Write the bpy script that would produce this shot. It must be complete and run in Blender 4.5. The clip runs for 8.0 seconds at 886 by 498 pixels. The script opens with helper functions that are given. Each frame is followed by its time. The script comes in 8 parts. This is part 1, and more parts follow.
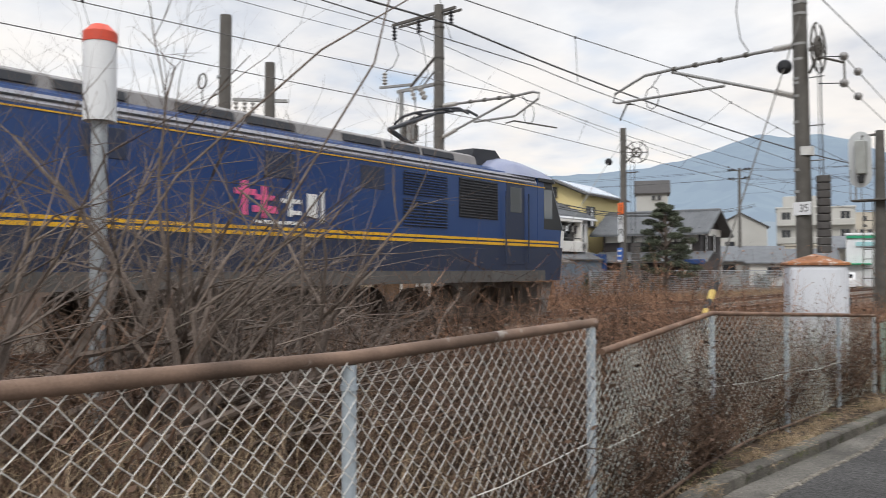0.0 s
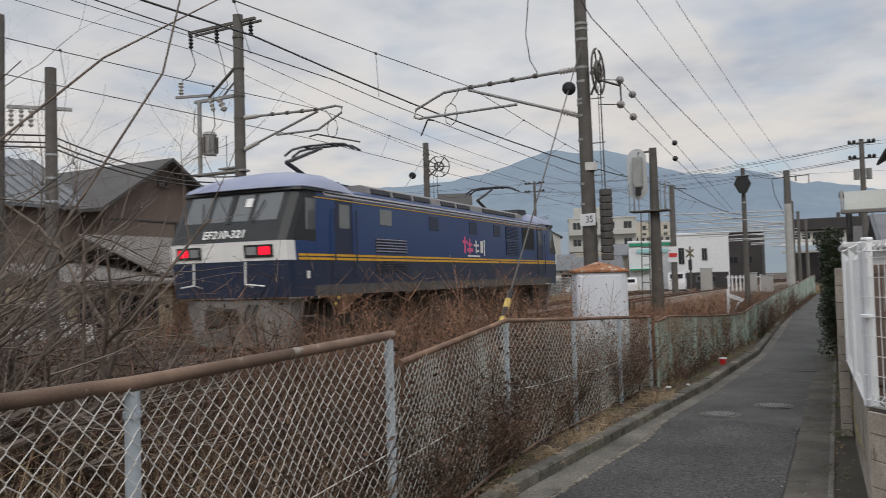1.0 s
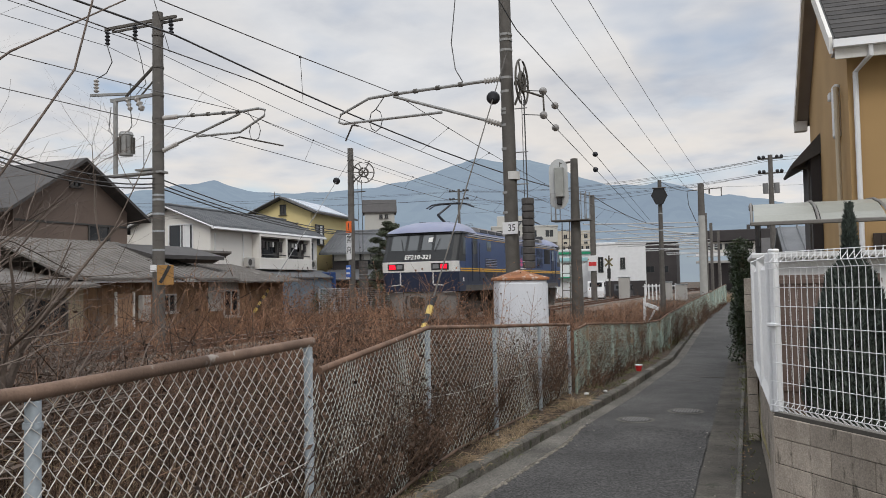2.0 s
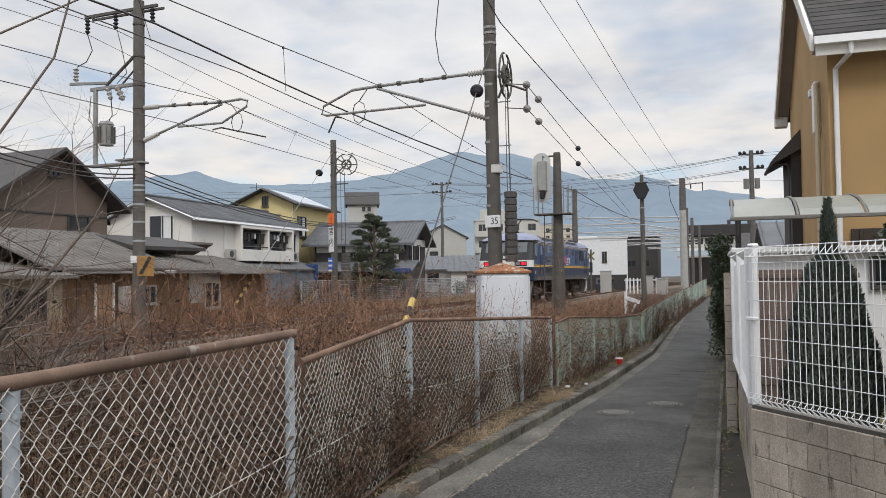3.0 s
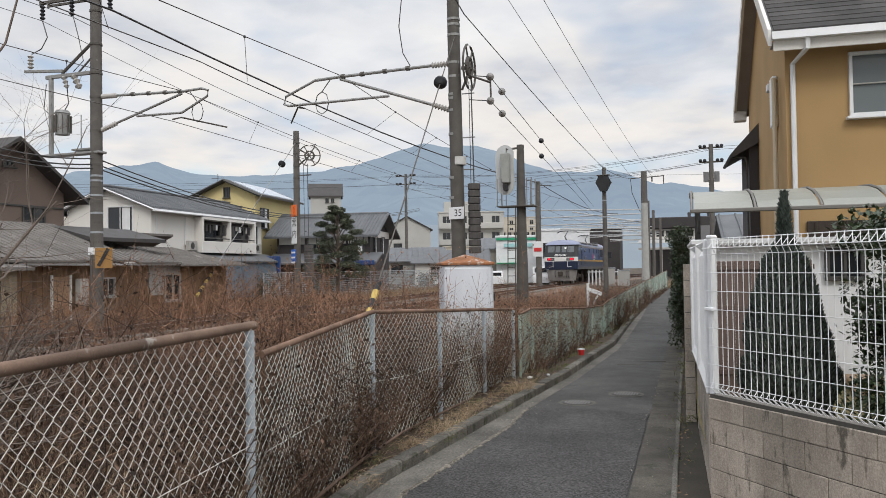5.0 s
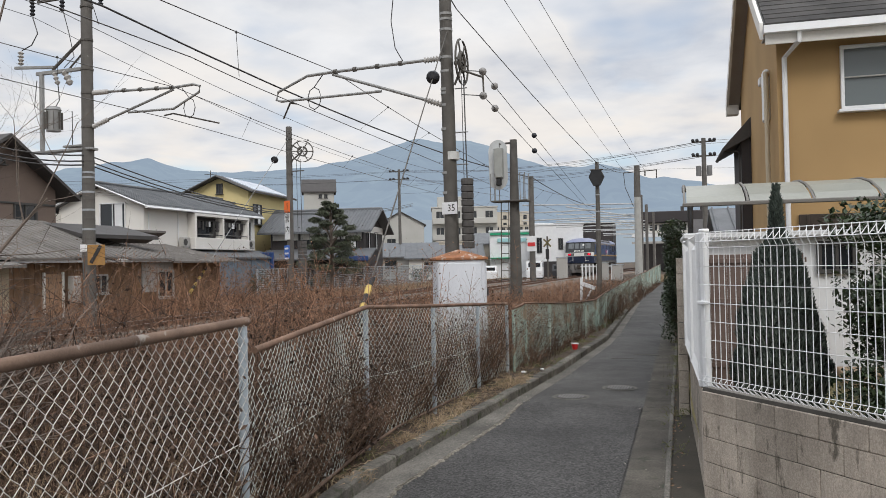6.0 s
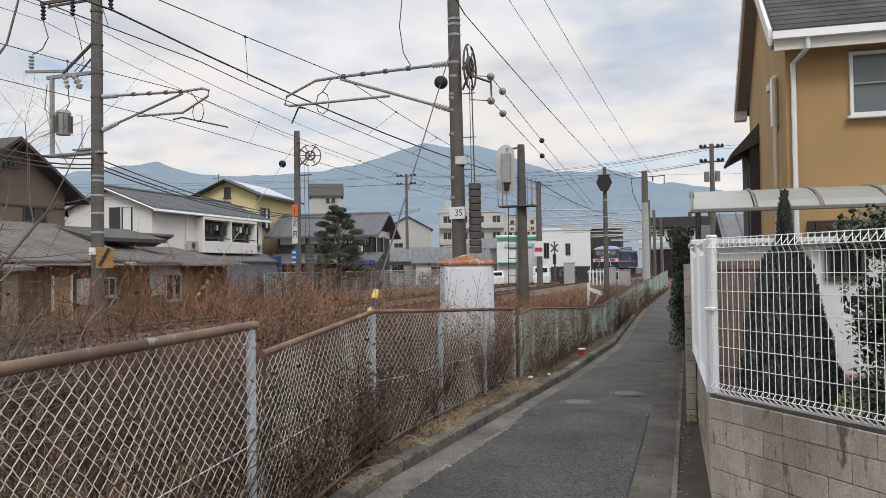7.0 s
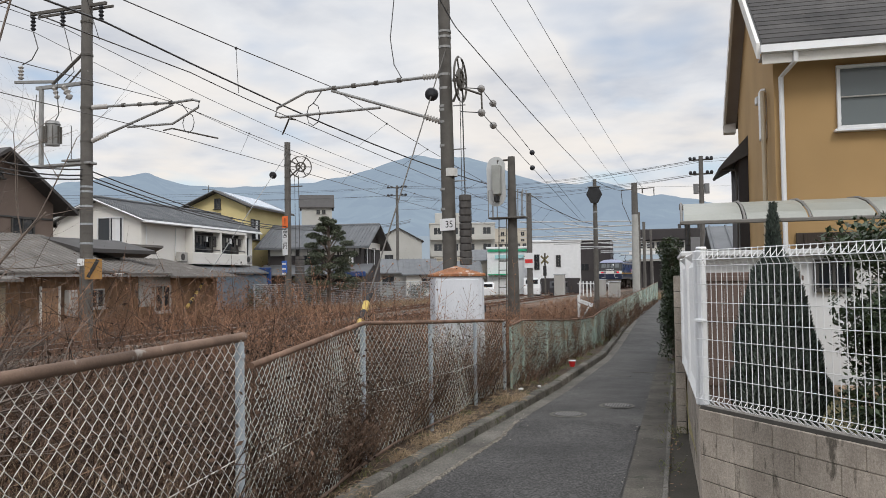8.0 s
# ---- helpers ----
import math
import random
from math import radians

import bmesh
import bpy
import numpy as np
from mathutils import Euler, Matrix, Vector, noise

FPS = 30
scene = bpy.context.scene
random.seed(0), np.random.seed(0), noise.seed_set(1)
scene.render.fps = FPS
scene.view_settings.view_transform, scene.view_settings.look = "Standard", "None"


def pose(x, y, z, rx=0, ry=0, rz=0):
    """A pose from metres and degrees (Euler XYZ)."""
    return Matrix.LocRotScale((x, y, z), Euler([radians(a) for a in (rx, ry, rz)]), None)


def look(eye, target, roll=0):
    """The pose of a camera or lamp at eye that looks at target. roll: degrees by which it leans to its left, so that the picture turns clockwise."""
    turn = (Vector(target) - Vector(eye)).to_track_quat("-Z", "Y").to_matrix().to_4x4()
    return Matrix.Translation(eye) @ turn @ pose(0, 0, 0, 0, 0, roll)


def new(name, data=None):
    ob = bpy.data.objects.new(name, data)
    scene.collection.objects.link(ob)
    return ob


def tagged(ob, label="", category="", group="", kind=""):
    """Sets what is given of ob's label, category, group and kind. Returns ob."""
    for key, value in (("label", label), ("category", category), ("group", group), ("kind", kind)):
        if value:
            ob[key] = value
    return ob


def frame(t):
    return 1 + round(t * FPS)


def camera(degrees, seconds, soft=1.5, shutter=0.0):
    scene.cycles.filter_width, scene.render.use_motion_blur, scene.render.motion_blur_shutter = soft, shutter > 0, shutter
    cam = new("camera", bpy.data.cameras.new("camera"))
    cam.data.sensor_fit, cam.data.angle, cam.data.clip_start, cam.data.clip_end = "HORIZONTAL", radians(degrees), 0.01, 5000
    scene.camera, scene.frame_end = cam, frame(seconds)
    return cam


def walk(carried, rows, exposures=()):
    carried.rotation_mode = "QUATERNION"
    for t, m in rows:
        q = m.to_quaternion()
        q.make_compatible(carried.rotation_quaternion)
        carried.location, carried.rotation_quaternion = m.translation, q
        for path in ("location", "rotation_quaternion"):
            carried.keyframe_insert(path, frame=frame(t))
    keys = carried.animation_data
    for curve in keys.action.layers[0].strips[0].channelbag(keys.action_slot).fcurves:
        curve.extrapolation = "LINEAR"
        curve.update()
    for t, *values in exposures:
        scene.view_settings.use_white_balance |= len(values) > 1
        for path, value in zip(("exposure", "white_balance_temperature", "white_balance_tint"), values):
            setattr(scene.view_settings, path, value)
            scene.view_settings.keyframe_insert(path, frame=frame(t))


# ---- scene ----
cam = camera(57.2, 8.0, soft=0.85, shutter=0.3)
PATH = [
    (0, -0.105, -0.039, 1.94, 42.351, 1.388, 0.012),
    (0.5, -0.042, -0.067, 1.945, 34.467, 1.655, 1.023),
    (1, -0.023, -0.028, 1.949, 28.935, 2.123, 1.572),
    (1.5, -0.013, -0.008, 1.952, 25.196, 2.662, 1.278),
    (1.7, -0.017, -0.006, 1.951, 24.396, 2.702, 1.198),
    (2.8, -0.01, -0.015, 1.948, 22.447, 1.845, 0.797),
    (3, -0.013, -0.013, 1.946, 22.317, 1.955, 0.767),
    (3.5, -0.013, -0.006, 1.947, 21.613, 1.847, 0.872),
    (4, -0.01, -0.007, 1.947, 20.906, 1.717, 0.75),
    (4.5, -0.007, -0.002, 1.944, 20.281, 1.55, 0.681),
    (6, 0, 0.007, 1.939, 19.347, 1.012, 1.115),
    (6.5, 0.004, 0, 1.938, 19.426, 0.941, 1.088),
    (7, -0.001, -0.005, 1.941, 19.834, 1.346, 0.825),
    (7.5, -0.006, 0.007, 1.94, 19.84, 1.956, 0.741),
    (8, 0, 0, 1.94, 19.165, 2.154, 0.78),
]
walk(cam, [(t, pose(x, y, z, 90 + pitch, roll, yaw)) for t, x, y, z, yaw, pitch, roll in PATH],
     exposures=[(0.0, 0.13), (0.5, -0.16), (1.0, -0.35), (1.7, -0.27), (2.8, -0.05), (4.5, -0.02), (8.0, -0.03)])

# ---- sky and sun ----
world = bpy.data.worlds.new("overcast_sky")
scene.world = world
world.use_nodes = True
wn, wl = world.node_tree.nodes, world.node_tree.links
wn.clear()


def wnode(kind, **values):
    n = wn.new(kind)
    for key, value in values.items():
        n.inputs[key].default_value = value
    return n


w_out, w_bg = wn.new("ShaderNodeOutputWorld"), wn.new("ShaderNodeBackground")
w_sky = wn.new("ShaderNodeTexSky")
w_sky.sky_type, w_sky.sun_disc = "NISHITA", False
w_sky.sun_elevation, w_sky.sun_rotation = radians(42), radians(150)
w_co, w_sep = wn.new("ShaderNodeTexCoord"), wn.new("ShaderNodeSeparateXYZ")
wl.new(w_co.outputs["Generated"], w_sep.inputs[0])
w_up = wn.new("ShaderNodeMath")
w_up.operation, w_up.inputs[1].default_value = "ADD", 0.16
wl.new(w_sep.outputs["Z"], w_up.inputs[0])
w_max = wn.new("ShaderNodeMath")
w_max.operation, w_max.inputs[1].default_value = "MAXIMUM", 0.05
wl.new(w_up.outputs[0], w_max.inputs[0])
w_flat = wn.new("ShaderNodeVectorMath")
w_flat.operation = "DIVIDE"
w_com = wn.new("ShaderNodeCombineXYZ")
for key in "XYZ":
    wl.new(w_max.outputs[0], w_com.inputs[key])
wl.new(w_co.outputs["Generated"], w_flat.inputs[0])
wl.new(w_com.outputs[0], w_flat.inputs[1])
w_big = wnode("ShaderNodeTexNoise", Scale=1.25, Detail=6.0, Roughness=0.55, Distortion=0.35)
w_fine = wnode("ShaderNodeTexNoise", Scale=4.2, Detail=5.0, Roughness=0.55, Distortion=0.2)
for n in (w_big, w_fine):
    wl.new(w_flat.outputs[0], n.inputs["Vector"])
w_ramp = wn.new("ShaderNodeValToRGB")
w_ramp.color_ramp.elements[0].position, w_ramp.color_ramp.elements[0].color = 0.34, (0.56, 0.60, 0.68, 1)
w_ramp.color_ramp.elements[1].position, w_ramp.color_ramp.elements[1].color = 0.66, (0.93, 0.93, 0.94, 1)
w_mid = w_ramp.color_ramp.elements.new(0.5)
w_mid.color = (0.77, 0.79, 0.83, 1)
w_mixn = wn.new("ShaderNodeMix")
w_mixn.inputs[0].default_value = 0.35
wl.new(w_big.outputs["Fac"], w_mixn.inputs[2])
wl.new(w_fine.outputs["Fac"], w_mixn.inputs[3])
wl.new(w_mixn.outputs[0], w_ramp.inputs[0])
# warm, thin cloud low over the hills
w_low = wn.new("ShaderNodeMapRange")
w_low.inputs[1].default_value, w_low.inputs[2].default_value = 0.42, 0.08
w_low.inputs[3].default_value, w_low.inputs[4].default_value = 0.0, 0.75
wl.new(w_sep.outputs["Z"], w_low.inputs[0])
w_warm = wn.new("ShaderNodeMath")
w_warm.operation = "MULTIPLY"
w_soft = wnode("ShaderNodeTexNoise", Scale=2.1, Detail=4.0, Roughness=0.5)
wl.new(w_flat.outputs[0], w_soft.inputs["Vector"])
w_softr = wn.new("ShaderNodeMapRange")
w_softr.inputs[1].default_value, w_softr.inputs[2].default_value = 0.4, 0.62
wl.new(w_soft.outputs["Fac"], w_softr.inputs[0])
wl.new(w_low.outputs[0], w_warm.inputs[0])
wl.new(w_softr.outputs[0], w_warm.inputs[1])
w_tint = wn.new("ShaderNodeMix")
w_tint.data_type = "RGBA"
w_tint.inputs[7].default_value = (0.97, 0.89, 0.80, 1)
wl.new(w_warm.outputs[0], w_tint.inputs[0])
wl.new(w_ramp.outputs[0], w_tint.inputs[6])
# gaps in the cloud show the blue sky
w_gain = wn.new("ShaderNodeVectorMath")
w_gain.operation, w_gain.inputs[3].default_value = "SCALE", 0.13
wl.new(w_sky.outputs[0], w_gain.inputs[0])
w_gap = wnode("ShaderNodeTexNoise", Scale=1.7, Detail=3.0, Roughness=0.5)
w_shift = wn.new("ShaderNodeMapping")
w_shift.inputs["Location"].default_value = (3.1, 1.7, 0.4)
wl.new(w_flat.outputs[0], w_shift.inputs[0])
wl.new(w_shift.outputs[0], w_gap.inputs["Vector"])
w_gapr = wn.new("ShaderNodeMapRange")
w_gapr.inputs[1].default_value, w_gapr.inputs[2].default_value, w_gapr.inputs[4].default_value = 0.56, 0.74, 0.7
wl.new(w_gap.outputs["Fac"], w_gapr.inputs[0])
w_all = wn.new("ShaderNodeMix")
w_all.data_type = "RGBA"
wl.new(w_gapr.outputs[0], w_all.inputs[0])
wl.new(w_tint.outputs[2], w_all.inputs[6])
wl.new(w_gain.outputs[0], w_all.inputs[7])
# an overcast sky is brightest overhead
w_zen = wn.new("ShaderNodeMapRange")
w_zen.inputs[1].default_value, w_zen.inputs[2].default_value = 0.36, 0.9
w_zen.inputs[3].default_value, w_zen.inputs[4].default_value = 1.0, 2.3
wl.new(w_sep.outputs["Z"], w_zen.inputs[0])
w_over = wn.new("ShaderNodeVectorMath")
w_over.operation = "SCALE"
wl.new(w_all.outputs[2], w_over.inputs[0])
wl.new(w_zen.outputs[0], w_over.inputs[3])
wl.new(w_over.outputs[0], w_bg.inputs["Color"])
w_bg.inputs["Strength"].default_value = 1.0
wl.new(w_bg.outputs[0], w_out.inputs[0])

sun = new("sun", bpy.data.lights.new("sun", "SUN"))
sun.data.energy, sun.data.angle, sun.data.color = 1.3, radians(20), (1.0, 0.95, 0.88)
sun.matrix_world = look((25, -43, 45), (0, 0, 0))

# ---- geometry helpers ----


class Geo:
    """Vertices and faces of one mesh."""

    def __init__(self):
        self.v, self.f = [], []

    def poly(self, pts):
        n = len(self.v)
        self.v += [tuple(p) for p in pts]
        self.f.append(tuple(range(n, n + len(pts))))

    def box(self, c, s, b=0.0, m=None):
        """A box with centre c, size s and chamfered edges b."""
        hx, hy, hz = s[0] / 2, s[1] / 2, s[2] / 2
        b = min(b, hx * 0.9, hy * 0.9, hz * 0.9)
        n = len(self.v)
        pts = []
        if b <= 0:
            pts = [(x * hx, y * hy, z * hz) for z in (-1, 1) for y in (-1, 1) for x in (-1, 1)]
            fs = [(0, 2, 3, 1), (4, 5, 7, 6), (0, 1, 5, 4), (2, 6, 7, 3), (0, 4, 6, 2), (1, 3, 7, 5)]
        else:
            key = {}
            for x in (-1, 1):
                for y in (-1, 1):
                    for z in (-1, 1):
                        for k in range(3):
                            h = [hx - b, hy - b, hz - b]
                            h[k] += b
                            key[x, y, z, k] = len(pts)
                            pts.append((x * h[0], y * h[1], z * h[2]))
            fs = []
            for k in range(3):
                i, j = (k + 1) % 3, (k + 2) % 3
                for sgn in (-1, 1):
                    ring = []
                    for a, c2 in ((-1, -1), (1, -1), (1, 1), (-1, 1)):
                        q = [0, 0, 0]
                        q[k], q[i], q[j] = sgn, a, c2
                        ring.append(key[q[0], q[1], q[2], k])
                    fs.append(tuple(ring if sgn > 0 else ring[::-1]))
            for k in range(3):
                i, j = (k + 1) % 3, (k + 2) % 3
                for a in (-1, 1):
                    for c2 in (-1, 1):
                        lo, hi = [0, 0, 0], [0, 0, 0]
                        lo[i] = hi[i] = a
                        lo[j] = hi[j] = c2
                        lo[k], hi[k] = -1, 1
                        ring = (key[(*lo, i)], key[(*hi, i)], key[(*hi, j)], key[(*lo, j)])
                        fs.append(ring if a * c2 > 0 else ring[::-1])
            for x in (-1, 1):
                for y in (-1, 1):
                    for z in (-1, 1):
                        ring = tuple(key[x, y, z, k] for k in range(3))
                        fs.append(ring if x * y * z > 0 else ring[::-1])
        for p in pts:
            p = Vector(p)
            if m is not None:
                p = m @ p
            self.v.append((p[0] + c[0], p[1] + c[1], p[2] + c[2]))
        self.f += [tuple(q + n for q in f) for f in fs]
        return self

    def tube(self, pts, r, n=6, cap=True):
        """A tube along pts; r is one radius or one for each point."""
        pts = [Vector(p) for p in pts]
        rs = r if isinstance(r, (list, tuple)) else [r] * len(pts)
        start = len(self.v)
        d = (pts[-1] - pts[0])
        ref = Vector((0, 0, 1)) if abs(d.normalized().z) < 0.9 else Vector((1, 0, 0))
        for i, p in enumerate(pts):
            t = (pts[min(i + 1, len(pts) - 1)] - pts[max(i - 1, 0)]).normalized()
            u = t.cross(ref)
            u = u.normalized() if u.length > 1e-6 else Vector((1, 0, 0))
            w = u.cross(t)
            for k in range(n):
                a = 2 * math.pi * k / n
                q = p + (u * math.cos(a) + w * math.sin(a)) * rs[i]
                self.v.append((q.x, q.y, q.z))
        for i in range(len(pts) - 1):
            for k in range(n):
                a, b2 = start + i * n + k, start + i * n + (k + 1) % n
                self.f.append((a, a + n, b2 + n, b2))
        if cap:
            self.f.append(tuple(start + k for k in range(n)))
            self.f.append(tuple(start + (len(pts) - 1) * n + k for k in reversed(range(n))))
        return self

    def prism(self, ring, axis, a, b):
        """A solid with the outline ring (pairs) swept along axis from a to b."""
        n = len(self.v)
        m = len(ring)

        def at(p, w):
            q = list(p)
            q.insert(axis, w)
            return tuple(q)
        self.v += [at(p, a) for p in ring] + [at(p, b) for p in ring]
        self.f.append(tuple(range(n + m - 1, n - 1, -1)))
        self.f.append(tuple(range(n + m, n + 2 * m)))
        for i in range(m):
            j = (i + 1) % m
            self.f.append((n + i, n + j, n + m + j, n + m + i))
        return self

    def ball(self, c, r, n=8, m=6, sx=1, sy=1, sz=1):
        start = len(self.v)
        for i in range(m + 1):
            a = math.pi * i / m
            for k in range(n):
                p = 2 * math.pi * k / n
                self.v.append((c[0] + sx * r * math.sin(a) * math.cos(p), c[1] + sy * r * math.sin(a) * math.sin(p), c[2] + sz * r * math.cos(a)))
        for i in range(m):
            for k in range(n):
                self.f.append((start + i * n + k, start + (i + 1) * n + k, start + (i + 1) * n + (k + 1) % n, start + i * n + (k + 1) % n))
        return self

    def mesh(self, name, material, smooth=False):
        me = bpy.data.meshes.new(name)
        me.from_pydata(self.v, [], self.f)
        if material:
            me.materials.append(material)
        if smooth:
            me.polygons.foreach_set("use_smooth", [True] * len(me.polygons))
            me.set_sharp_from_angle(angle=radians(38))
        me.update()
        return me


def part(name, geo, material, parent=None, label="", smooth=False):
    ob = new(name, geo.mesh(name, material, smooth))
    if parent is not None:
        ob.parent = parent
    if label:
        tagged(ob, label)
    return ob


def thing(name, label, category, at=None, group="", kind=""):
    ob = new(name)
    ob.empty_display_size = 0.2
    if at is not None:
        ob.matrix_world = at
    return tagged(ob, label, category, group, kind)


def solo(name, geo, material, label, category, group="", kind="", smooth=False):
    return tagged(part(name, geo, material, None, "", smooth), label, category, group, kind)


def mat(name, color, color2=None, rough=0.8, metal=0.0, scale=6.0, fine=60.0, bump=0.15, spot=None, spot_at=0.62, island=0.0, obj=0.0, stretch=None, spec=0.4, glow=0.0, macro=None, grit=None, world=False):
    """A material with colour variation at two scales, stains and fine relief."""
    m = bpy.data.materials.new(name)
    m.use_nodes = True
    nt = m.node_tree
    nd, ln = nt.nodes, nt.links
    p = nd["Principled BSDF"]
    p.inputs["Roughness"].default_value, p.inputs["Metallic"].default_value = rough, metal
    p.inputs["Specular IOR Level"].default_value = spec
    color2 = color2 or tuple(c * 0.7 for c in color)
    co = nd.new("ShaderNodeTexCoord")
    vec = nd.new("ShaderNodeNewGeometry").outputs["Position"] if world else co.outputs["Object"]
    place = vec
    if stretch:
        mp = nd.new("ShaderNodeMapping")
        mp.inputs["Scale"].default_value = stretch
        ln.new(vec, mp.inputs[0])
        vec = mp.outputs[0]
    n1, n2 = nd.new("ShaderNodeTexNoise"), nd.new("ShaderNodeTexNoise")
    n1.inputs["Scale"].default_value, n1.inputs["Detail"].default_value = scale, 5
    n2.inputs["Scale"].default_value, n2.inputs["Detail"].default_value = fine, 3
    for n in (n1, n2):
        ln.new(vec, n.inputs["Vector"])
    ad = nd.new("ShaderNodeMath")
    ad.operation, ad.inputs[2].default_value = "MULTIPLY_ADD", 0.0
    ad.inputs[1].default_value = 0.45
    ln.new(n2.outputs["Fac"], ad.inputs[0])
    sc = nd.new("ShaderNodeMath")
    sc.operation, sc.inputs[1].default_value = "MULTIPLY_ADD", 0.75
    ln.new(n1.outputs["Fac"], sc.inputs[0])
    ln.new(ad.outputs[0], sc.inputs[2])
    mr = nd.new("ShaderNodeMapRange")
    mr.inputs[1].default_value, mr.inputs[2].default_value = 0.38, 0.82
    ln.new(sc.outputs[0], mr.inputs[0])
    mx = nd.new("ShaderNodeMix")
    mx.data_type = "RGBA"
    mx.inputs[6].default_value, mx.inputs[7].default_value = (*color, 1), (*color2, 1)
    ln.new(mr.outputs[0], mx.inputs[0])
    out = mx.outputs[2]
    if spot:
        n3 = nd.new("ShaderNodeTexNoise")
        n3.inputs["Scale"].default_value, n3.inputs["Detail"].default_value = scale * 1.7, 8
        n3.inputs["Roughness"].default_value = 0.65
        ln.new(vec, n3.inputs["Vector"])
        r3 = nd.new("ShaderNodeMapRange")
        r3.inputs[1].default_value, r3.inputs[2].default_value = spot_at, spot_at + 0.08
        ln.new(n3.outputs["Fac"], r3.inputs[0])
        m3 = nd.new("ShaderNodeMix")
        m3.data_type = "RGBA"
        m3.inputs[7].default_value = (*spot, 1)
        ln.new(r3.outputs[0], m3.inputs[0])
        ln.new(out, m3.inputs[6])
        out = m3.outputs[2]
    for amount, kind, socket in ((island, "ShaderNodeNewGeometry", "Random Per Island"), (obj, "ShaderNodeObjectInfo", "Random")):
        if amount:
            g = nd.new(kind)
            hv = nd.new("ShaderNodeHueSaturation")
            r4 = nd.new("ShaderNodeMapRange")
            r4.inputs[3].default_value, r4.inputs[4].default_value = 1 - amount, 1 + amount
            ln.new(g.outputs[socket], r4.inputs[0])
            ln.new(r4.outputs[0], hv.inputs["Value"])
            ln.new(out, hv.inputs["Color"])
            out = hv.outputs[0]
    if macro:
        n5, r5, h5 = nd.new("ShaderNodeTexNoise"), nd.new("ShaderNodeMapRange"), nd.new("ShaderNodeHueSaturation")
        n5.inputs["Scale"].default_value, n5.inputs["Detail"].default_value = macro[0], 4
        ln.new(place, n5.inputs["Vector"])
        r5.inputs[1].default_value, r5.inputs[2].default_value = 0.32, 0.68
        r5.inputs[3].default_value, r5.inputs[4].default_value = 1 - macro[1], 1 + macro[1]
        ln.new(n5.outputs["Fac"], r5.inputs[0])
        ln.new(r5.outputs[0], h5.inputs["Value"])
        ln.new(out, h5.inputs["Color"])
        out = h5.outputs[0]
    if grit:
        vo, se, r6, h6 = nd.new("ShaderNodeTexVoronoi"), nd.new("ShaderNodeSeparateColor"), nd.new("ShaderNodeMapRange"), nd.new("ShaderNodeHueSaturation")
        vo.inputs["Scale"].default_value = grit[0]
        ln.new(place, vo.inputs["Vector"])
        ln.new(vo.outputs["Color"], se.inputs[0])
        r6.inputs[3].default_value, r6.inputs[4].default_value = 1 - grit[1], 1 + grit[1]
        ln.new(se.outputs[0], r6.inputs[0])
        ln.new(r6.outputs[0], h6.inputs["Value"])
        ln.new(out, h6.inputs["Color"])
        out = h6.outputs[0]
    ln.new(out, p.inputs["Base Color"])
    if glow:
        ln.new(out, p.inputs["Emission Color"])
        p.inputs["Emission Strength"].default_value = glow
    if bump:
        bp = nd.new("ShaderNodeBump")
        bp.inputs["Strength"].default_value, bp.inputs["Distance"].default_value = bump, 0.01
        ln.new(sc.outputs[0], bp.inputs["Height"])
        ln.new(bp.outputs[0], p.inputs["Normal"])
    return m


def glass(name, color, rough=0.06):
    m = bpy.data.materials.new(name)
    m.use_nodes = True
    p = m.node_tree.nodes["Principled BSDF"]
    p.inputs["Base Color"].default_value = (*color, 1)
    p.inputs["Roughness"].default_value = rough
    p.inputs["Specular IOR Level"].default_value = 0.6
    return m


def lerp(a, b, k):
    return a + (b - a) * k


def xyz(*p):
    return Matrix.Translation(p)

# ---- materials ----
M_ASPHALT = mat("asphalt", (0.05, 0.048, 0.046), (0.082, 0.08, 0.076), 0.9, scale=3, fine=130, bump=0.4, spot=(0.115, 0.11, 0.1), spot_at=0.66, macro=(0.6, 0.25), grit=(120, 0.45))
M_COARSE = mat("coarse_asphalt", (0.03, 0.029, 0.028), (0.074, 0.071, 0.068), 0.9, scale=55, fine=160, bump=0.7, spot=(0.2, 0.19, 0.175), spot_at=0.62, macro=(0.8, 0.3), grit=(75, 0.8))
M_CONC = mat("old_concrete", (0.29, 0.27, 0.24), (0.17, 0.16, 0.145), 0.92, scale=2.2, fine=90, bump=0.35, spot=(0.12, 0.115, 0.09), spot_at=0.6)
M_KERB = mat("kerb_concrete", (0.15, 0.138, 0.12), (0.075, 0.069, 0.058), 0.93, scale=4, fine=70, bump=0.6, spot=(0.055, 0.058, 0.035), spot_at=0.54, obj=0.18, macro=(1.3, 0.35), grit=(90, 0.3), world=True)
M_STRIP = mat("worn_edge_concrete", (0.165, 0.152, 0.132), (0.085, 0.08, 0.07), 0.93, scale=2.5, fine=70, bump=0.5, spot=(0.17, 0.16, 0.14), spot_at=0.62, macro=(0.9, 0.35), grit=(90, 0.35), world=True)
M_BLOCK = mat("concrete_block", (0.44, 0.385, 0.325), (0.24, 0.205, 0.17), 0.93, macro=(0.9, 0.35), scale=5, fine=110, bump=0.45, spot=(0.12, 0.105, 0.085), spot_at=0.58, obj=0.12, stretch=(1, 1, 0.35), grit=(110, 0.16), world=True)
M_MORTAR = mat("mortar", (0.06, 0.056, 0.05), (0.1, 0.094, 0.083), 0.95, scale=5, fine=120)
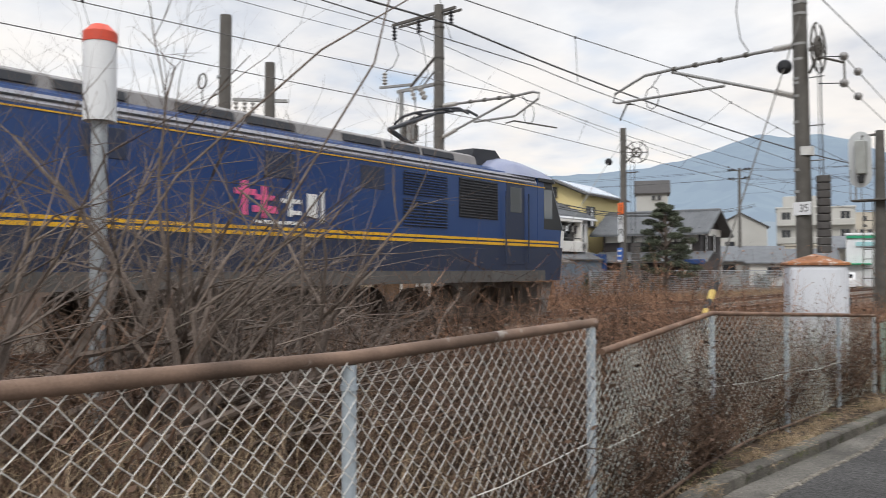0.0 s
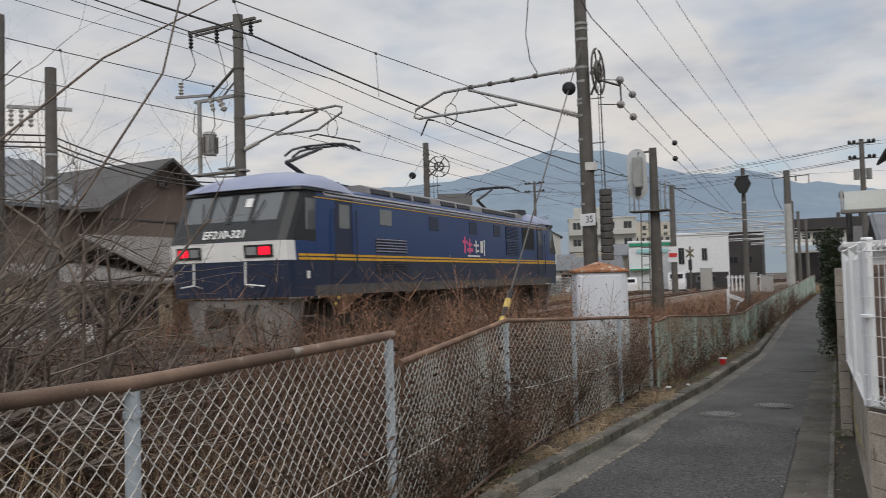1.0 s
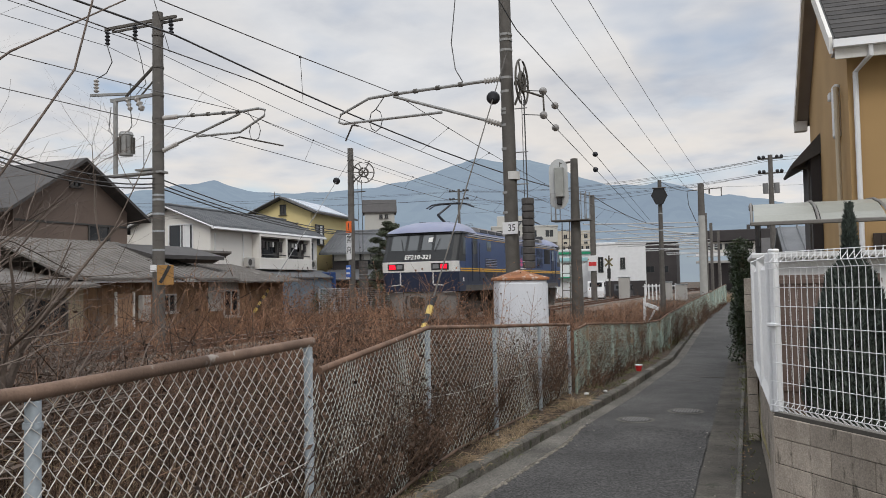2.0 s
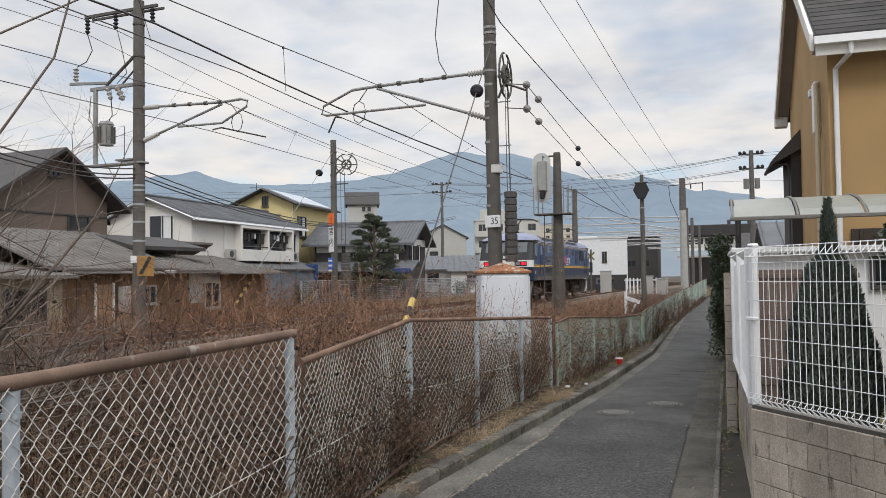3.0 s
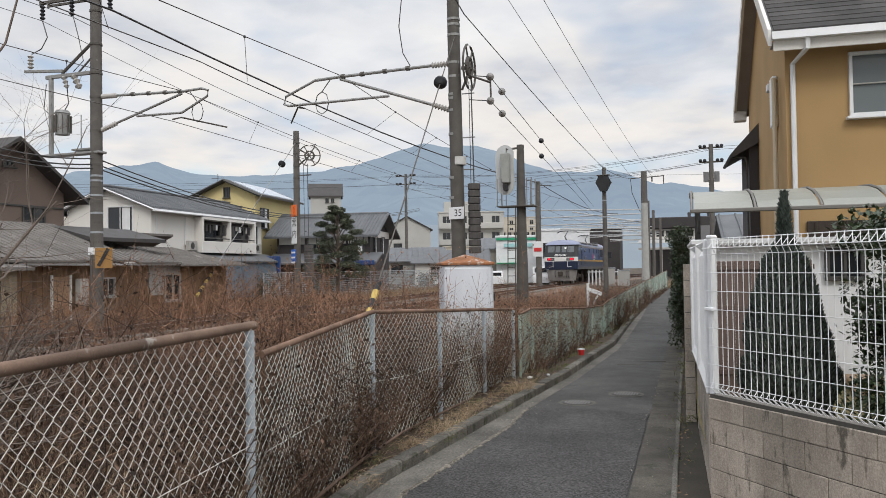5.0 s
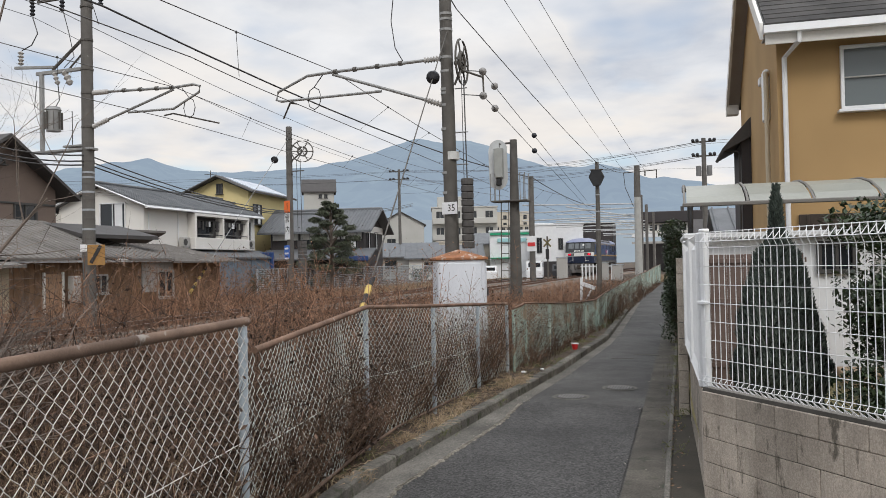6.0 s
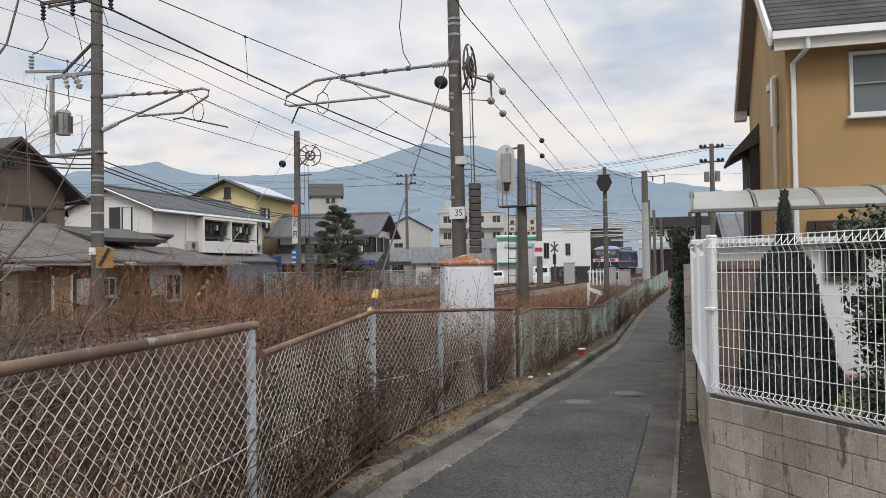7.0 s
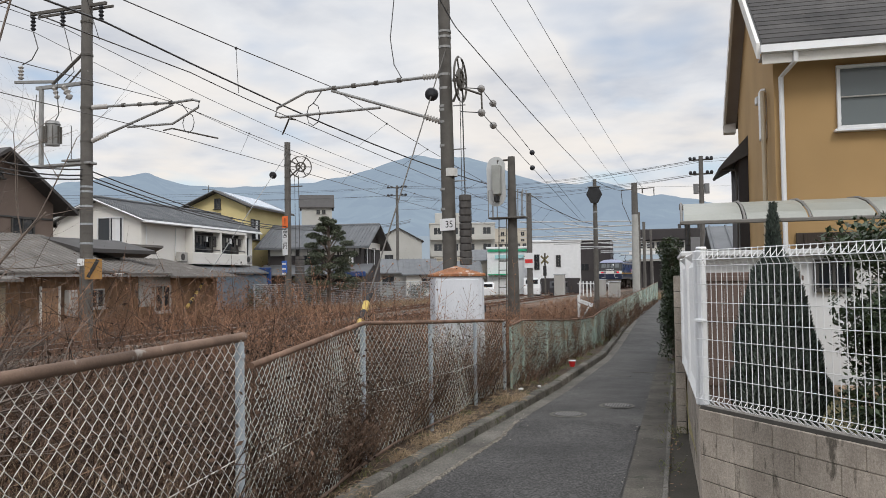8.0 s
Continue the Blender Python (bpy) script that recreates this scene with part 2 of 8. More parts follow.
M_EARTH = mat("dry_earth", (0.1, 0.074, 0.052), (0.048, 0.036, 0.026), 0.97, scale=2.2, fine=45, bump=0.8, spot=(0.19, 0.15, 0.095), spot_at=0.62, macro=(0.3, 0.3), grit=(60, 0.4))
M_BALLAST = mat("ballast_stone", (0.21, 0.155, 0.12), (0.115, 0.08, 0.062), 0.95, scale=6, fine=40, bump=0.8, island=0.3)
M_RAIL = mat("rusty_rail", (0.16, 0.085, 0.055), (0.09, 0.05, 0.035), 0.7, 0.3, scale=8, fine=90)
M_RAILTOP = mat("worn_rail_head", (0.4, 0.38, 0.36), (0.28, 0.26, 0.25), 0.3, 0.9, scale=5, fine=60, bump=0.05)
M_GALV = mat("galvanized_steel", (0.42, 0.45, 0.47), (0.3, 0.32, 0.34), 0.55, 0.35, scale=7, fine=80, bump=0.1, spot=(0.2, 0.12, 0.08), spot_at=0.66)
M_RUST = mat("rusty_pipe", (0.19, 0.125, 0.09), (0.095, 0.062, 0.045), 0.85, 0.1, scale=5, fine=110, bump=0.35, spot=(0.29, 0.26, 0.23), spot_at=0.6, macro=(1.6, 0.4))
M_WIRE = mat("chain_link_wire", (0.68, 0.67, 0.63), (0.46, 0.44, 0.4), 0.6, 0.0, scale=3, fine=30, bump=0, spot=(0.2, 0.13, 0.085), spot_at=0.62)
M_GREENWIRE = mat("green_coated_wire", (0.42, 0.5, 0.44), (0.24, 0.33, 0.28), 0.6, 0.0, scale=1.5, fine=20, bump=0, spot=(0.3, 0.24, 0.17), spot_at=0.53, macro=(0.6, 0.25))
M_STRAW = mat("dry_straw", (0.42, 0.32, 0.21), (0.23, 0.165, 0.1), 0.9, scale=3, fine=20, bump=0, island=0.35)
M_STEM = mat("dead_stem", (0.175, 0.107, 0.07), (0.052, 0.032, 0.023), 0.9, scale=2, fine=20, bump=0, island=0.75, macro=(0.9, 0.45))
M_REDSTEM = mat("red_brown_stem", (0.32, 0.18, 0.11), (0.15, 0.08, 0.05), 0.9, scale=2, fine=20, bump=0, island=0.6, macro=(0.7, 0.4))
M_DARKSTEM = mat("dark_dead_stem", (0.15, 0.092, 0.06), (0.042, 0.026, 0.018), 0.92, scale=2, fine=20, bump=0, island=0.8, macro=(0.9, 0.5))
M_DARKLEAF = mat("dark_brown_dead_leaf", (0.1, 0.062, 0.042), (0.03, 0.019, 0.013), 0.92, scale=2, fine=15, bump=0, island=0.8, macro=(0.8, 0.45))
M_RUST2 = mat("orange_rust_pipe", (0.25, 0.15, 0.1), (0.125, 0.078, 0.055), 0.88, 0.05, scale=7, fine=110, bump=0.4, spot=(0.36, 0.31, 0.27), spot_at=0.62, macro=(2.2, 0.4))
M_PALEWIRE = mat("weathered_green_grey_wire", (0.6, 0.63, 0.58), (0.36, 0.38, 0.34), 0.6, 0.0, scale=3, fine=30, bump=0, spot=(0.2, 0.13, 0.085), spot_at=0.6, macro=(0.7, 0.25))
M_TWIG = mat("grey_bark", (0.19, 0.15, 0.125), (0.075, 0.058, 0.047), 0.9, scale=6, fine=60, bump=0.2, island=0.25)
M_DEADLEAF = mat("dead_leaf", (0.12, 0.074, 0.05), (0.045, 0.028, 0.02), 0.9, scale=2, fine=15, bump=0, island=0.7, macro=(0.8, 0.45))
M_GRASS = mat("winter_grass", (0.1, 0.12, 0.05), (0.17, 0.16, 0.07), 0.9, scale=2, fine=15, bump=0, island=0.4)
M_WHITE = mat("white_paint", (0.76, 0.77, 0.78), (0.66, 0.67, 0.68), 0.5, scale=3, fine=60, bump=0.03)
M_BLACK = mat("black_rubber", (0.02, 0.02, 0.022), (0.035, 0.035, 0.035), 0.7, scale=5, fine=60)
M_POLE = mat("pole_concrete", (0.145, 0.136, 0.125), (0.09, 0.084, 0.077), 0.9, scale=3, fine=70, bump=0.2, spot=(0.24, 0.23, 0.21), spot_at=0.65)
M_STEELPOLE = mat("dull_steel_pole", (0.135, 0.126, 0.114), (0.082, 0.076, 0.068), 0.75, 0.2, scale=4, fine=70, bump=0.1)
M_ARM = mat("arm_steel", (0.34, 0.34, 0.33), (0.24, 0.24, 0.235), 0.55, 0.4, scale=5, fine=60, bump=0.05)
M_PORC = mat("porcelain", (0.46, 0.45, 0.43), (0.34, 0.32, 0.3), 0.3, scale=6, fine=50, bump=0)
M_CABLE = mat("dark_cable", (0.05, 0.05, 0.052), (0.08, 0.08, 0.08), 0.6, scale=2, fine=20, bump=0)
M_COPPER = mat("contact_wire", (0.14, 0.13, 0.125), (0.09, 0.085, 0.08), 0.5, 0.5, scale=2, fine=20, bump=0)
M_YELLOW = mat("yellow_guard", (0.58, 0.42, 0.11), (0.44, 0.31, 0.09), 0.6, scale=6, fine=60)

# ---- ground, road and kerb ----


def road_left(y):
    if y < 6.5:
        return -3.05 + (6.5 - y) * 0.13
    return -2.8 - max(0.0, 14 - y) * 0.0333 - min(24.0, max(0.0, y - 20)) * 0.068 - max(0.0, y - 44) * 0.037


def road_right(y):
    return -0.52 - 0.052 * y - max(0.0, y - 30) * 0.012 if y > 5 else -0.78 + (5 - y) * 0.35


def track_x(y):
    """Centre of the near track."""
    if y > 130:
        return -13.1 + (y - 130) * 0.045
    if y < -30:
        return -6.84 - (y + 30) * -0.126
    return -12.58 - 0.04948 * (y - 30) + 0.000546 * (y - 40) ** 2


def track_slope(y):
    return (track_x(y + 0.5) - track_x(y - 0.5))


RAIL = 0.45


def ground_z(x, y):
    """Height of the land: road level, a low bank, the track bed, then a flat plain."""
    xl = road_left(y)
    d = x - track_x(y)
    if x > xl - 0.1:
        return -0.05
    if d > 3.0:
        k = min(1.0, (xl - 0.1 - x) / 0.8)
        return -0.05 + 0.15 * k
    if d > -9:
        return 0.1 + 0.05 * min(1, 3.0 - d)
    return 0.15


def grid(xs, ys, height):
    g = Geo()
    n = len(ys)
    for x in xs:
        for y in ys:
            g.v.append((x, y, height(x, y)))
    for i in range(len(xs) - 1):
        for j in range(n - 1):
            a = i * n + j
            g.f.append((a, a + n, a + n + 1, a + 1))
    return g


xs = [-4500, -2000, -800, -300, -120, -60, -40, -30] + [-24 + 0.75 * i for i in range(28)] + [-3.2, -2.85, -2.5, 0, 4, 10, 20, 50, 150, 600, 2000, 4500]
ys = [-400, -100, -40, -20, -10] + [-5 + 1.5 * i for i in range(32)] + [46, 52, 60, 70, 85, 100, 130, 180, 260, 500, 1200, 2500, 4600]
solo("ground", grid(xs, ys, ground_z), M_EARTH, "dry brown winter earth with dead grass", "ground", kind="structure")

road_ys = [-14 + 1.0 * i for i in range(30)] + [16 + 3 * i for i in range(26)]


def strip_w(y):
    """Width of the worn concrete strip between kerb and asphalt."""
    return max(0.16, min(0.33, 0.33 - (y - 9.5) * 0.1))


road = grid([0.0, 0.25, 0.5, 0.75, 1.0], road_ys, lambda x, y: 0.0)
road.v = [(lerp(road_left(y) + 0.14 + (0.08 if y < 12 else 0), road_right(y), x), y, 0.012 * math.sin(x * 3.1)) for x, y, z in road.v]
road_ob = solo("road", road, M_ASPHALT, "narrow grey asphalt lane, worn and patched", "road", kind="structure")
near = Geo()


def patch_edge(y, seed):
    return 0.018 * noise.noise(Vector((y * 1.7, seed, 0))) + 0.005 * noise.noise(Vector((y * 6, seed, 4)))


patch_ys = [-14 + 2.0 * i for i in range(9)] + [3 + 0.12 * i for i in range(67)]
for y0, y1 in zip(patch_ys[:-1], patch_ys[1:]):
    for k in range(8):
        c = []
        for q, y in ((k, y0), (k + 1, y0), (k + 1, y1), (k, y1)):
            end = y + (patch_edge(q * 0.8, 9) * 4 if y > 10.8 else 0)
            c.append((lerp(road_left(y) + strip_w(y) + patch_edge(y, 1), road_right(y) - 0.02 + patch_edge(y, 5), q / 8), end, 0.017 + 0.012 * math.sin(q / 8 * 3.1)))
        near.poly(c)
rim = Geo()
for i in range(240):
    y = 5.5 + i * 0.022
    x = road_left(y) + strip_w(y) + patch_edge(y, 1)
    for k in range(2):
        s = random.uniform(0.006, 0.02)
        rim.box((x + random.gauss(0, 0.012), y, 0.021), (s * 1.4, s * random.uniform(1.2, 3), 0.012), 0.002, Matrix.Rotation(random.uniform(-0.6, 0.6), 3, "Z"))
solo("patch_rim", rim, mat("crumbled_patch_rim", (0.27, 0.245, 0.205), (0.16, 0.145, 0.12), 0.95, scale=20, fine=90, island=0.4), "crumbled pale rim of the asphalt patch", "road", kind="stuff")
solo("road_patch", near, M_COARSE, "newer patch of coarse dark asphalt on the lane", "road", kind="structure")
# concrete strips along both edges
strip = Geo()
for y0, y1 in zip(road_ys[:-1], road_ys[1:]):
    if y1 < 40:
        w = strip_w(y0 if y0 < 8 else (y0 + y1) / 2) + 0.05
        strip.box(((road_left(y0) + road_left(y1)) / 2 + w / 2 - 0.01, (y0 + y1) / 2, -0.02), (w, y1 - y0 + 0.02, 0.05), 0.004, Matrix.Rotation(math.atan((road_left(y0) - road_left(y1)) / (y1 - y0)), 3, "Z"))
solo("edge_strip", strip, M_STRIP, "worn pale concrete strip at the lane's edge", "pavement", kind="structure")
gut = Geo()
for i in range(54):
    y0, y1 = -4 + i * 1.2, -4 + i * 1.2 + 1.197
    if y1 > 5.0:
        xa, xb = road_right(y0), road_right(y1)
        gut.poly([(xa - 0.005, y0, 0.006), (xa + 0.34, y0, 0.012), (xb + 0.34, y1, 0.012), (xb - 0.005, y1, 0.006)])
solo("gutter_lid", gut, mat("gutter_concrete", (0.1, 0.089, 0.074), (0.05, 0.045, 0.037), 0.92, scale=2.5, fine=80, bump=0.4, spot=(0.04, 0.042, 0.03), spot_at=0.57, macro=(0.9, 0.35), grit=(100, 0.3)),
     "stained concrete gutter lids beside the lane", "pavement", kind="structure")
seam = Geo()
for i in range(44):
    y0, y1 = 5 + i * 0.9, 5 + i * 0.9 + 0.894
    xm = (road_right(y0) + road_right(y1)) / 2 + 0.36
    seam.box((xm, (y0 + y1) / 2, 0.0), (0.05, y1 - y0, 0.05), 0.008, Matrix.Rotation(0.052, 3, "Z"))
solo("gutter_edge", seam, M_STRIP, "pale worn edge stones of the gutter", "pavement", kind="structure")
wet = Geo()
for i in range(60):
    y0, y1 = 5 + i, 6 + i
    wet.poly([(road_right(y0) + 0.345, y0, 0.004), (road_right(y0) + 1.2, y0, 0.004), (road_right(y1) + 1.2, y1, 0.004), (road_right(y1) + 0.345, y1, 0.004)])
solo("side_strip", wet, mat("mossy_earth", (0.034, 0.03, 0.023), (0.065, 0.056, 0.042), 0.95, scale=3, fine=60, bump=0.5), "dark mossy strip of earth by the wall", "ground", kind="structure")

kerb_mesh = Geo().box((0, 0, 0), (0.15, 0.596, 0.22), 0.018).mesh("kerb_stone", M_KERB)
kerb = thing("kerb", "low worn concrete kerb with moss along the lane", "kerb", kind="structure")
for i in range(130):
    y = -3 + i * 0.6 + 0.3
    k = new("kerb_stone", kerb_mesh)
    k.parent = kerb
    k.matrix_world = pose(road_left(y) - 0.075, y, 0.012 + random.uniform(-0.006, 0.006), 0, random.uniform(-1, 1), math.degrees(math.atan(road_left(y - 0.3) - road_left(y + 0.3)) / 0.6))


def manhole(x, y, r):
    m = thing("manhole_cover", "round cast-iron manhole cover with a ribbed pattern in the asphalt", "manhole", xyz(x, y, 0.012), "manhole covers")
    g = Geo()
    n = 32
    g.prism([(r * math.cos(2 * math.pi * i / n), r * math.sin(2 * math.pi * i / n)) for i in range(n)], 2, -0.02, 0.006)
    part("lid", g, mat("cast_iron", (0.075, 0.072, 0.068), (0.05, 0.048, 0.045), 0.8, 0.1, scale=9, fine=80), m)
    ribs = Geo()
    for i in range(-4, 5):
        h = math.sqrt(max(0.0, (r * 0.84) ** 2 - (i * r * 0.19) ** 2))
        ribs.box((i * r * 0.19, 0, 0.009), (r * 0.09, 2 * h, 0.008), 0.002)
    part("rib_pattern", ribs, mat("worn_iron", (0.24, 0.23, 0.22), (0.16, 0.155, 0.15), 0.6, 0.3, scale=9, fine=80), m)
    ring = Geo()
    for i in range(n):
        a, b = 2 * math.pi * i / n, 2 * math.pi * (i + 1) / n
        ring.poly([((r + 0.002) * math.cos(a), (r + 0.002) * math.sin(a), 0.004), ((r + 0.05) * math.cos(a), (r + 0.05) * math.sin(a), 0.004),
                   ((r + 0.05) * math.cos(b), (r + 0.05) * math.sin(b), 0.004), ((r + 0.002) * math.cos(b), (r + 0.002) * math.sin(b), 0.004)])
    part("rim", ring, M_STRIP, m)


manhole(-2.15, 11.5, 0.215)
manhole(-1.59, 12.45, 0.215)
for x, y, w in ((-2.0, 16.2, 0.45), (-1.6, 16.9, 0.5)):
    solo("road_marking", Geo().box((x, y, 0.012), (w, 0.09, 0.006)), M_STRIP, "short faded white paint mark on the asphalt", "road marking", "road marks")

# ---- chain-link fence ----
P1 = [(-2.03, -2.5, 1.63), (-2.34, -0.16, 1.635), (-2.65, 2.18, 1.573), (-2.96, 4.52, 1.586)]
P2 = [(-3.02, 4.76, 1.38), (-3.55, 7.67, 1.5), (-3.54, 9.67, 1.405), (-3.56, 11.66, 1.315), (-3.56, 13.35, 1.235)]
P3 = [(-3.5, 13.55, 1.14), (-3.54, 14.6, 1.18), (-3.52, 16.6, 1.08), (-3.5, 18.6, 0.98), (-3.46, 20.6, 0.9), (-3.42, 22.2, 0.88), (-3.42, 23.8, 0.99), (-3.55, 27.0, 1.03), (-3.7, 30.0, 1.08), (-3.85, 33.0, 1.1),
      (-3.98, 36.0, 1.13), (-4.12, 39.0, 1.16), (-4.27, 42.0, 1.18), (-4.4, 45.0, 1.2), (-4.55, 49.0, 1.22), (-4.72, 53.5, 1.3), (-4.92, 59.0, 1.4), (-5.1, 64.0, 1.45), (-5.3, 69.0, 1.5)]


def chain_link(g, a, b, base_a, base_b, pitch, r, seed, sides=4, sag=0.02, knuckle=False):
    """Zigzag wires that hook into their neighbours, from point a to point b (tops), down to the base heights."""
    rnd = random.Random(seed)
    a, b = Vector(a), Vector(b)
    flat = Vector((b.x - a.x, b.y - a.y, 0))
    length = flat.length
    d = flat.normalized()
    nrm = Vector((-d.y, d.x, 0))
    half = pitch / 2
    n = int(length / half)
    ph = [rnd.uniform(0, 6) for _ in range(4)]
    for i in range(n + 1):
        s = min(i * half, length)
        top, base = lerp(a.z, b.z, s / length) - 0.01, lerp(base_a, base_b, s / length)
        rows = int((top - base) / half)
        pts = []
        for k in range(rows + 1):
            z = top - k * half
            off = half * 0.5 * (1 if (k + i) % 2 else -1)
            ss = s + off
            bulge = sag * math.sin(ss * 1.7 + ph[0]) * math.sin((z - base) * 2.2 + ph[1]) + sag * 0.5 * math.sin(ss * 4.3 + ph[2])
            wob = 0.009 * math.sin(ss * 9 + z * 7 + ph[3]) + rnd.uniform(-0.004, 0.004)
            p = Vector((a.x, a.y, 0)) + d * (ss + wob) + nrm * bulge
            if knuckle and 0 < k < rows:
                pts.append((p.x, p.y, z + wob + half * 0.07))
                pts.append((p.x, p.y, z + wob - half * 0.07))
            else:
                pts.append((p.x, p.y, z + wob))
        if len(pts) > 1:
            g.tube(pts, r, sides, False)


def fence(posts, label, post_mat, rail_mat, wire_mat, base, pitch, wire, rail_r, post_r, start_post=True, extend=0.06):
    f = thing("chain_link_fence", label, "fence")
    for i, (x, y, z) in enumerate(posts):
        if i or start_post:
            g = Geo().tube([(x, y, -0.1), (x, y, z - rail_r)], post_r, 10)
            for zz in (z * 0.58, z - 0.12):
                g.tube([(x, y, zz - 0.012), (x, y, zz + 0.012)], post_r + 0.006, 10)
            part("post", g, post_mat, f, "", True)
    rail = Geo()
    pts = [Vector(p) for p in posts]
    d0, d1 = (pts[1] - pts[0]).normalized(), (pts[-1] - pts[-2]).normalized()
    pts[0], pts[-1] = pts[0] - d0 * extend, pts[-1] + d1 * extend
    rail.tube(pts, rail_r, 10)
    part("top_rail", rail, rail_mat, f, "rusty brown top rail", True)
    for i in range(len(posts) - 1):
        g = Geo()
        chain_link(g, posts[i], posts[i + 1], base, base, pitch, wire, i + 7, 5 if posts[0][1] < 10 else 3, 0.05 if 4.6 < posts[0][1] < 10 else 0.03, posts[0][1] < 10)
        part("wire_mesh", g, wire_mat, f, "", True)
    mid = Geo()
    for a, b in zip(posts[:-1], posts[1:]):
        mid.tube([(a[0] + 0.01, a[1], a[2] * 0.52), ((a[0] + b[0]) / 2 + 0.02, (a[1] + b[1]) / 2, (a[2] + b[2]) * 0.26 - 0.03), (b[0] + 0.01, b[1], b[2] * 0.52)], 0.0035, 4)
    part("tension_wire", mid, wire_mat, f)
    return f


M_POSTBLUE = mat("pale_grey_post_paint", (0.4, 0.45, 0.49), (0.3, 0.34, 0.37), 0.6, 0.1, scale=6, fine=70, bump=0.1, spot=(0.2, 0.13, 0.09), spot_at=0.66)
fence(P1, "grey chain-link fence with a rusty top rail along the lane", M_POSTBLUE, M_RUST, M_WIRE, 0.1, 0.098, 0.0021, 0.03, 0.03)
sagging = fence(P2, "sagging chain-link fence with a bent rusty rail", M_POSTBLUE, M_RUST2, M_PALEWIRE, 0.1, 0.096, 0.0024, 0.024, 0.027, False, 0.02)
fence(P3, "faded green chain-link fence running on along the lane", M_GREENWIRE, M_RUST2, M_GREENWIRE, 0.08, 0.08, 0.0037, 0.02, 0.024, True, 0.03)
corner_mesh = Geo()
chain_link(corner_mesh, (-2.965, 4.54, 1.34), (-3.02, 4.76, 1.38), 0.1, 0.1, 0.096, 0.0024, 99, 5, 0.01, True)
part("wire_mesh", corner_mesh, M_PALEWIRE, sagging, "", True)
crumbs = Geo()
q = random.Random(77)
for i in range(700):
    y = 3 + q.random() ** 1.5 * 24
    left = q.random() < 0.6
    x = road_left(y) + q.choice((0.02, 0.1, 0.25)) + q.gauss(0, 0.09) if left else road_right(y) + q.choice((0.0, 0.34)) + q.gauss(0, 0.08)
    s = q.uniform(0.002, 0.007)
    crumbs.box((x, y, 0.02 + s * 0.3), (s * 2, s * q.uniform(1, 2.5), s), 0.0, Matrix.Rotation(q.uniform(0, 3), 3, "Z"))
solo("grit", crumbs, mat("pale_grit", (0.3, 0.28, 0.25), (0.17, 0.155, 0.13), 0.95, scale=8, fine=60, island=0.4), "loose pale grit and crumbs along the lane's edges", "gravel", kind="stuff")
fallen = Geo()
for i in range(700):
    y = 5 + q.random() * 26
    if q.random() < 0.55:
        x = road_right(y) + 0.38 + abs(q.gauss(0, 0.07))
    else:
        x = road_left(y) - 0.2 - q.random() * 0.5
    c, a, s = Vector((x, y, 0.03 if x > road_left(y) else 0.11)), q.uniform(0, 6.28), q.uniform(0.012, 0.03)
    u, w = Vector((math.cos(a), math.sin(a), q.uniform(-0.3, 0.5))) * s, Vector((-math.sin(a), math.cos(a), q.uniform(-0.2, 0.4))) * s * 0.5
    fallen.poly([c - u, c + w, c + u, c - w])
solo("fallen_leaves", fallen, mat("fallen_leaf", (0.24, 0.15, 0.085), (0.12, 0.075, 0.045), 0.9, scale=3, fine=20, bump=0, island=0.5), "dry brown fallen leaves along kerb and wall", "leaves", kind="stuff")
pipe = Geo().tube([(-3.0, 5.0, 0.17), (-3.35, 6.9, 0.14), (-3.52, 8.4, 0.13), (-3.5, 10.8, 0.13)], 0.015, 8)
solo("fallen_pipe", pipe, M_RUST, "rusty pipe lying along the foot of the fence", "pipe", smooth=True)

# ---- tracks ----


def along(offset, y0, y1, step):
    """Points beside the near track's centre, in plan."""
    n = int((y1 - y0) / step)
    out = []
    for i in range(n + 1):
        y = y0 + i * step
        k = track_slope(y)
        q = math.hypot(1, k)
        out.append((track_x(y) + offset / q, y - offset * k / q, k))
    return out


def sweep(g, line, ring, z):
    """A ring of (across, up) swept along a plan line."""
    start, m = len(g.v), len(ring)
    for x, y, k in line:
        q = math.hypot(1, k)
        for a, h in ring:
            g.v.append((x + a / q, y - a * k / q, z + h))
    for i in range(len(line) - 1):
        for j in range(m):
            a, b = start + i * m + j, start + i * m + (j + 1) % m
            g.f.append((a, b, b + m, a + m))
    return g


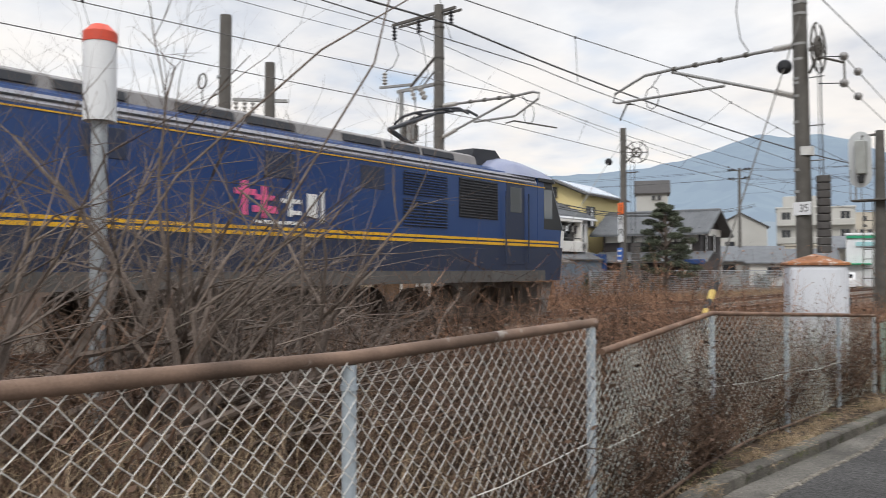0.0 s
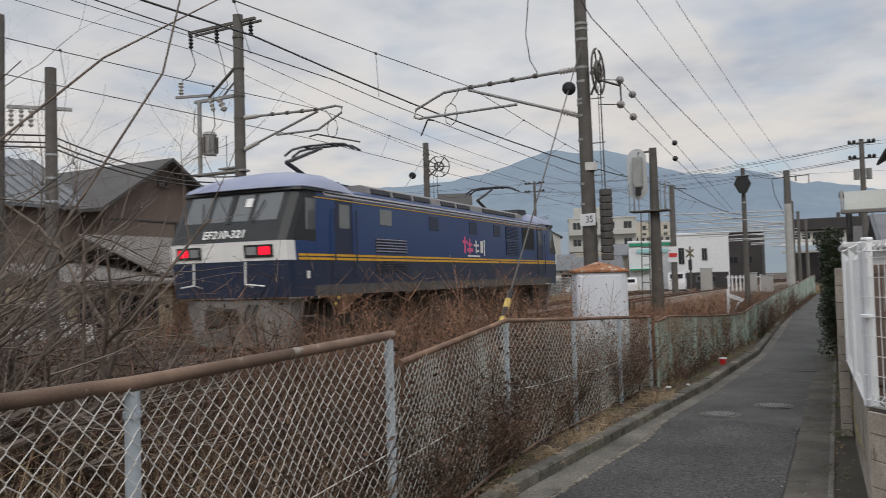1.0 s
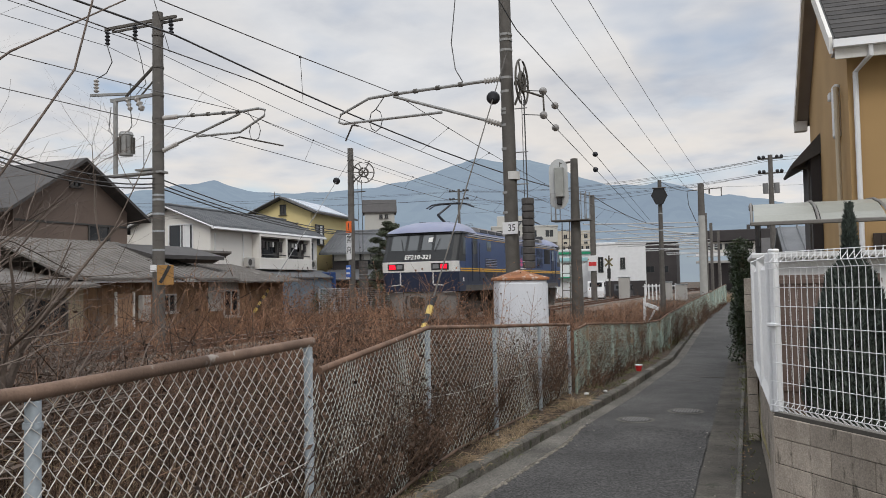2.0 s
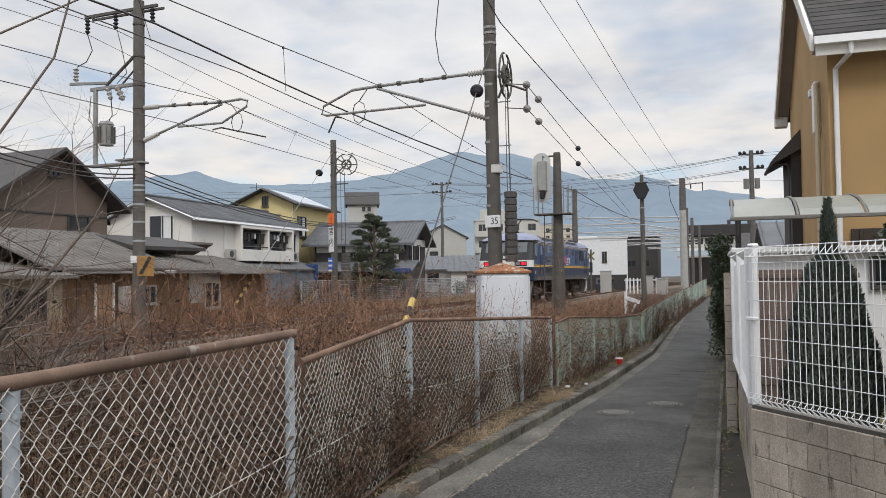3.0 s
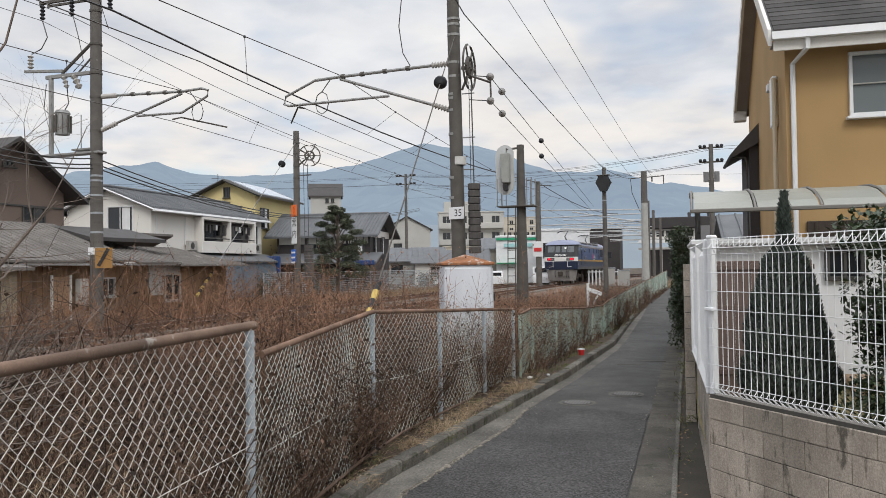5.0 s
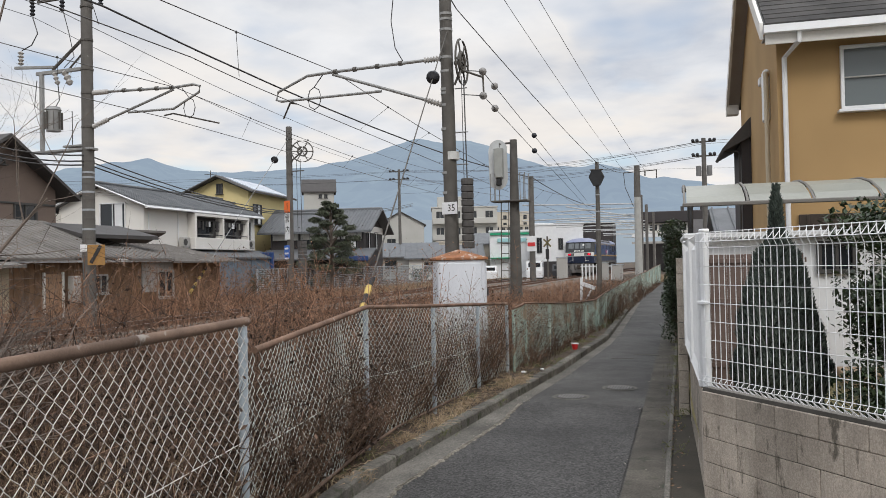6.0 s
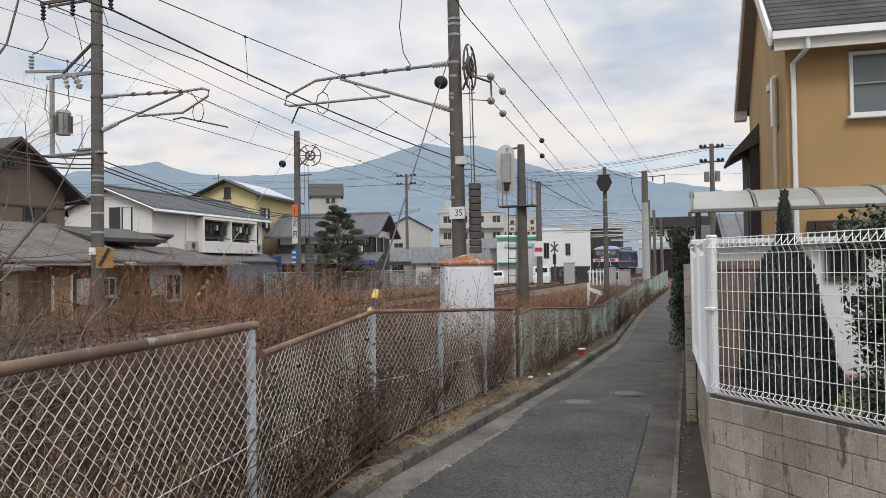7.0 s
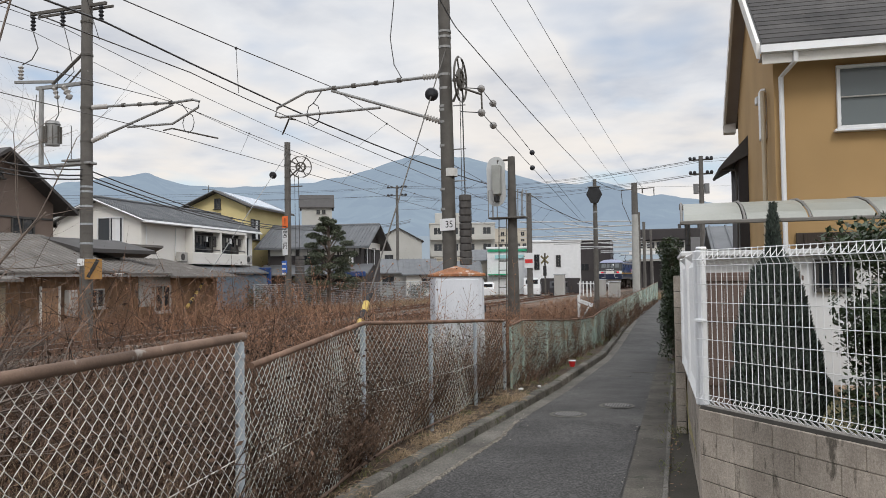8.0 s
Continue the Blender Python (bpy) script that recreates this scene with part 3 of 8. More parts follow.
TRACK2 = -3.85
for off in (0.0, TRACK2):
    g = Geo()
    sweep(g, along(off, -60, 200, 3), [(-2.3, -0.42), (-1.5, -0.2), (1.5, -0.2), (2.3, -0.42)], RAIL + (0.0 if off == 0 else -0.004))
    solo("track_bed", g, M_BALLAST, "brown railway ballast bed", "track bed", kind="structure")
    for side in (-0.555, 0.555):
        r = thing("rail", "rust-brown steel rail with a worn bright head", "rail", group="rails of the line")
        part("rail_web", sweep(Geo(), along(off + side, -60, 200, 2), [(-0.062, -0.15), (-0.062, -0.135), (-0.012, -0.115), (-0.012, -0.04), (-0.034, -0.03), (-0.034, -0.004), (0.034, -0.004), (0.034, -0.03), (0.012, -0.04), (0.012, -0.115), (0.062, -0.135), (0.062, -0.15)], RAIL), M_RAIL, r)
        part("rail_head", sweep(Geo(), along(off + side, -60, 200, 2), [(-0.026, -0.0035), (-0.026, 0.0), (0.026, 0.0), (0.026, -0.0035)], RAIL), M_RAILTOP, r)
    sl = Geo()
    for x, y, k in along(off, -20, 120, 0.62):
        sl.box((x, y, RAIL - 0.2), (2.0, 0.2, 0.14), 0.01, Matrix.Rotation(-math.atan(k), 3, "Z"))
    solo("sleepers", sl, M_CONC, "row of weathered sleepers in the ballast", "sleepers", kind="stuff")
st = Geo()
rnd = random.Random(5)
for off in (0.0, TRACK2):
    for x, y, k in along(off, 14, 80, 0.03):
        if rnd.random() < (0.9 if y < 50 else 0.5):
            s = rnd.uniform(0.03, 0.06)
            a = rnd.uniform(-1.75, 1.75)
            n = len(st.v)
            cx, cy, cz = x + a, y, RAIL - 0.2 - max(0, abs(a) - 1.5) * 0.27 + 0.01
            st.v += [(cx + s * rnd.uniform(0.6, 1.1), cy, cz), (cx - s * 0.5, cy + s * 0.8, cz), (cx - s * 0.5, cy - s * 0.8, cz), (cx + rnd.uniform(-0.01, 0.01), cy, cz + s * 0.9)]
            st.f += [(n, n + 1, n + 3), (n + 1, n + 2, n + 3), (n + 2, n, n + 3)]
solo("ballast_stones", st, M_BALLAST, "loose brown ballast stones between the rails", "ballast", kind="stuff")

# ---- locomotive ----
M_BLUE = mat("blue_body_paint", (0.013, 0.044, 0.15), (0.018, 0.052, 0.16), 0.3, scale=1.2, fine=25, bump=0.02, spot=(0.03, 0.045, 0.11), spot_at=0.66)
M_BLUELOW = mat("dusty_blue_paint", (0.014, 0.026, 0.065), (0.028, 0.036, 0.062), 0.5, scale=1.2, fine=25, bump=0.03, spot=(0.07, 0.065, 0.065), spot_at=0.62)
M_FACE = mat("black_face_paint", (0.024, 0.026, 0.028), (0.034, 0.036, 0.037), 0.4, spec=0.25, scale=2, fine=30, bump=0.02)
M_LROOF = mat("lavender_roof_paint", (0.2, 0.225, 0.34), (0.26, 0.28, 0.37), 0.4, scale=2, fine=30, bump=0.03)
M_ROOFGREY = mat("grey_roof_cover", (0.26, 0.25, 0.245), (0.19, 0.18, 0.175), 0.7, scale=3, fine=40)
M_DARKGREY = mat("dark_grille", (0.022, 0.024, 0.03), (0.035, 0.037, 0.042), 0.6, scale=4, fine=40)
M_SKIRT = mat("grey_underframe", (0.12, 0.115, 0.11), (0.075, 0.07, 0.065), 0.8, scale=3, fine=50, spot=(0.16, 0.13, 0.1))
M_BOGIE = mat("dirty_bogie_steel", (0.05, 0.043, 0.038), (0.085, 0.07, 0.055), 0.8, 0.2, scale=5, fine=50)
M_PLOW = mat("grey_snow_plough", (0.27, 0.26, 0.25), (0.19, 0.18, 0.17), 0.7, scale=3, fine=50, spot=(0.12, 0.1, 0.085))
M_STRIPE = mat("yellow_stripe_paint", (0.75, 0.42, 0.02), (0.66, 0.36, 0.02), 0.4, scale=3, fine=30, bump=0.01)
M_CHALK = mat("white_band_paint", (0.8, 0.8, 0.78), (0.68, 0.68, 0.66), 0.5, scale=3, fine=40, bump=0.02, spot=(0.25, 0.24, 0.22), spot_at=0.7)
M_PINK = mat("pink_lettering", (0.75, 0.12, 0.28), (0.68, 0.1, 0.24), 0.45, scale=4, fine=30, bump=0)
M_RED = mat("red_lamp_glass", (0.8, 0.01, 0.03), (0.7, 0.01, 0.03), 0.2, scale=4, fine=30, bump=0, glow=1.6)
M_LAMP = glass("headlamp_glass", (0.25, 0.26, 0.27), 0.1)
# base colour lifted to grey to stand in for reflected sky
M_SCREEN = glass("windscreen_glass", (0.11, 0.12, 0.125), 0.03)
M_STEEL = mat("bright_steel", (0.4, 0.39, 0.37), (0.3, 0.29, 0.28), 0.35, 0.8, scale=6, fine=50)

loco = thing("locomotive", "dark blue electric locomotive with yellow stripe and white band", "locomotive")
HB, HALF = 7.35, 1.45
SECTION = [(1.45, 1.3), (1.45, 3.22), (1.38, 3.4), (1.1, 3.5), (-1.1, 3.5), (-1.38, 3.4), (-1.45, 3.22), (-1.45, 1.3)]
LOW = [(1.452, 1.46), (1.452, 1.94), (-1.452, 1.94), (-1.452, 1.46)]
part("body", Geo().prism([(x, z) for x, z in SECTION], 1, -HB, HB), M_BLUE, loco)
part("lower_body", Geo().prism(LOW, 1, -HB - 0.003, HB + 0.003), M_BLUELOW, loco, "dusty lower body panel")
part("sole_bar", Geo().prism([(1.456, 1.24), (1.456, 1.455), (-1.456, 1.455), (-1.456, 1.24)], 1, -HB - 0.3, HB + 0.3), M_SKIRT, loco, "grey sole bar")


def nose(z0, z1, levels, grow=0.0, wrap=None):
    """A slice of the cab end between two heights. levels: (z, y of the face)."""
    g = Geo()

    def face_y(z):
        for (za, ya), (zb, yb) in zip(levels[:-1], levels[1:]):
            if z <= zb:
                return lerp(ya, yb, (z - za) / (zb - za))
        return levels[-1][1]
    zs = [z0] + [z for z, y in levels if z0 < z < z1] + [z1]
    rings = []
    for z in zs:
        yf = face_y(z) - grow
        h = HALF + grow
        back = -HB if wrap is None else yf + wrap
        rings.append([(h, back), (h, yf + 0.24), (h - 0.05, yf + 0.12), (h - 0.2, yf + 0.04), (0.5, yf), (-0.5, yf), (-h + 0.2, yf + 0.04), (-h + 0.05, yf + 0.12), (-h, yf + 0.24), (-h, back)])
    m = len(rings[0])
    for z, r in zip(zs, rings):
        g.v += [(x, y, z) for x, y in r]
    for i in range(len(zs) - 1):
        for j in range(m):
            a, b = i * m + j, i * m + (j + 1) % m
            g.f.append((a, a + m, b + m, b))
    g.f.append(tuple(range(m)))
    g.f.append(tuple(range((len(zs) - 1) * m + m - 1, (len(zs) - 1) * m - 1, -1)))
    return g


LEVELS = [(1.24, -8.5), (1.9, -8.6), (2.32, -8.64), (3.36, -8.12)]


def face_at(z):
    for (za, ya), (zb, yb) in zip(LEVELS[:-1], LEVELS[1:]):
        if z <= zb:
            return lerp(ya, yb, (z - za) / (zb - za))
    return LEVELS[-1][1]


def lozenge(x0, x1, z0, z1, lift, slip=0.0):
    """A plate on the sloping cab face."""
    g = Geo()
    ys = [face_at(z0), face_at(z1)]

    def yy(x, z):
        bend = 0.0
        if abs(x) > 0.5:
            bend = (abs(x) - 0.5) / (HALF - 0.7) * 0.04
        return (ys[0] if z == z0 else ys[1]) + bend
    for k in (0, 1):
        o = -lift if k == 0 else 0.02
        n = len(g.v)
        g.v += [(x0 + slip, yy(x0, z0) + o, z0), (x1 + slip, yy(x1, z0) + o, z0), (x1, yy(x1, z1) + o, z1), (x0, yy(x0, z1) + o, z1)]
        g.f.append((n, n + 1, n + 2, n + 3) if k == 0 else (n + 3, n + 2, n + 1, n))
    for i in range(4):
        j = (i + 1) % 4
        g.f.append((i, i + 4, j + 4, j))
    return g


for turn in (0, 180):
    tail = turn == 0
    cab = new("cab")
    cab.parent = loco
    cab.matrix_local = pose(0, 0, 0, 0, 0, turn)
    part("lower_nose", nose(1.24, 1.935, LEVELS), M_BLUELOW, cab)
    part("middle_nose", nose(1.937, 2.313, LEVELS), M_BLUE, cab)
    part("white_band", nose(1.94, 2.31, LEVELS, 0.012, 0.32), M_CHALK, cab, "chalky white band round the cab")
    part("face", nose(2.315, 3.36, LEVELS), M_FACE, cab, "black cab face")
    # the cab side behind the face is blue
    for sx in (-1, 1):
        part("cab_side", Geo().box((sx * (HALF - 0.02), -7.47, 2.65), (0.052, 0.26, 1.42), 0.004), M_BLUE, cab)
        part("side_window", Geo().box((sx * (HALF + 0.001), -7.78, 2.84), (0.012, 0.34, 0.62), 0.004), M_SCREEN, cab)
    # roof dome over the cab
    g = Geo()
    st_y = [(-8.26, 0.0, 0.94), (-8.14, 0.12, 1.0), (-7.7, 0.24, 1.0), (-7.3, 0.31, 1.0), (-6.7, 0.33, 0.99), (-6.3, 0.26, 0.97), (-6.0, 0.1, 0.95)]
    across = [-1.47, -1.36, -1.05, -0.6, 0, 0.6, 1.05, 1.36, 1.47]
    shape = [0.0, 0.45, 0.78, 0.95, 1.0, 0.95, 0.78, 0.45, 0.0]
    for y, h, w in st_y:
        g.v += [(x * w, y + (abs(x) / 1.47) ** 3 * (0.16 if y < -7.9 else 0), 3.365 + 1.4 * h * s) for x, s in zip(across, shape)]
    for i in range(len(st_y) - 1):
        for j in range(8):
            a = i * 9 + j
            g.f.append((a, a + 1, a + 10, a + 9))
    g.f.append(tuple(range(8, -1, -1)))
    g.f.append(tuple(range(54, 63)))
    for i in range(len(st_y) - 1):
        g.f.append((i * 9, i * 9 + 9, i * 9 + 17, i * 9 + 8))
    part("cab_roof", g, M_LROOF, cab, "pale lavender domed cab roof", True)
    part("visor", nose(3.3, 3.37, LEVELS, 0.05), M_FACE, cab)
    # windscreens
    for x0, x1 in ((-1.12, -0.08), (0.08, 1.12)):
        part("windscreen", lozenge(x0, x1, 2.72, 3.26, 0.012), M_SCREEN, cab, "windscreen pane greyed for the sky it reflects")
    part("centre_post", lozenge(-0.05, 0.05, 2.68, 3.28, 0.02), M_FACE, cab)
    for sx in (-0.6, 0.6):
        w = Geo().tube([(sx, face_at(2.68) - 0.03, 2.68), (sx * 1.25, face_at(3.1) - 0.03, 3.12)], 0.012, 5)
        part("wiper", w, M_BLACK, cab)
    blind = lozenge(0.3, 0.46, 3.0, 3.17, 0.016)
    part("window_sticker", blind, M_CHALK, cab)
    for sx in (-1, 1):
        x0, x1 = sorted((sx * 0.52, sx * 1.16))
        part("lamp_housing", lozenge(x0, x1, 2.0, 2.24, 0.03), M_FACE, cab)
        part("tail_lamp" if tail else "marker_lamp", lozenge(*sorted((sx * 0.86, sx * 1.1)), 2.05, 2.2, 0.045), M_RED if tail else M_LAMP, cab, "glowing red tail lamp" if tail else "")
        part("headlamp", lozenge(*sorted((sx * 0.58, sx * 0.8)), 2.05, 2.2, 0.045), M_LAMP, cab)
        h = Geo().tube([(sx * 0.62, -8.74, 1.92), (sx * 0.62, -8.74, 1.5), (sx * 0.62, -8.5, 1.44)], 0.018, 6)
        h.tube([(sx * 0.62, -8.74, 1.5), (sx * 1.0, -8.66, 1.46)], 0.016, 6)
        part("handrail", h, M_CHALK, cab)
    # plough, coupler, hoses
    g = Geo()
    n = 0
    ring = [(-1.3, -7.8), (-1.3, -8.2), (-0.8, -8.42), (0.8, -8.42), (1.3, -8.2), (1.3, -7.8)]
    low = [(-1.15, -7.8), (-1.15, -8.1), (-0.75, -8.3), (0.75, -8.3), (1.15, -8.1), (1.15, -7.8)]
    g.v += [(x, y, 1.2) for x, y in ring] + [(x, y, 0.28) for x, y in low]
    for i in range(6):
        j = (i + 1) % 6
        g.f.append((i, i + 6, j + 6, j))
    g.f += [tuple(range(5, -1, -1)), tuple(range(6, 12))]
    part("snow_plough", g, M_PLOW, cab, "dusty grey snow plough")
    g = Geo().box((0, -8.55, 0.88), (0.3, 0.5, 0.32), 0.05).box((0, -8.85, 0.88), (0.42, 0.2, 0.4), 0.06)
    part("coupler", g, M_BOGIE, cab)
    for sx in (-0.5, 0.45, 0.62):
        part("brake_hose", Geo().tube([(sx, -8.42, 1.1), (sx, -8.56, 0.95), (sx, -8.54, 0.7), (sx + 0.05, -8.45, 0.55)], 0.03, 6), M_BLACK, cab)
    for z in (0.5, 0.85):
        for sx in (-1, 1):
            part("step", Geo().box((sx * 1.3, -7.7, z), (0.18, 0.4, 0.03), 0.006), M_SKIRT, cab)
    # pantograph
    pg = new("pantograph")
    pg.parent = loco
    pg.matrix_local = pose(0, (-5.55 if tail else 5.3), 3.5, 0, 0, 0)
    base = Geo()
    for sx in (-0.55, 0.55):
        base.box((sx, 0, 0.2), (0.06, 1.5, 0.06), 0.01)
        for yy in (-0.65, 0.65):
            base.tube([(sx, yy, 0.0), (sx, yy, 0.06), (sx, yy, 0.18)], [0.07, 0.09, 0.05], 8)
    base.box((0, 0.2, 0.22), (1.2, 0.1, 0.08), 0.02)
    part("panto_base", base, M_DARKGREY, pg)
    knee, head = (0, -0.95, 0.62), (0, 0.45, 1.12)
    part("lower_arm", Geo().tube([(0, 0.25, 0.24), knee], 0.05, 8), M_DARKGREY, pg)
    part("upper_arm", Geo().tube([knee, head], [0.045, 0.035], 8), M_DARKGREY, pg)
    hd = Geo()
    for yy in (0.3, 0.6):
        hd.tube([(-0.95, yy, 1.0), (-0.72, yy, 1.13), (-0.4, yy, 1.17), (0.4, yy, 1.17), (0.72, yy, 1.13), (0.95, yy, 1.0)], 0.028, 6)
    for sx in (-0.35, 0.35):
        hd.tube([(sx, 0.3, 1.15), (sx, 0.6, 1.15)], 0.025, 6)
    part("collector_head", hd, M_DARKGREY, pg)

for sx in (-1, 1):
    part("yellow_stripe", Geo().box((sx * 1.455, 0, 2.045), (0.012, 16.4, 0.045)).box((sx * 1.455, 0, 1.97), (0.012, 16.4, 0.05)), M_STRIPE, loco, "double yellow stripe")
    part("cant_line", Geo().box((sx * 1.455, 0, 3.185), (0.01, 15.3, 0.018)), M_STRIPE, loco)
    rim = Geo().prism([(sx * 1.45, 3.225), (sx * 1.462, 3.25), (sx * 1.42, 3.36), (sx * 1.4, 3.36)], 1, -7.3, 7.3)
    part("cant_rail", rim, mat("pale_cant_rail", (0.4, 0.4, 0.43), (0.3, 0.3, 0.34), 0.5, scale=3, fine=40), loco)
    # dark strip draws the shadow line of the gap below the roof edge
    part("rim_shadow_gap", Geo().box((sx * 1.447, 0, 3.3), (0.03, 14.5, 0.022)), M_DARKGREY, loco)

# roof: long grey covers with dark louvred panels along their sides
part("roof_cover", Geo().prism([(1.15, 3.46), (1.1, 3.64), (0.95, 3.7), (-0.95, 3.7), (-1.1, 3.64), (-1.15, 3.46)], 1, -5.0, 5.6), M_ROOFGREY, loco, "grey roof cover", False)
for i, y in enumerate((-4.4, -3.3, -2.2, -0.6, 0.5, 2.4, 3.4, 4.4)):
    for sx in (-1, 1):
        g = Geo().box((sx * 1.135, y, 3.56), (0.03, 0.9, 0.12), 0.006, Matrix.Rotation(sx * -0.27, 3, "Y"))
        part("roof_grille", g, M_DARKGREY, loco)
part("brake_resistor", Geo().prism([(5.7, 3.5), (5.85, 3.86), (6.6, 3.9), (7.0, 3.6), (7.0, 3.5)], 0, -0.9, 0.9), M_DARKGREY, loco, "dark hump on the roof")
part("roof_vent", Geo().box((0, -5.9, 3.66), (1.4, 0.5, 0.22), 0.05), M_ROOFGREY, loco)
for x, y in ((0.5, -6.9), (-0.4, -7.1)):
    part("whistle", Geo().tube([(x, y, 3.66), (x, y, 3.78)], 0.03, 6).tube([(x - 0.12, y, 3.79), (x + 0.12, y, 3.79)], 0.03, 6), M_DARKGREY, loco)

# side fittings (distance from the tail end along the body)
SIDE = 1.452


def tail_y(s):
    return s - 8.5


def louvre(name, s0, s1, z0, z1, n, dark, fin):
    g = Geo().box((SIDE, tail_y((s0 + s1) / 2), (z0 + z1) / 2), (0.01, s1 - s0, z1 - z0))
    ob = part(name, g, dark, loco)
    for i in range(n):
        z = lerp(z0, z1, (i + 0.5) / n)
        part("louvre_fin", Geo().box((SIDE + 0.014, tail_y((s0 + s1) / 2), z), (0.022, s1 - s0 - 0.02, (z1 - z0) / n * 0.42), 0.003), fin, ob)


louvre("louvre_panel", 3.25, 4.75, 2.13, 2.46, 5, M_DARKGREY, M_LROOF)
louvre("louvre_panel", 3.25, 4.75, 1.7, 1.92, 4, M_DARKGREY, M_BLUELOW)
louvre("louvre_panel", 11.55, 12.75, 2.72, 3.12, 9, M_DARKGREY, M_BLUE)
louvre("louvre_panel", 11.55, 12.75, 2.2, 2.66, 9, M_DARKGREY, M_BLUE)
louvre("louvre_panel", 13.1, 14.35, 2.42, 3.14, 14, M_DARKGREY, M_DARKGREY)
for s in (3.75, 6.3, 8.9, 10.8):
    part("side_hatch", Geo().box((SIDE, tail_y(s), 2.93), (0.016, 0.56, 0.36), 0.006), M_BLUELOW if s > 5 else M_SCREEN, loco)
for s in (1.95, 15.0):
    d = part("door", Geo().box((SIDE - 0.004, tail_y(s), 2.4), (0.02, 0.66, 1.66), 0.004), M_BLUELOW, loco, "recessed cab door")
    part("door_window", Geo().box((SIDE + 0.008, tail_y(s), 2.85), (0.012, 0.4, 0.5), 0.004), M_SCREEN, d)
    for e in (-0.42, 0.42):
        part("door_rail", Geo().tube([(SIDE + 0.05, tail_y(s + e), 1.6), (SIDE + 0.05, tail_y(s + e), 3.0)], 0.015, 6), M_BLUELOW, d)
part("data_plate", Geo().box((SIDE, tail_y(0.62), 1.66), (0.01, 0.1, 0.15), 0.002), M_CHALK, loco)
# painted side emblem as plain coloured shapes
emblem = new("side_emblem")
emblem.parent = loco
tagged(emblem, "pink and white painted emblem")
for i, (s, z, ds, dz, m) in enumerate(((8.28, 2.44, 0.1, 0.46, M_PINK), (8.3, 2.52, 0.36, 0.08, M_PINK), (8.62, 2.4, 0.09, 0.44, M_PINK), (8.64, 2.46, 0.34, 0.07, M_PINK), (8.74, 2.3, 0.22, 0.1, M_PINK), (8.5, 2.3, 0.16, 0.09, M_PINK), (9.1, 2.44, 0.38, 0.06, M_CHALK), (9.08, 2.4, 0.07, 0.36, M_CHALK),
                                       (9.2, 2.28, 0.2, 0.06, M_CHALK), (9.5, 2.4, 0.2, 0.34, M_CHALK), (9.7, 2.38, 0.07, 0.46, M_CHALK), (8.9, 2.13, 0.9, 0.05, M_CHALK))):
    part("emblem_shape", Geo().box((SIDE + 0.002 + i * 0.001, tail_y(s), z), (0.008, ds, dz), 0.003), m, emblem)
# running number on the tail face
num = bpy.data.curves.new("running_number", "FONT")
num.body, num.size, num.extrude, num.align_x, num.align_y = "EF210-321", 0.24, 0.006, "CENTER", "CENTER"
num.offset = 0.004
num.materials.append(M_CHALK)
num_ob = new("running_number", num)
num_ob.parent = loco
num_ob.matrix_local = Matrix.Translation((0, face_at(2.46) - 0.012, 2.46)) @ pose(0, 0, 0, 90 - 26.5, 0, 0)

# underframe, bogies and wheels
part("underframe_box", Geo().box((0, 0, 0.95), (2.3, 3.0, 0.6), 0.04), M_BOGIE, loco)
wheelsets = []
for yb in (-5.6, 0.0, 5.6):
    bogie = new("bogie")
    bogie.parent = loco
    bogie.location = (0, yb, 0)
    for sx in (-1, 1):
        g = Geo().box((sx * 1.0, 0, 0.68), (0.14, 3.3, 0.26), 0.03)
        for yy in (-1.25, 1.25):
            g.box((sx * 1.06, yy, 0.58), (0.22, 0.36, 0.36), 0.04)
            g.tube([(sx * 1.06, yy + 0.3, 0.7), (sx * 1.06, yy + 0.3, 1.1)], 0.09, 8)
            g.tube([(sx * 1.06, yy - 0.3, 0.7), (sx * 1.06, yy - 0.3, 1.1)], 0.09, 8)
        part("side_frame", g, M_BOGIE, bogie)
    for yy in (-1.25, 1.25):
        g = Geo()
        for sx in (-1, 1):
            g.tube([(sx * 0.5, 0, 0), (sx * 0.53, 0, 0)], 0.585, 20)
            g.tube([(sx * 0.53, 0, 0), (sx * 0.64, 0, 0)], 0.56, 20)
            for k in range(6):
                a = k * math.pi / 3
                g.box((sx * 0.645, 0.3 * math.cos(a), 0.3 * math.sin(a)), (0.02, 0.1, 0.1), 0.01)
        g.tube([(-0.6, 0, 0), (0.6, 0, 0)], 0.09, 10)
        ws = part("wheelset", g, M_BOGIE, bogie)
        ws.location = (0, yy, 0.56)
        wheelsets.append(ws)


LY = (0.00045, -0.05283, 0.37793, 13.6344, -2.259)


def loco_y(t):
    """Where the middle of the locomotive is along the line at t seconds."""
    return LY[0] * t ** 4 + LY[1] * t ** 3 + LY[2] * t ** 2 + LY[3] * t + LY[4] + 8.5



# ---- line-side poles, arms and wires ----


def insulator(g, a, b, r=0.055, sheds=6, n=8):
    """A ribbed insulator between two points."""
    a, b = Vector(a), Vector(b)
    pts, rs = [], []
    for i in range(sheds * 2 + 1):
        pts.append(a.lerp(b, i / (sheds * 2)))
        rs.append(r if i % 2 else r * 0.45)
    g.tube(pts, rs, n)


def wire(name, pts, r, sag, material, label, group="overhead wires", n=10):
    g = Geo()
    for a, b in zip(pts[:-1], pts[1:]):
        a, b = Vector(a), Vector(b)
        line = []
        for i in range(n + 1):
            k = i / n
            p = a.lerp(b, k)
            p.z -= sag * 4 * k * (1 - k)
            line.append(p)
        g.tube(line, r, 4, False)
    return solo(name, g, material, label, "wire", group)


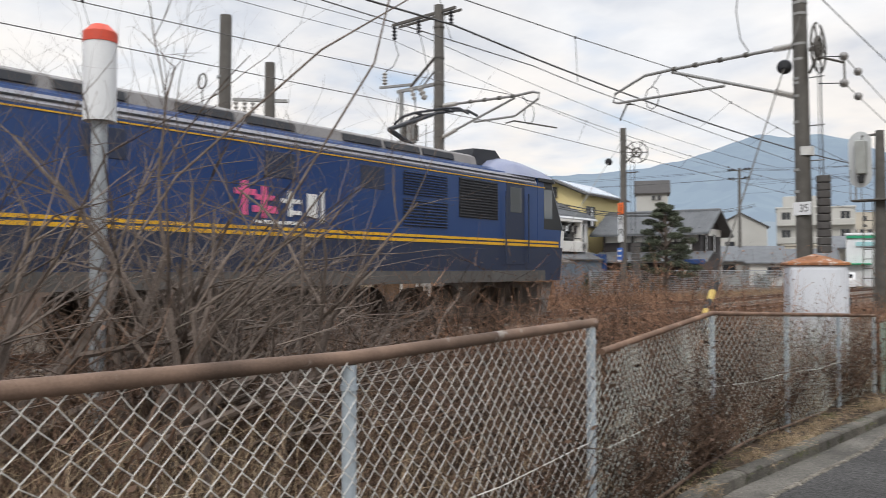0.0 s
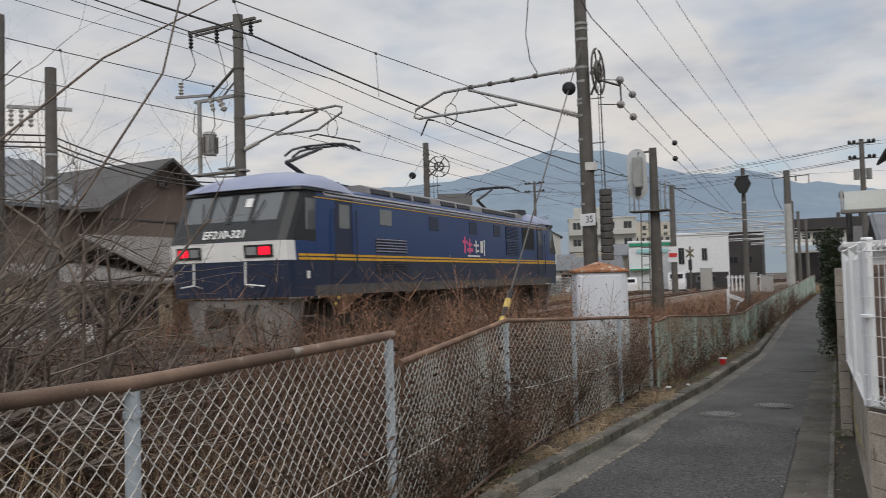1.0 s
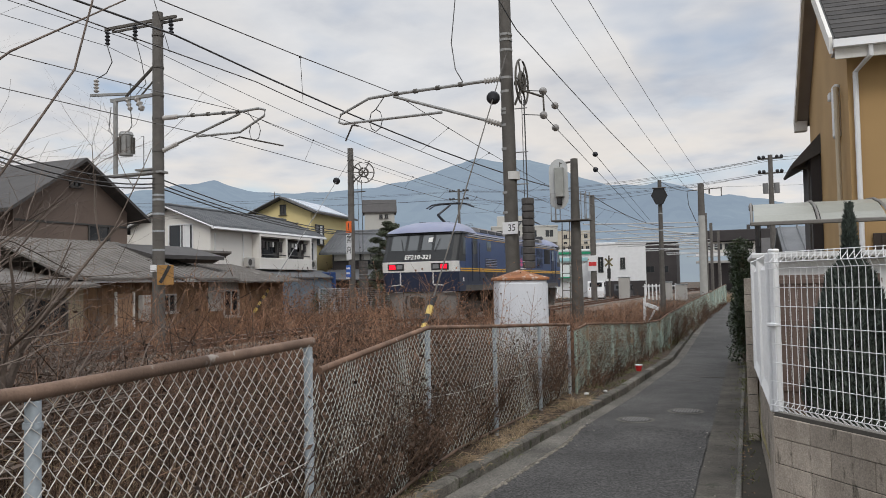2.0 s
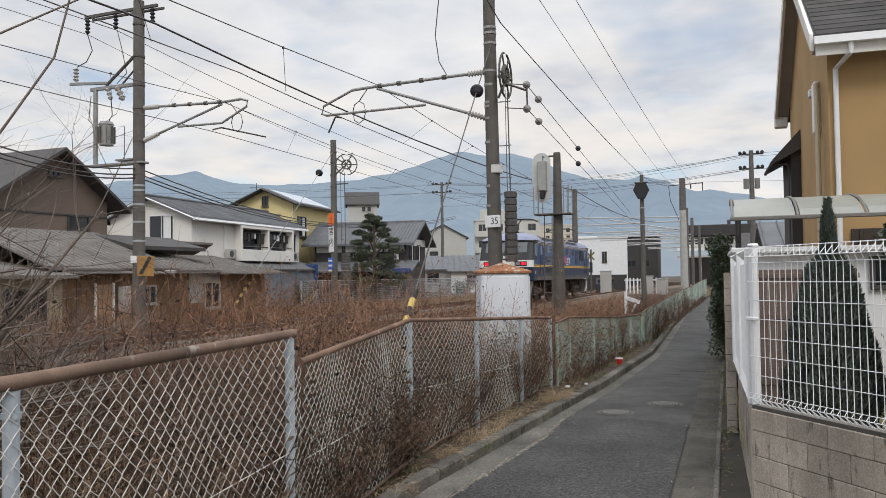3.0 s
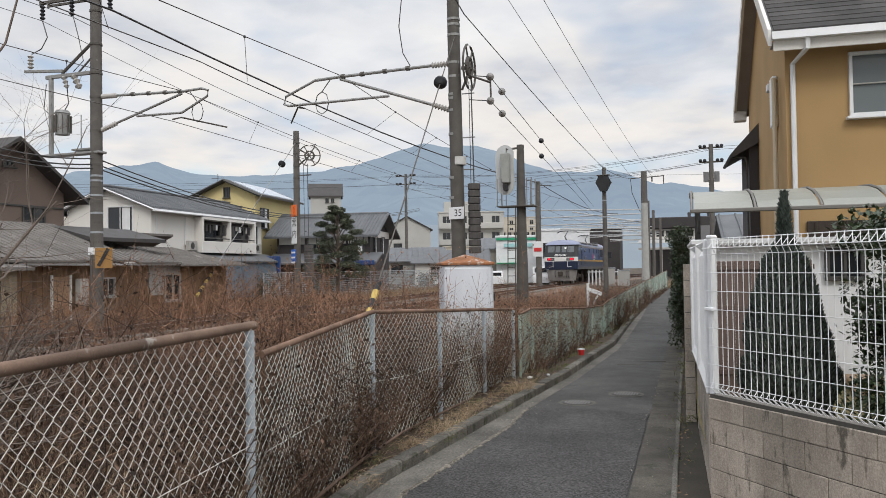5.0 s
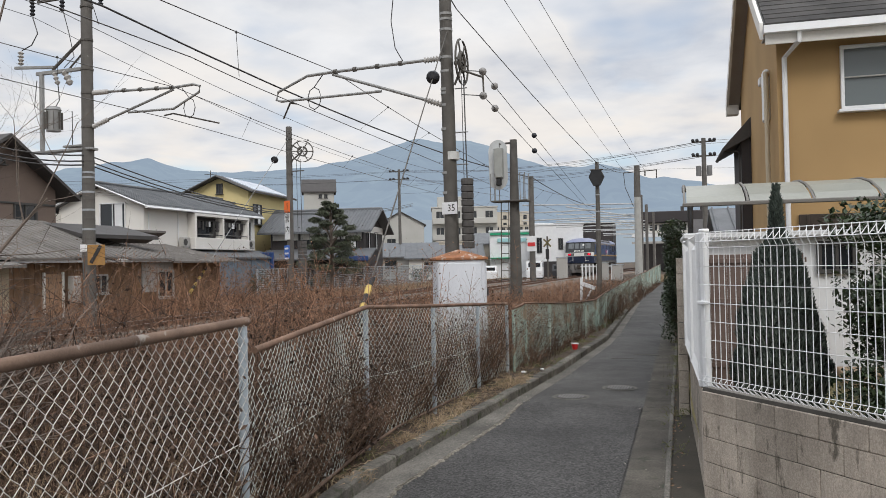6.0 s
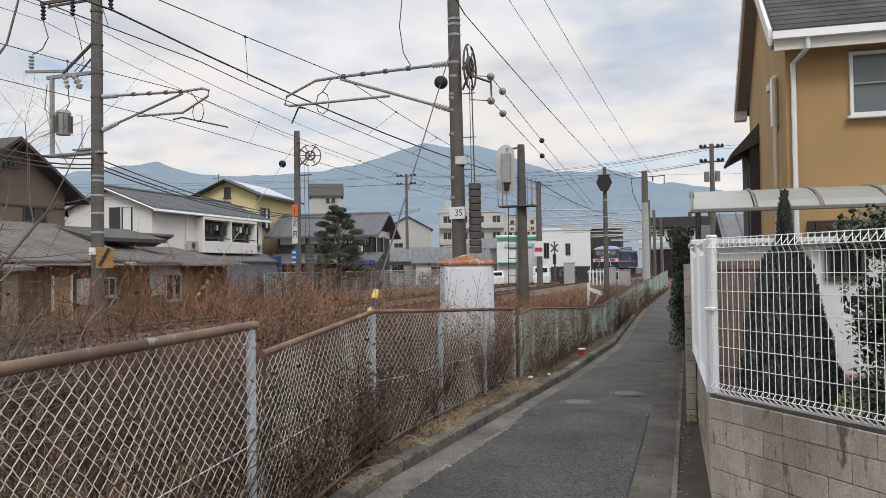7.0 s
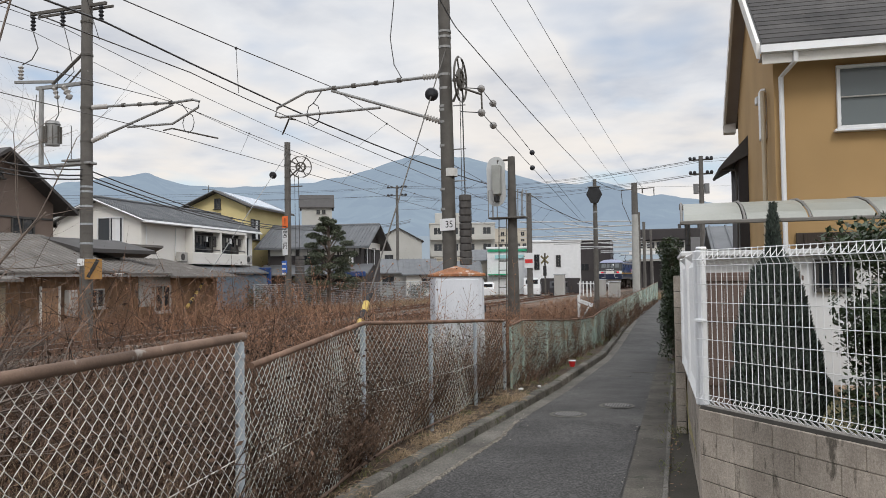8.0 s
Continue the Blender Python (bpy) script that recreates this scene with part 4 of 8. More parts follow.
def bands(parent, x, y, zs, r, material=None):
    for z in zs:
        part("pole_band", Geo().tube([(x, y, z - 0.03), (x, y, z + 0.03)], r + 0.014, 12), material or M_GALV, parent)


def pole_body(parent, x, y, top, r0, r1, material, lean=0.0):
    part("shaft", Geo().tube([(x, y, -0.1), (x + lean * 0.5, y, top / 2), (x + lean, y, top)], [r0, (r0 + r1) / 2, r1], 14), material, parent, "", True)


# pole behind the second track, with a transformer and a registration arm
A = thing("catenary_pole", "dark concrete line-side pole with cross-arms and a small transformer", "pole", group="line-side poles")
ax, ay = -18.6, 20.05
pole_body(A, ax, ay, 10.85, 0.2, 0.165, M_POLE)
bands(A, ax, ay, (10.1, 9.06, 8.15, 7.41, 6.36, 5.66, 5.3, 4.6, 4.1, 3.5, 2.9, 2.1), 0.18, M_STEELPOLE)
bands(A, ax, ay, (4.95, 4.8, 4.35, 3.8, 3.2, 2.7), 0.182)
part("cross_arm", Geo().box((ax - 0.75, ay, 10.62), (3.0, 0.09, 0.1), 0.008).box((ax - 0.75, ay + 0.3, 10.62), (3.0, 0.06, 0.08), 0.008), M_STEELPOLE, A)
for x in (-20.75, -19.55, -18.05):
    g = Geo()
    insulator(g, (x, ay, 10.56), (x, ay, 10.08), 0.09, 4)
    part("hanging_insulator", g, M_DARKGREY, A)
part("side_arm", Geo().box((ax - 0.95, ay, 8.2), (2.1, 0.1, 0.11), 0.008), M_ARM, A)
part("side_arm", Geo().box((ax - 2.1, ay, 8.42), (1.6, 0.08, 0.09), 0.008, Matrix.Rotation(0.08, 3, "Y")), M_ARM, A)
part("strut", Geo().tube([(ax - 0.16, ay, 9.13), (ax - 1.35, ay, 8.28)], 0.05, 6).tube([(ax - 0.1, ay + 0.2, 8.95), (ax - 0.9, ay + 0.2, 8.3)], 0.03, 6), M_STEELPOLE, A)
part("drop_pole", Geo().tube([(-20.4, ay, 8.2), (-20.4, ay, 5.75)], 0.075, 8), M_ARM, A, "pale steel drop pole")
part("platform", Geo().box((ax - 0.9, ay, 5.68), (2.3, 0.35, 0.07), 0.01).box((ax - 0.5, ay + 0.1, 5.82), (0.9, 0.3, 0.06), 0.01), M_ARM, A)
tr = part("transformer", Geo().tube([(-19.95, ay, 6.33), (-19.95, ay, 7.0)], 0.22, 14).tube([(-19.95, ay, 7.0), (-19.95, ay, 7.1)], [0.25, 0.19], 14), M_ARM, A, "grey drum transformer", True)
for k in range(8):
    a = k * math.pi / 4
    part("cooling_fin", Geo().box((-19.95 + 0.24 * math.cos(a), ay + 0.24 * math.sin(a), 6.66), (0.08, 0.02, 0.55), 0, Matrix.Rotation(a, 3, "Z")), M_STEELPOLE, tr)
for a, b, r, n in (((-21.25, ay, 8.55), (-21.25, ay, 9.0), 0.1, 4), ((-19.9, ay, 8.2), (-19.75, ay, 7.8), 0.09, 3), ((-19.5, ay, 8.2), (-19.25, ay, 7.75), 0.12, 3)):
    g = Geo()
    insulator(g, a, b, r, n)
    part("bushing", g, M_PORC, A)
part("jumper_cable", Geo().tube([(-20.75, ay, 10.05), (-20.55, ay, 9.5), (-20.8, ay, 9.15), (-21.2, ay, 9.02)], 0.018, 5), M_CABLE, A)
part("jumper_cable", Geo().tube([(-19.5, ay, 10.05), (-19.3, ay, 9.4), (-19.1, ay, 8.6), (-19.5, ay, 8.3)], 0.014, 5), M_CABLE, A)
part("jumper_cable", Geo().tube([(-19.75, ay, 7.8), (-19.7, ay, 7.3), (-19.85, ay, 7.1)], 0.016, 5), M_CABLE, A)
part("jumper_cable", Geo().tube([(-20.6, ay, 8.0), (-20.7, ay, 7.2), (-20.3, ay, 6.9)], 0.014, 5), M_CABLE, A)
part("jumper_cable", Geo().tube([(-19.5, ay, 6.9), (-19.2, ay, 6.9), (-19.2, ay, 5.8)], 0.014, 5), M_CABLE, A)


def cantilever(parent, y, root_x, zu, zl, ins, xj, zj, tip, bend, low, contact, sign):
    """A registration arm of tubes: upper tube, strut and curled pull-off arm."""
    g = Geo()
    insulator(g, (root_x, y, zu), (root_x + sign * ins, y, lerp(zu, zj, 0.1)), 0.085, 7)
    part("arm_insulator", g, M_PORC, parent)
    g = Geo()
    insulator(g, (root_x, y, zl), (root_x + sign * ins, y, lerp(zl, zj, ins / abs(xj - root_x))), 0.085, 7)
    part("arm_insulator", g, M_PORC, parent)
    g = Geo().tube([(root_x + sign * ins, y, lerp(zu, zj, 0.1)), (xj, y, zj), tip[0]], 0.042, 8)
    part("upper_tube", g, M_ARM, parent, "", True)
    part("pull_off_tube", Geo().tube([tip[0], tip[1], tip[2], bend, low], 0.036, 8), M_ARM, parent, "", True)
    part("strut_tube", Geo().tube([(root_x + sign * ins, y, lerp(zl, zj, ins / abs(xj - root_x))), (xj, y, zj - 0.06)], 0.04, 8), M_ARM, parent, "", True)
    for k in (0.25, 0.5, 0.75, 0.97):
        cl = Geo().tube([(lerp(root_x + sign * ins, xj, k) - 0.05, y, lerp(zu, zj, k)), (lerp(root_x + sign * ins, xj, k) + 0.05, y, lerp(zu, zj, k))], 0.065, 8)
        part("clamp", cl, M_STEELPOLE, parent)
    part("steady_arm", Geo().tube([contact, (contact[0] + sign * 0.25, y + 0.1, contact[2] + 0.06), (contact[0] + sign * 1.1, y + 1.2, contact[2] - 0.12)], 0.025, 6), M_STEELPOLE, parent)
    loop = Geo()
    pts = [(xj - sign * -0.3, y, zj - 0.05), (xj + sign * 0.55, y, zj - 0.35)]
    for k in range(9):
        a = k * 2 * math.pi / 8 + 1.57
        pts.append((xj + sign * 0.55 + 0.2 * math.cos(a), y, zj - 0.65 + 0.3 * math.sin(a)))
    loop.tube(pts, 0.014, 5)
    part("loop_cable", loop, M_CABLE, parent)


cantilever(A, ay, -18.4, 7.41, 6.36, 0.6, -15.4, 7.31, [(-14.7, ay, 7.34), (-14.47, ay, 7.27), (-14.5, ay, 7.1)], (-15.4, ay, 6.68), (-17.05, ay, 6.7), (-15.75, ay, 6.5), 1)
sg = part("hazard_board", Geo().box((-18.1, ay - 0.25, 2.4), (0.5, 0.03, 0.62), 0.006, Matrix.Rotation(0.5, 3, "Z")), mat("faded_hazard_paint", (0.4, 0.22, 0.06), (0.27, 0.15, 0.06), 0.8, scale=4, fine=40), A, "faded orange-yellow hazard board")
part("black_stripe", Geo().box((-18.1, ay - 0.27, 2.42), (0.1, 0.04, 0.6), 0.004, Matrix.Rotation(0.5, 3, "Z") @ Matrix.Rotation(0.5, 3, "Y")), M_BLACK, sg)
part("number_plate", Geo().box((ax + 0.02, ay - 0.2, 2.62), (0.26, 0.02, 0.22), 0.004, Matrix.Rotation(0.6, 3, "Z")), M_WHITE, A)

# big pole on the near side, with tension wheel, weights and a long arm
B = thing("catenary_pole", "tall dark steel line-side pole with a tension wheel and stacked weights", "pole", group="line-side poles")
bx, by = -6.46, 19.26
pole_body(B, bx - 0.02, by, 11.4, 0.19, 0.14, M_STEELPOLE, -0.12)
bands(B, bx - 0.1, by, (8.2, 8.06, 7.8, 7.1, 6.75, 6.3, 6.2, 5.9, 5.3, 4.2, 3.7), 0.152, M_ARM)
part("white_band", Geo().tube([(bx, by, 4.52), (bx, by, 4.72)], 0.182, 14), mat("white_reflective_band", (0.62, 0.62, 0.6), (0.5, 0.5, 0.48), 0.5, scale=5, fine=50), B)
cantilever(B, by, -6.62, 7.1, 5.9, 0.55, -9.75, 7.05, [(-10.5, by, 7.02), (-11.4, by, 6.66), (-11.45, by, 6.45)], (-11.3, by, 6.4), (-8.35, by, 6.42), (-10.84, by, 6.3), -1)
wheel = new("tension_wheel")
wheel.parent = B
wheel.location = (bx + 0.3, by, 6.95)
wheel.rotation_euler = (0, 0, radians(92))
for rad, r in ((0.56, 0.028), (0.24, 0.05)):
    g = Geo()
    g.tube([(rad * math.cos(i * math.pi / 12), 0, rad * math.sin(i * math.pi / 12)) for i in range(25)], r, 6, False)
    part("wheel_rim", g, M_STEELPOLE, wheel)
for i in range(6):
    a = i * math.pi / 3
    part("spoke", Geo().tube([(0, 0, 0), (0.55 * math.cos(a), 0, 0.55 * math.sin(a))], 0.022, 5), M_STEELPOLE, wheel)
part("wheel_bracket", Geo().tube([(bx + 0.1, by, 6.95), (bx + 0.34, by, 6.95)], 0.05, 6).tube([(bx + 0.1, by, 6.4), (bx + 0.3, by, 6.85)], 0.03, 6), M_STEELPOLE, B)
stack = new("weight_stack")
stack.parent = B
for i in range(10):
    z = 2.3 + i * 0.175
    part("weight", Geo().tube([(bx + 0.38, by, z), (bx + 0.38, by, z + 0.02), (bx + 0.38, by, z + 0.15), (bx + 0.38, by, z + 0.165)], [0.14, 0.155, 0.155, 0.14], 14), mat("weight_iron", (0.1, 0.095, 0.09), (0.065, 0.06, 0.058), 0.8, scale=5, fine=60) if i == 0 else bpy.data.materials["weight_iron"], stack)
part("weight_rod", Geo().tube([(bx + 0.38, by, 4.0), (bx + 0.34, by, 6.5)], 0.016, 6).tube([(bx + 0.3, by, 4.0), (bx + 0.28, by, 6.6)], 0.01, 5), M_CABLE, B)
for z in (6.3, 5.2, 4.4):
    part("rod_guide", Geo().tube([(bx + 0.1, by, z), (bx + 0.42, by, z)], 0.016, 5), M_ARM, B)
plate = part("distance_plate", Geo().box((bx - 0.02, by - 0.22, 3.3), (0.46, 0.02, 0.3), 0.005, Matrix.Rotation(-0.3, 3, "Z")), M_WHITE, B, "small white distance plate with black digits")


def sign_text(body, size, at, material, parent, name="lettering"):
    cu = bpy.data.curves.new(name, "FONT")
    cu.body, cu.size, cu.extrude, cu.align_x, cu.align_y = body, size, 0.003, "CENTER", "CENTER"
    cu.materials.append(material)
    ob = new(name, cu)
    ob.parent = parent
    ob.matrix_world = at
    return ob


sign_text("35", 0.24, pose(bx + 0.03, by - 0.245, 3.3, 90, 0, -17), M_BLACK, B)
# guy wire with a disc insulator and a striped guard
gw_top, gw_low = Vector((bx - 0.06, by, 7.81)), Vector((-4.62, 8.9, 0.1))
guy = thing("guy_wire", "steel guy wire with a black and yellow striped guard", "guy wire")
part("cable", Geo().tube([gw_top, gw_low], 0.013, 5), M_STEELPOLE, guy)
gd = (gw_low - gw_top).normalized()


def on_guy(k):
    return gw_top + (gw_low - gw_top) * k


c = on_guy(0.225)
part("disc_insulator", Geo().tube([c - gd * 0.1, c - gd * 0.03, c + gd * 0.03, c + gd * 0.1], [0.04, 0.15, 0.15, 0.04], 14), M_DARKGREY, guy)
for i in range(5):
    k = 0.788 + i * 0.016
    part("guard_ring", Geo().tube([on_guy(k), on_guy(k + 0.016)], 0.052, 10), M_YELLOW if i % 2 else M_BLACK, guy)

# pole beyond the second track with a wheel, an orange board and a weight stack
C = thing("catenary_pole", "concrete line-side pole with an orange number board and a tension wheel", "pole", group="line-side poles")
cx, cy = -23.5, 40.8
pole_body(C, cx, cy, 9.9, 0.2, 0.17, M_POLE)
bands(C, cx, cy, (9.2, 8.6, 7.9, 7.2, 6.6), 0.18, M_STEELPOLE)
wh = new("tension_wheel")
wh.parent = C
wh.location = (cx + 0.85, cy, 8.45)
wh.rotation_euler = (0, 0, radians(30))
for rad, r in ((0.6, 0.035), (0.25, 0.06)):
    part("wheel_rim", Geo().tube([(rad * math.cos(i * math.pi / 12), 0, rad * math.sin(i * math.pi / 12)) for i in range(25)], r, 6, False), M_STEELPOLE, wh)
for i in range(6):
    a = i * math.pi / 3
    part("spoke", Geo().tube([(0, 0, 0), (0.59 * math.cos(a), 0, 0.59 * math.sin(a))], 0.028, 5), M_STEELPOLE, wh)
part("wheel_bracket", Geo().tube([(cx + 0.1, cy, 8.9), (cx + 0.85, cy, 8.45), (cx + 0.1, cy, 7.9)], 0.05, 6), M_STEELPOLE, C)
part("number_board", Geo().box((cx - 0.05, cy - 0.24, 5.33), (0.55, 0.03, 0.66), 0.01, Matrix.Rotation(-0.45, 3, "Z")), mat("orange_board", (0.85, 0.17, 0.03), (0.75, 0.15, 0.03), 0.5, scale=4, fine=40), C, "orange board with a black figure one")
sign_text("1", 0.55, pose(cx - 0.03, cy - 0.275, 5.33, 90, 0, -26), M_BLACK, C)
part("name_board", Geo().box((cx - 0.05, cy - 0.24, 4.2), (0.5, 0.03, 1.5), 0.01, Matrix.Rotation(-0.45, 3, "Z")), M_WHITE, C, "white board with black lettering")
for i, ch in enumerate("宮内"):
    sign_text(ch, 0.46, pose(cx - 0.03, cy - 0.275, 4.6 - i * 0.62, 90, 0, -26), M_BLACK, C)
part("blue_board", Geo().box((cx - 0.1, cy - 0.24, 2.75), (0.5, 0.03, 0.75), 0.01, Matrix.Rotation(-0.45, 3, "Z")), mat("blue_board", (0.03, 0.13, 0.5), (0.04, 0.12, 0.42), 0.5, scale=4, fine=40), C)
for i in range(3):
    part("board_bar", Geo().box((cx - 0.11, cy - 0.27, 2.95 - i * 0.28), (0.34, 0.03, 0.1), 0.004, Matrix.Rotation(-0.45, 3, "Z")), M_WHITE, C)
for i in range(11):
    z = 1.2 + i * 0.2
    part("weight", Geo().tube([(cx + 0.75, cy, z), (cx + 0.75, cy, z + 0.17)], 0.26, 12), bpy.data.materials["weight_iron"], C)
part("weight_rod", Geo().tube([(cx + 0.75, cy, 3.4), (cx + 0.7, cy, 8.0)], 0.02, 5).tube([(cx + 0.5, cy, 3.4), (cx + 0.45, cy, 8.0)], 0.014, 5), M_CABLE, C)
part("rod_arm", Geo().box((cx + 0.45, cy, 7.35), (1.0, 0.06, 0.06), 0.006), M_STEELPOLE, C)
g2 = thing("guy_wire", "steel guy wire with a black and yellow striped guard", "guy wire")
p0, p1 = Vector((cx, cy, 9.3)), Vector((-21.2, 27.6, 0.1))
part("cable", Geo().tube([p0, p1], 0.018, 5), M_ARM, g2)
c = p0.lerp(p1, 0.17)
d = (p1 - p0).normalized()
part("disc_insulator", Geo().tube([c - d * 0.12, c - d * 0.04, c + d * 0.04, c + d * 0.12], [0.05, 0.2, 0.2, 0.05], 14), M_DARKGREY, g2)
for i in range(8):
    part("guard_ring", Geo().tube([p0.lerp(p1, 0.8 + i * 0.014), p0.lerp(p1, 0.814 + i * 0.014)], 0.07, 8), M_YELLOW if i % 2 else M_BLACK, g2)

# signal post seen from behind
D = thing("signal_post", "dark steel signal post with a white backboard and platform", "signal")
dx, dy = -7.3, 28.8
pole_body(D, dx, dy, 6.4, 0.24, 0.13, M_STEELPOLE)
bb = []
for k in range(17):
    a = k * math.pi / 8
    bb.append((0.36 * math.cos(a), (0.42 if math.sin(a) > 0 else 0.42) * math.sin(a) + (0.5 if math.sin(a) > 0 else -0.5)))
part("backboard", Geo().prism([(dx - 0.56 + x, 5.5 + z) for x, z in bb[:-1]], 1, dy - 0.12, dy - 0.09), mat("pale_backboard", (0.55, 0.57, 0.57), (0.45, 0.46, 0.46), 0.6, scale=3, fine=40), D)
part("signal_case", Geo().box((dx - 0.5, dy - 0.25, 5.55), (0.32, 0.25, 1.1), 0.03), mat("case_grey", (0.36, 0.37, 0.35), (0.28, 0.29, 0.27), 0.6, scale=4, fine=40), D)
part("signal_case", Geo().box((dx - 0.5, dy - 0.25, 4.85), (0.16, 0.2, 0.25), 0.03), M_BLACK, D)
part("hanger", Geo().tube([(dx, dy, 6.3), (dx - 0.5, dy - 0.1, 6.25)], 0.04, 6).tube([(dx - 0.5, dy - 0.1, 6.3), (dx - 0.5, dy - 0.1, 6.0)], 0.03, 6), M_STEELPOLE, D)
pl = part("platform", Geo().box((dx - 0.12, dy - 0.1, 4.15), (1.35, 0.6, 0.05), 0.006), M_STEELPOLE, D)
for x in (dx - 0.7, dx + 0.4):
    for yy in (dy - 0.38, dy + 0.18):
        part("railing", Geo().tube([(x - 0.09, yy, 4.17), (x - 0.09, yy, 5.15), (x + 0.09, yy, 5.15), (x + 0.09, yy, 4.17)], 0.022, 5), M_ARM, pl)
for x in (dx - 0.42, dx - 0.14):
    part("ladder_rail", Geo().tube([(x - 0.05, dy - 0.35, 0.3), (x, dy - 0.3, 4.15)], 0.02, 5), M_STEELPOLE, D)
for i in range(11):
    part("rung", Geo().tube([(dx - 0.45, dy - 0.33, 0.7 + i * 0.31), (dx - 0.15, dy - 0.33, 0.7 + i * 0.31)], 0.014, 5), M_STEELPOLE, D)
part("cable_bracket", Geo().tube([(dx, dy, 2.62), (dx - 0.5, dy, 2.62)], 0.02, 5), M_STEELPOLE, D)
part("foot", Geo().box((dx, dy, 0.2), (0.7, 0.7, 0.5), 0.04), M_CONC, D)

# farther poles
D2 = thing("catenary_pole", "weathered concrete pole with a red and white sign", "pole", group="line-side poles")
pole_body(D2, -14.6, 63, 8.7, 0.24, 0.2, M_POLE)
part("arm", Geo().tube([(-14.6, 63, 8.4), (-13.5, 63, 8.35)], 0.04, 6), M_STEELPOLE, D2)
part("sign_plate", Geo().box((-14.6, 62.7, 3.35), (0.75, 0.03, 1.2), 0.01), M_WHITE, D2)
part("sign_bar", Geo().box((-14.6, 62.67, 3.3), (0.6, 0.03, 0.3), 0.005), mat("red_sign", (0.6, 0.04, 0.04), (0.5, 0.04, 0.04), 0.5, scale=4, fine=40), D2)

E_ = thing("lamp_post", "slim grey post with a dark hexagonal lantern", "lamp post")
ex, ey = -6.62, 44.45
pole_body(E_, ex, ey, 7.3, 0.15, 0.1, M_STEELPOLE)
hexa = [(0.18, 5.98), (0.42, 6.45), (0.25, 6.82), (-0.25, 6.82), (-0.42, 6.45), (-0.18, 5.98)]
lant = part("lantern", Geo().prism([(ex + x, z) for x, z in hexa], 1, ey - 0.32, ey - 0.12), mat("black_shade", (0.015, 0.016, 0.018), (0.025, 0.026, 0.028), 0.5, scale=4, fine=40), E_, "dark hexagonal lantern")
part("lantern_cap", Geo().box((ex, ey - 0.2, 6.85), (0.7, 0.3, 0.05), 0.01), M_STEELPOLE, lant)
bands(E_, ex, ey, (5.5, 4.6, 3.6), 0.12)

F_ = thing("catenary_pole", "two-tone concrete pole, dark at the top and pale below", "pole", group="line-side poles")
fx, fy = -6.42, 63.3
part("pale_shaft", Geo().tube([(fx, fy, -0.1), (fx, fy, 6.7)], [0.3, 0.24], 14), mat("pale_concrete", (0.42, 0.42, 0.4), (0.33, 0.33, 0.31), 0.9, scale=3, fine=50), F_, "", True)
part("dark_shaft", Geo().tube([(fx, fy, 6.7), (fx, fy, 9.1)], [0.25, 0.22], 14), M_POLE, F_, "", True)
part("top_arm", Geo().tube([(fx - 1.0, fy, 8.6), (fx + 1.5, fy, 8.7)], 0.04, 6).tube([(fx + 1.45, fy, 8.7), (fx + 1.45, fy, 8.1)], 0.04, 6).tube([(fx + 0.6, fy, 8.68), (fx + 0.6, fy, 8.3)], 0.06, 6), M_STEELPOLE, F_)
part("side_lead", Geo().tube([(fx - 1.0, fy, 8.6), (fx - 0.9, fy, 7.5), (fx - 0.3, fy, 6.0)], 0.025, 5), M_CABLE, F_)
# a row of light registration arms beyond
for i, (y, x) in enumerate(((63.3, -6.5), (78, -7.6), (92, -8.4), (108, -9.0))):
    far = thing("gantry_arm", "pale steel registration arms over the tracks", "arm", group="far registration arms")
    if i == 0:
        M_TUBE = mat("pale_tube", (0.55, 0.56, 0.56), (0.45, 0.46, 0.46), 0.4, 0.3, scale=4, fine=40)
    for za, xb, zb in ((6.2, -1.5, 6.45), (5.9, -1.5, 5.8), (5.3, -1.5, 5.2), (5.2, 2, 6.2), (4.8, 1, 4.9)):
        part("arm_tube", Geo().tube([(x, y, za), (track_x(y) + xb, y, zb)], 0.05, 5), M_TUBE, far)
    if i:
        part("mast", Geo().tube([(x, y, 0), (x, y, 8.0)], 0.16, 8), M_POLE, far)

G_ = thing("utility_pole", "slim concrete pole with a cross-arm and hanging switches", "pole")
pole_body(G_, -18.76, 13.3, 7.65, 0.17, 0.14, M_POLE)
part("cross_arm", Geo().box((-18.92, 13.1, 6.6), (1.5, 0.08, 0.09), 0.006, Matrix.Rotation(0.9, 3, "Z")), M_ARM, G_)
for k in (-0.85, -0.62, -0.4):
    g = Geo()
    insulator(g, (-18.8 + k * 0.62, 13.25 + k * 0.78, 6.56), (-18.8 + k * 0.62, 13.25 + k * 0.78, 6.1), 0.07, 4)
    part("switch", g, M_PORC, G_)
bands(G_, -18.76, 13.3, (5.4, 4.8, 4.2), 0.15)
H_ = thing("utility_pole", "tall concrete pole beyond the tracks with a small bracket", "pole")
pole_body(H_, -20.3, 12.78, 9.15, 0.2, 0.165, M_POLE, 0.15)
ring = [(-20.75 + 0.22 * math.cos(i * 0.7), 12.4, 7.3 + 0.22 * math.sin(i * 0.7)) for i in range(10)]
part("bracket", Geo().tube(ring, 0.03, 5, False).tube([(-20.75, 12.4, 7.1), (-20.75, 12.4, 5.6)], 0.02, 5), M_STEELPOLE, H_)
bands(H_, -20.25, 12.78, (7.4, 6.2, 5.4), 0.18)

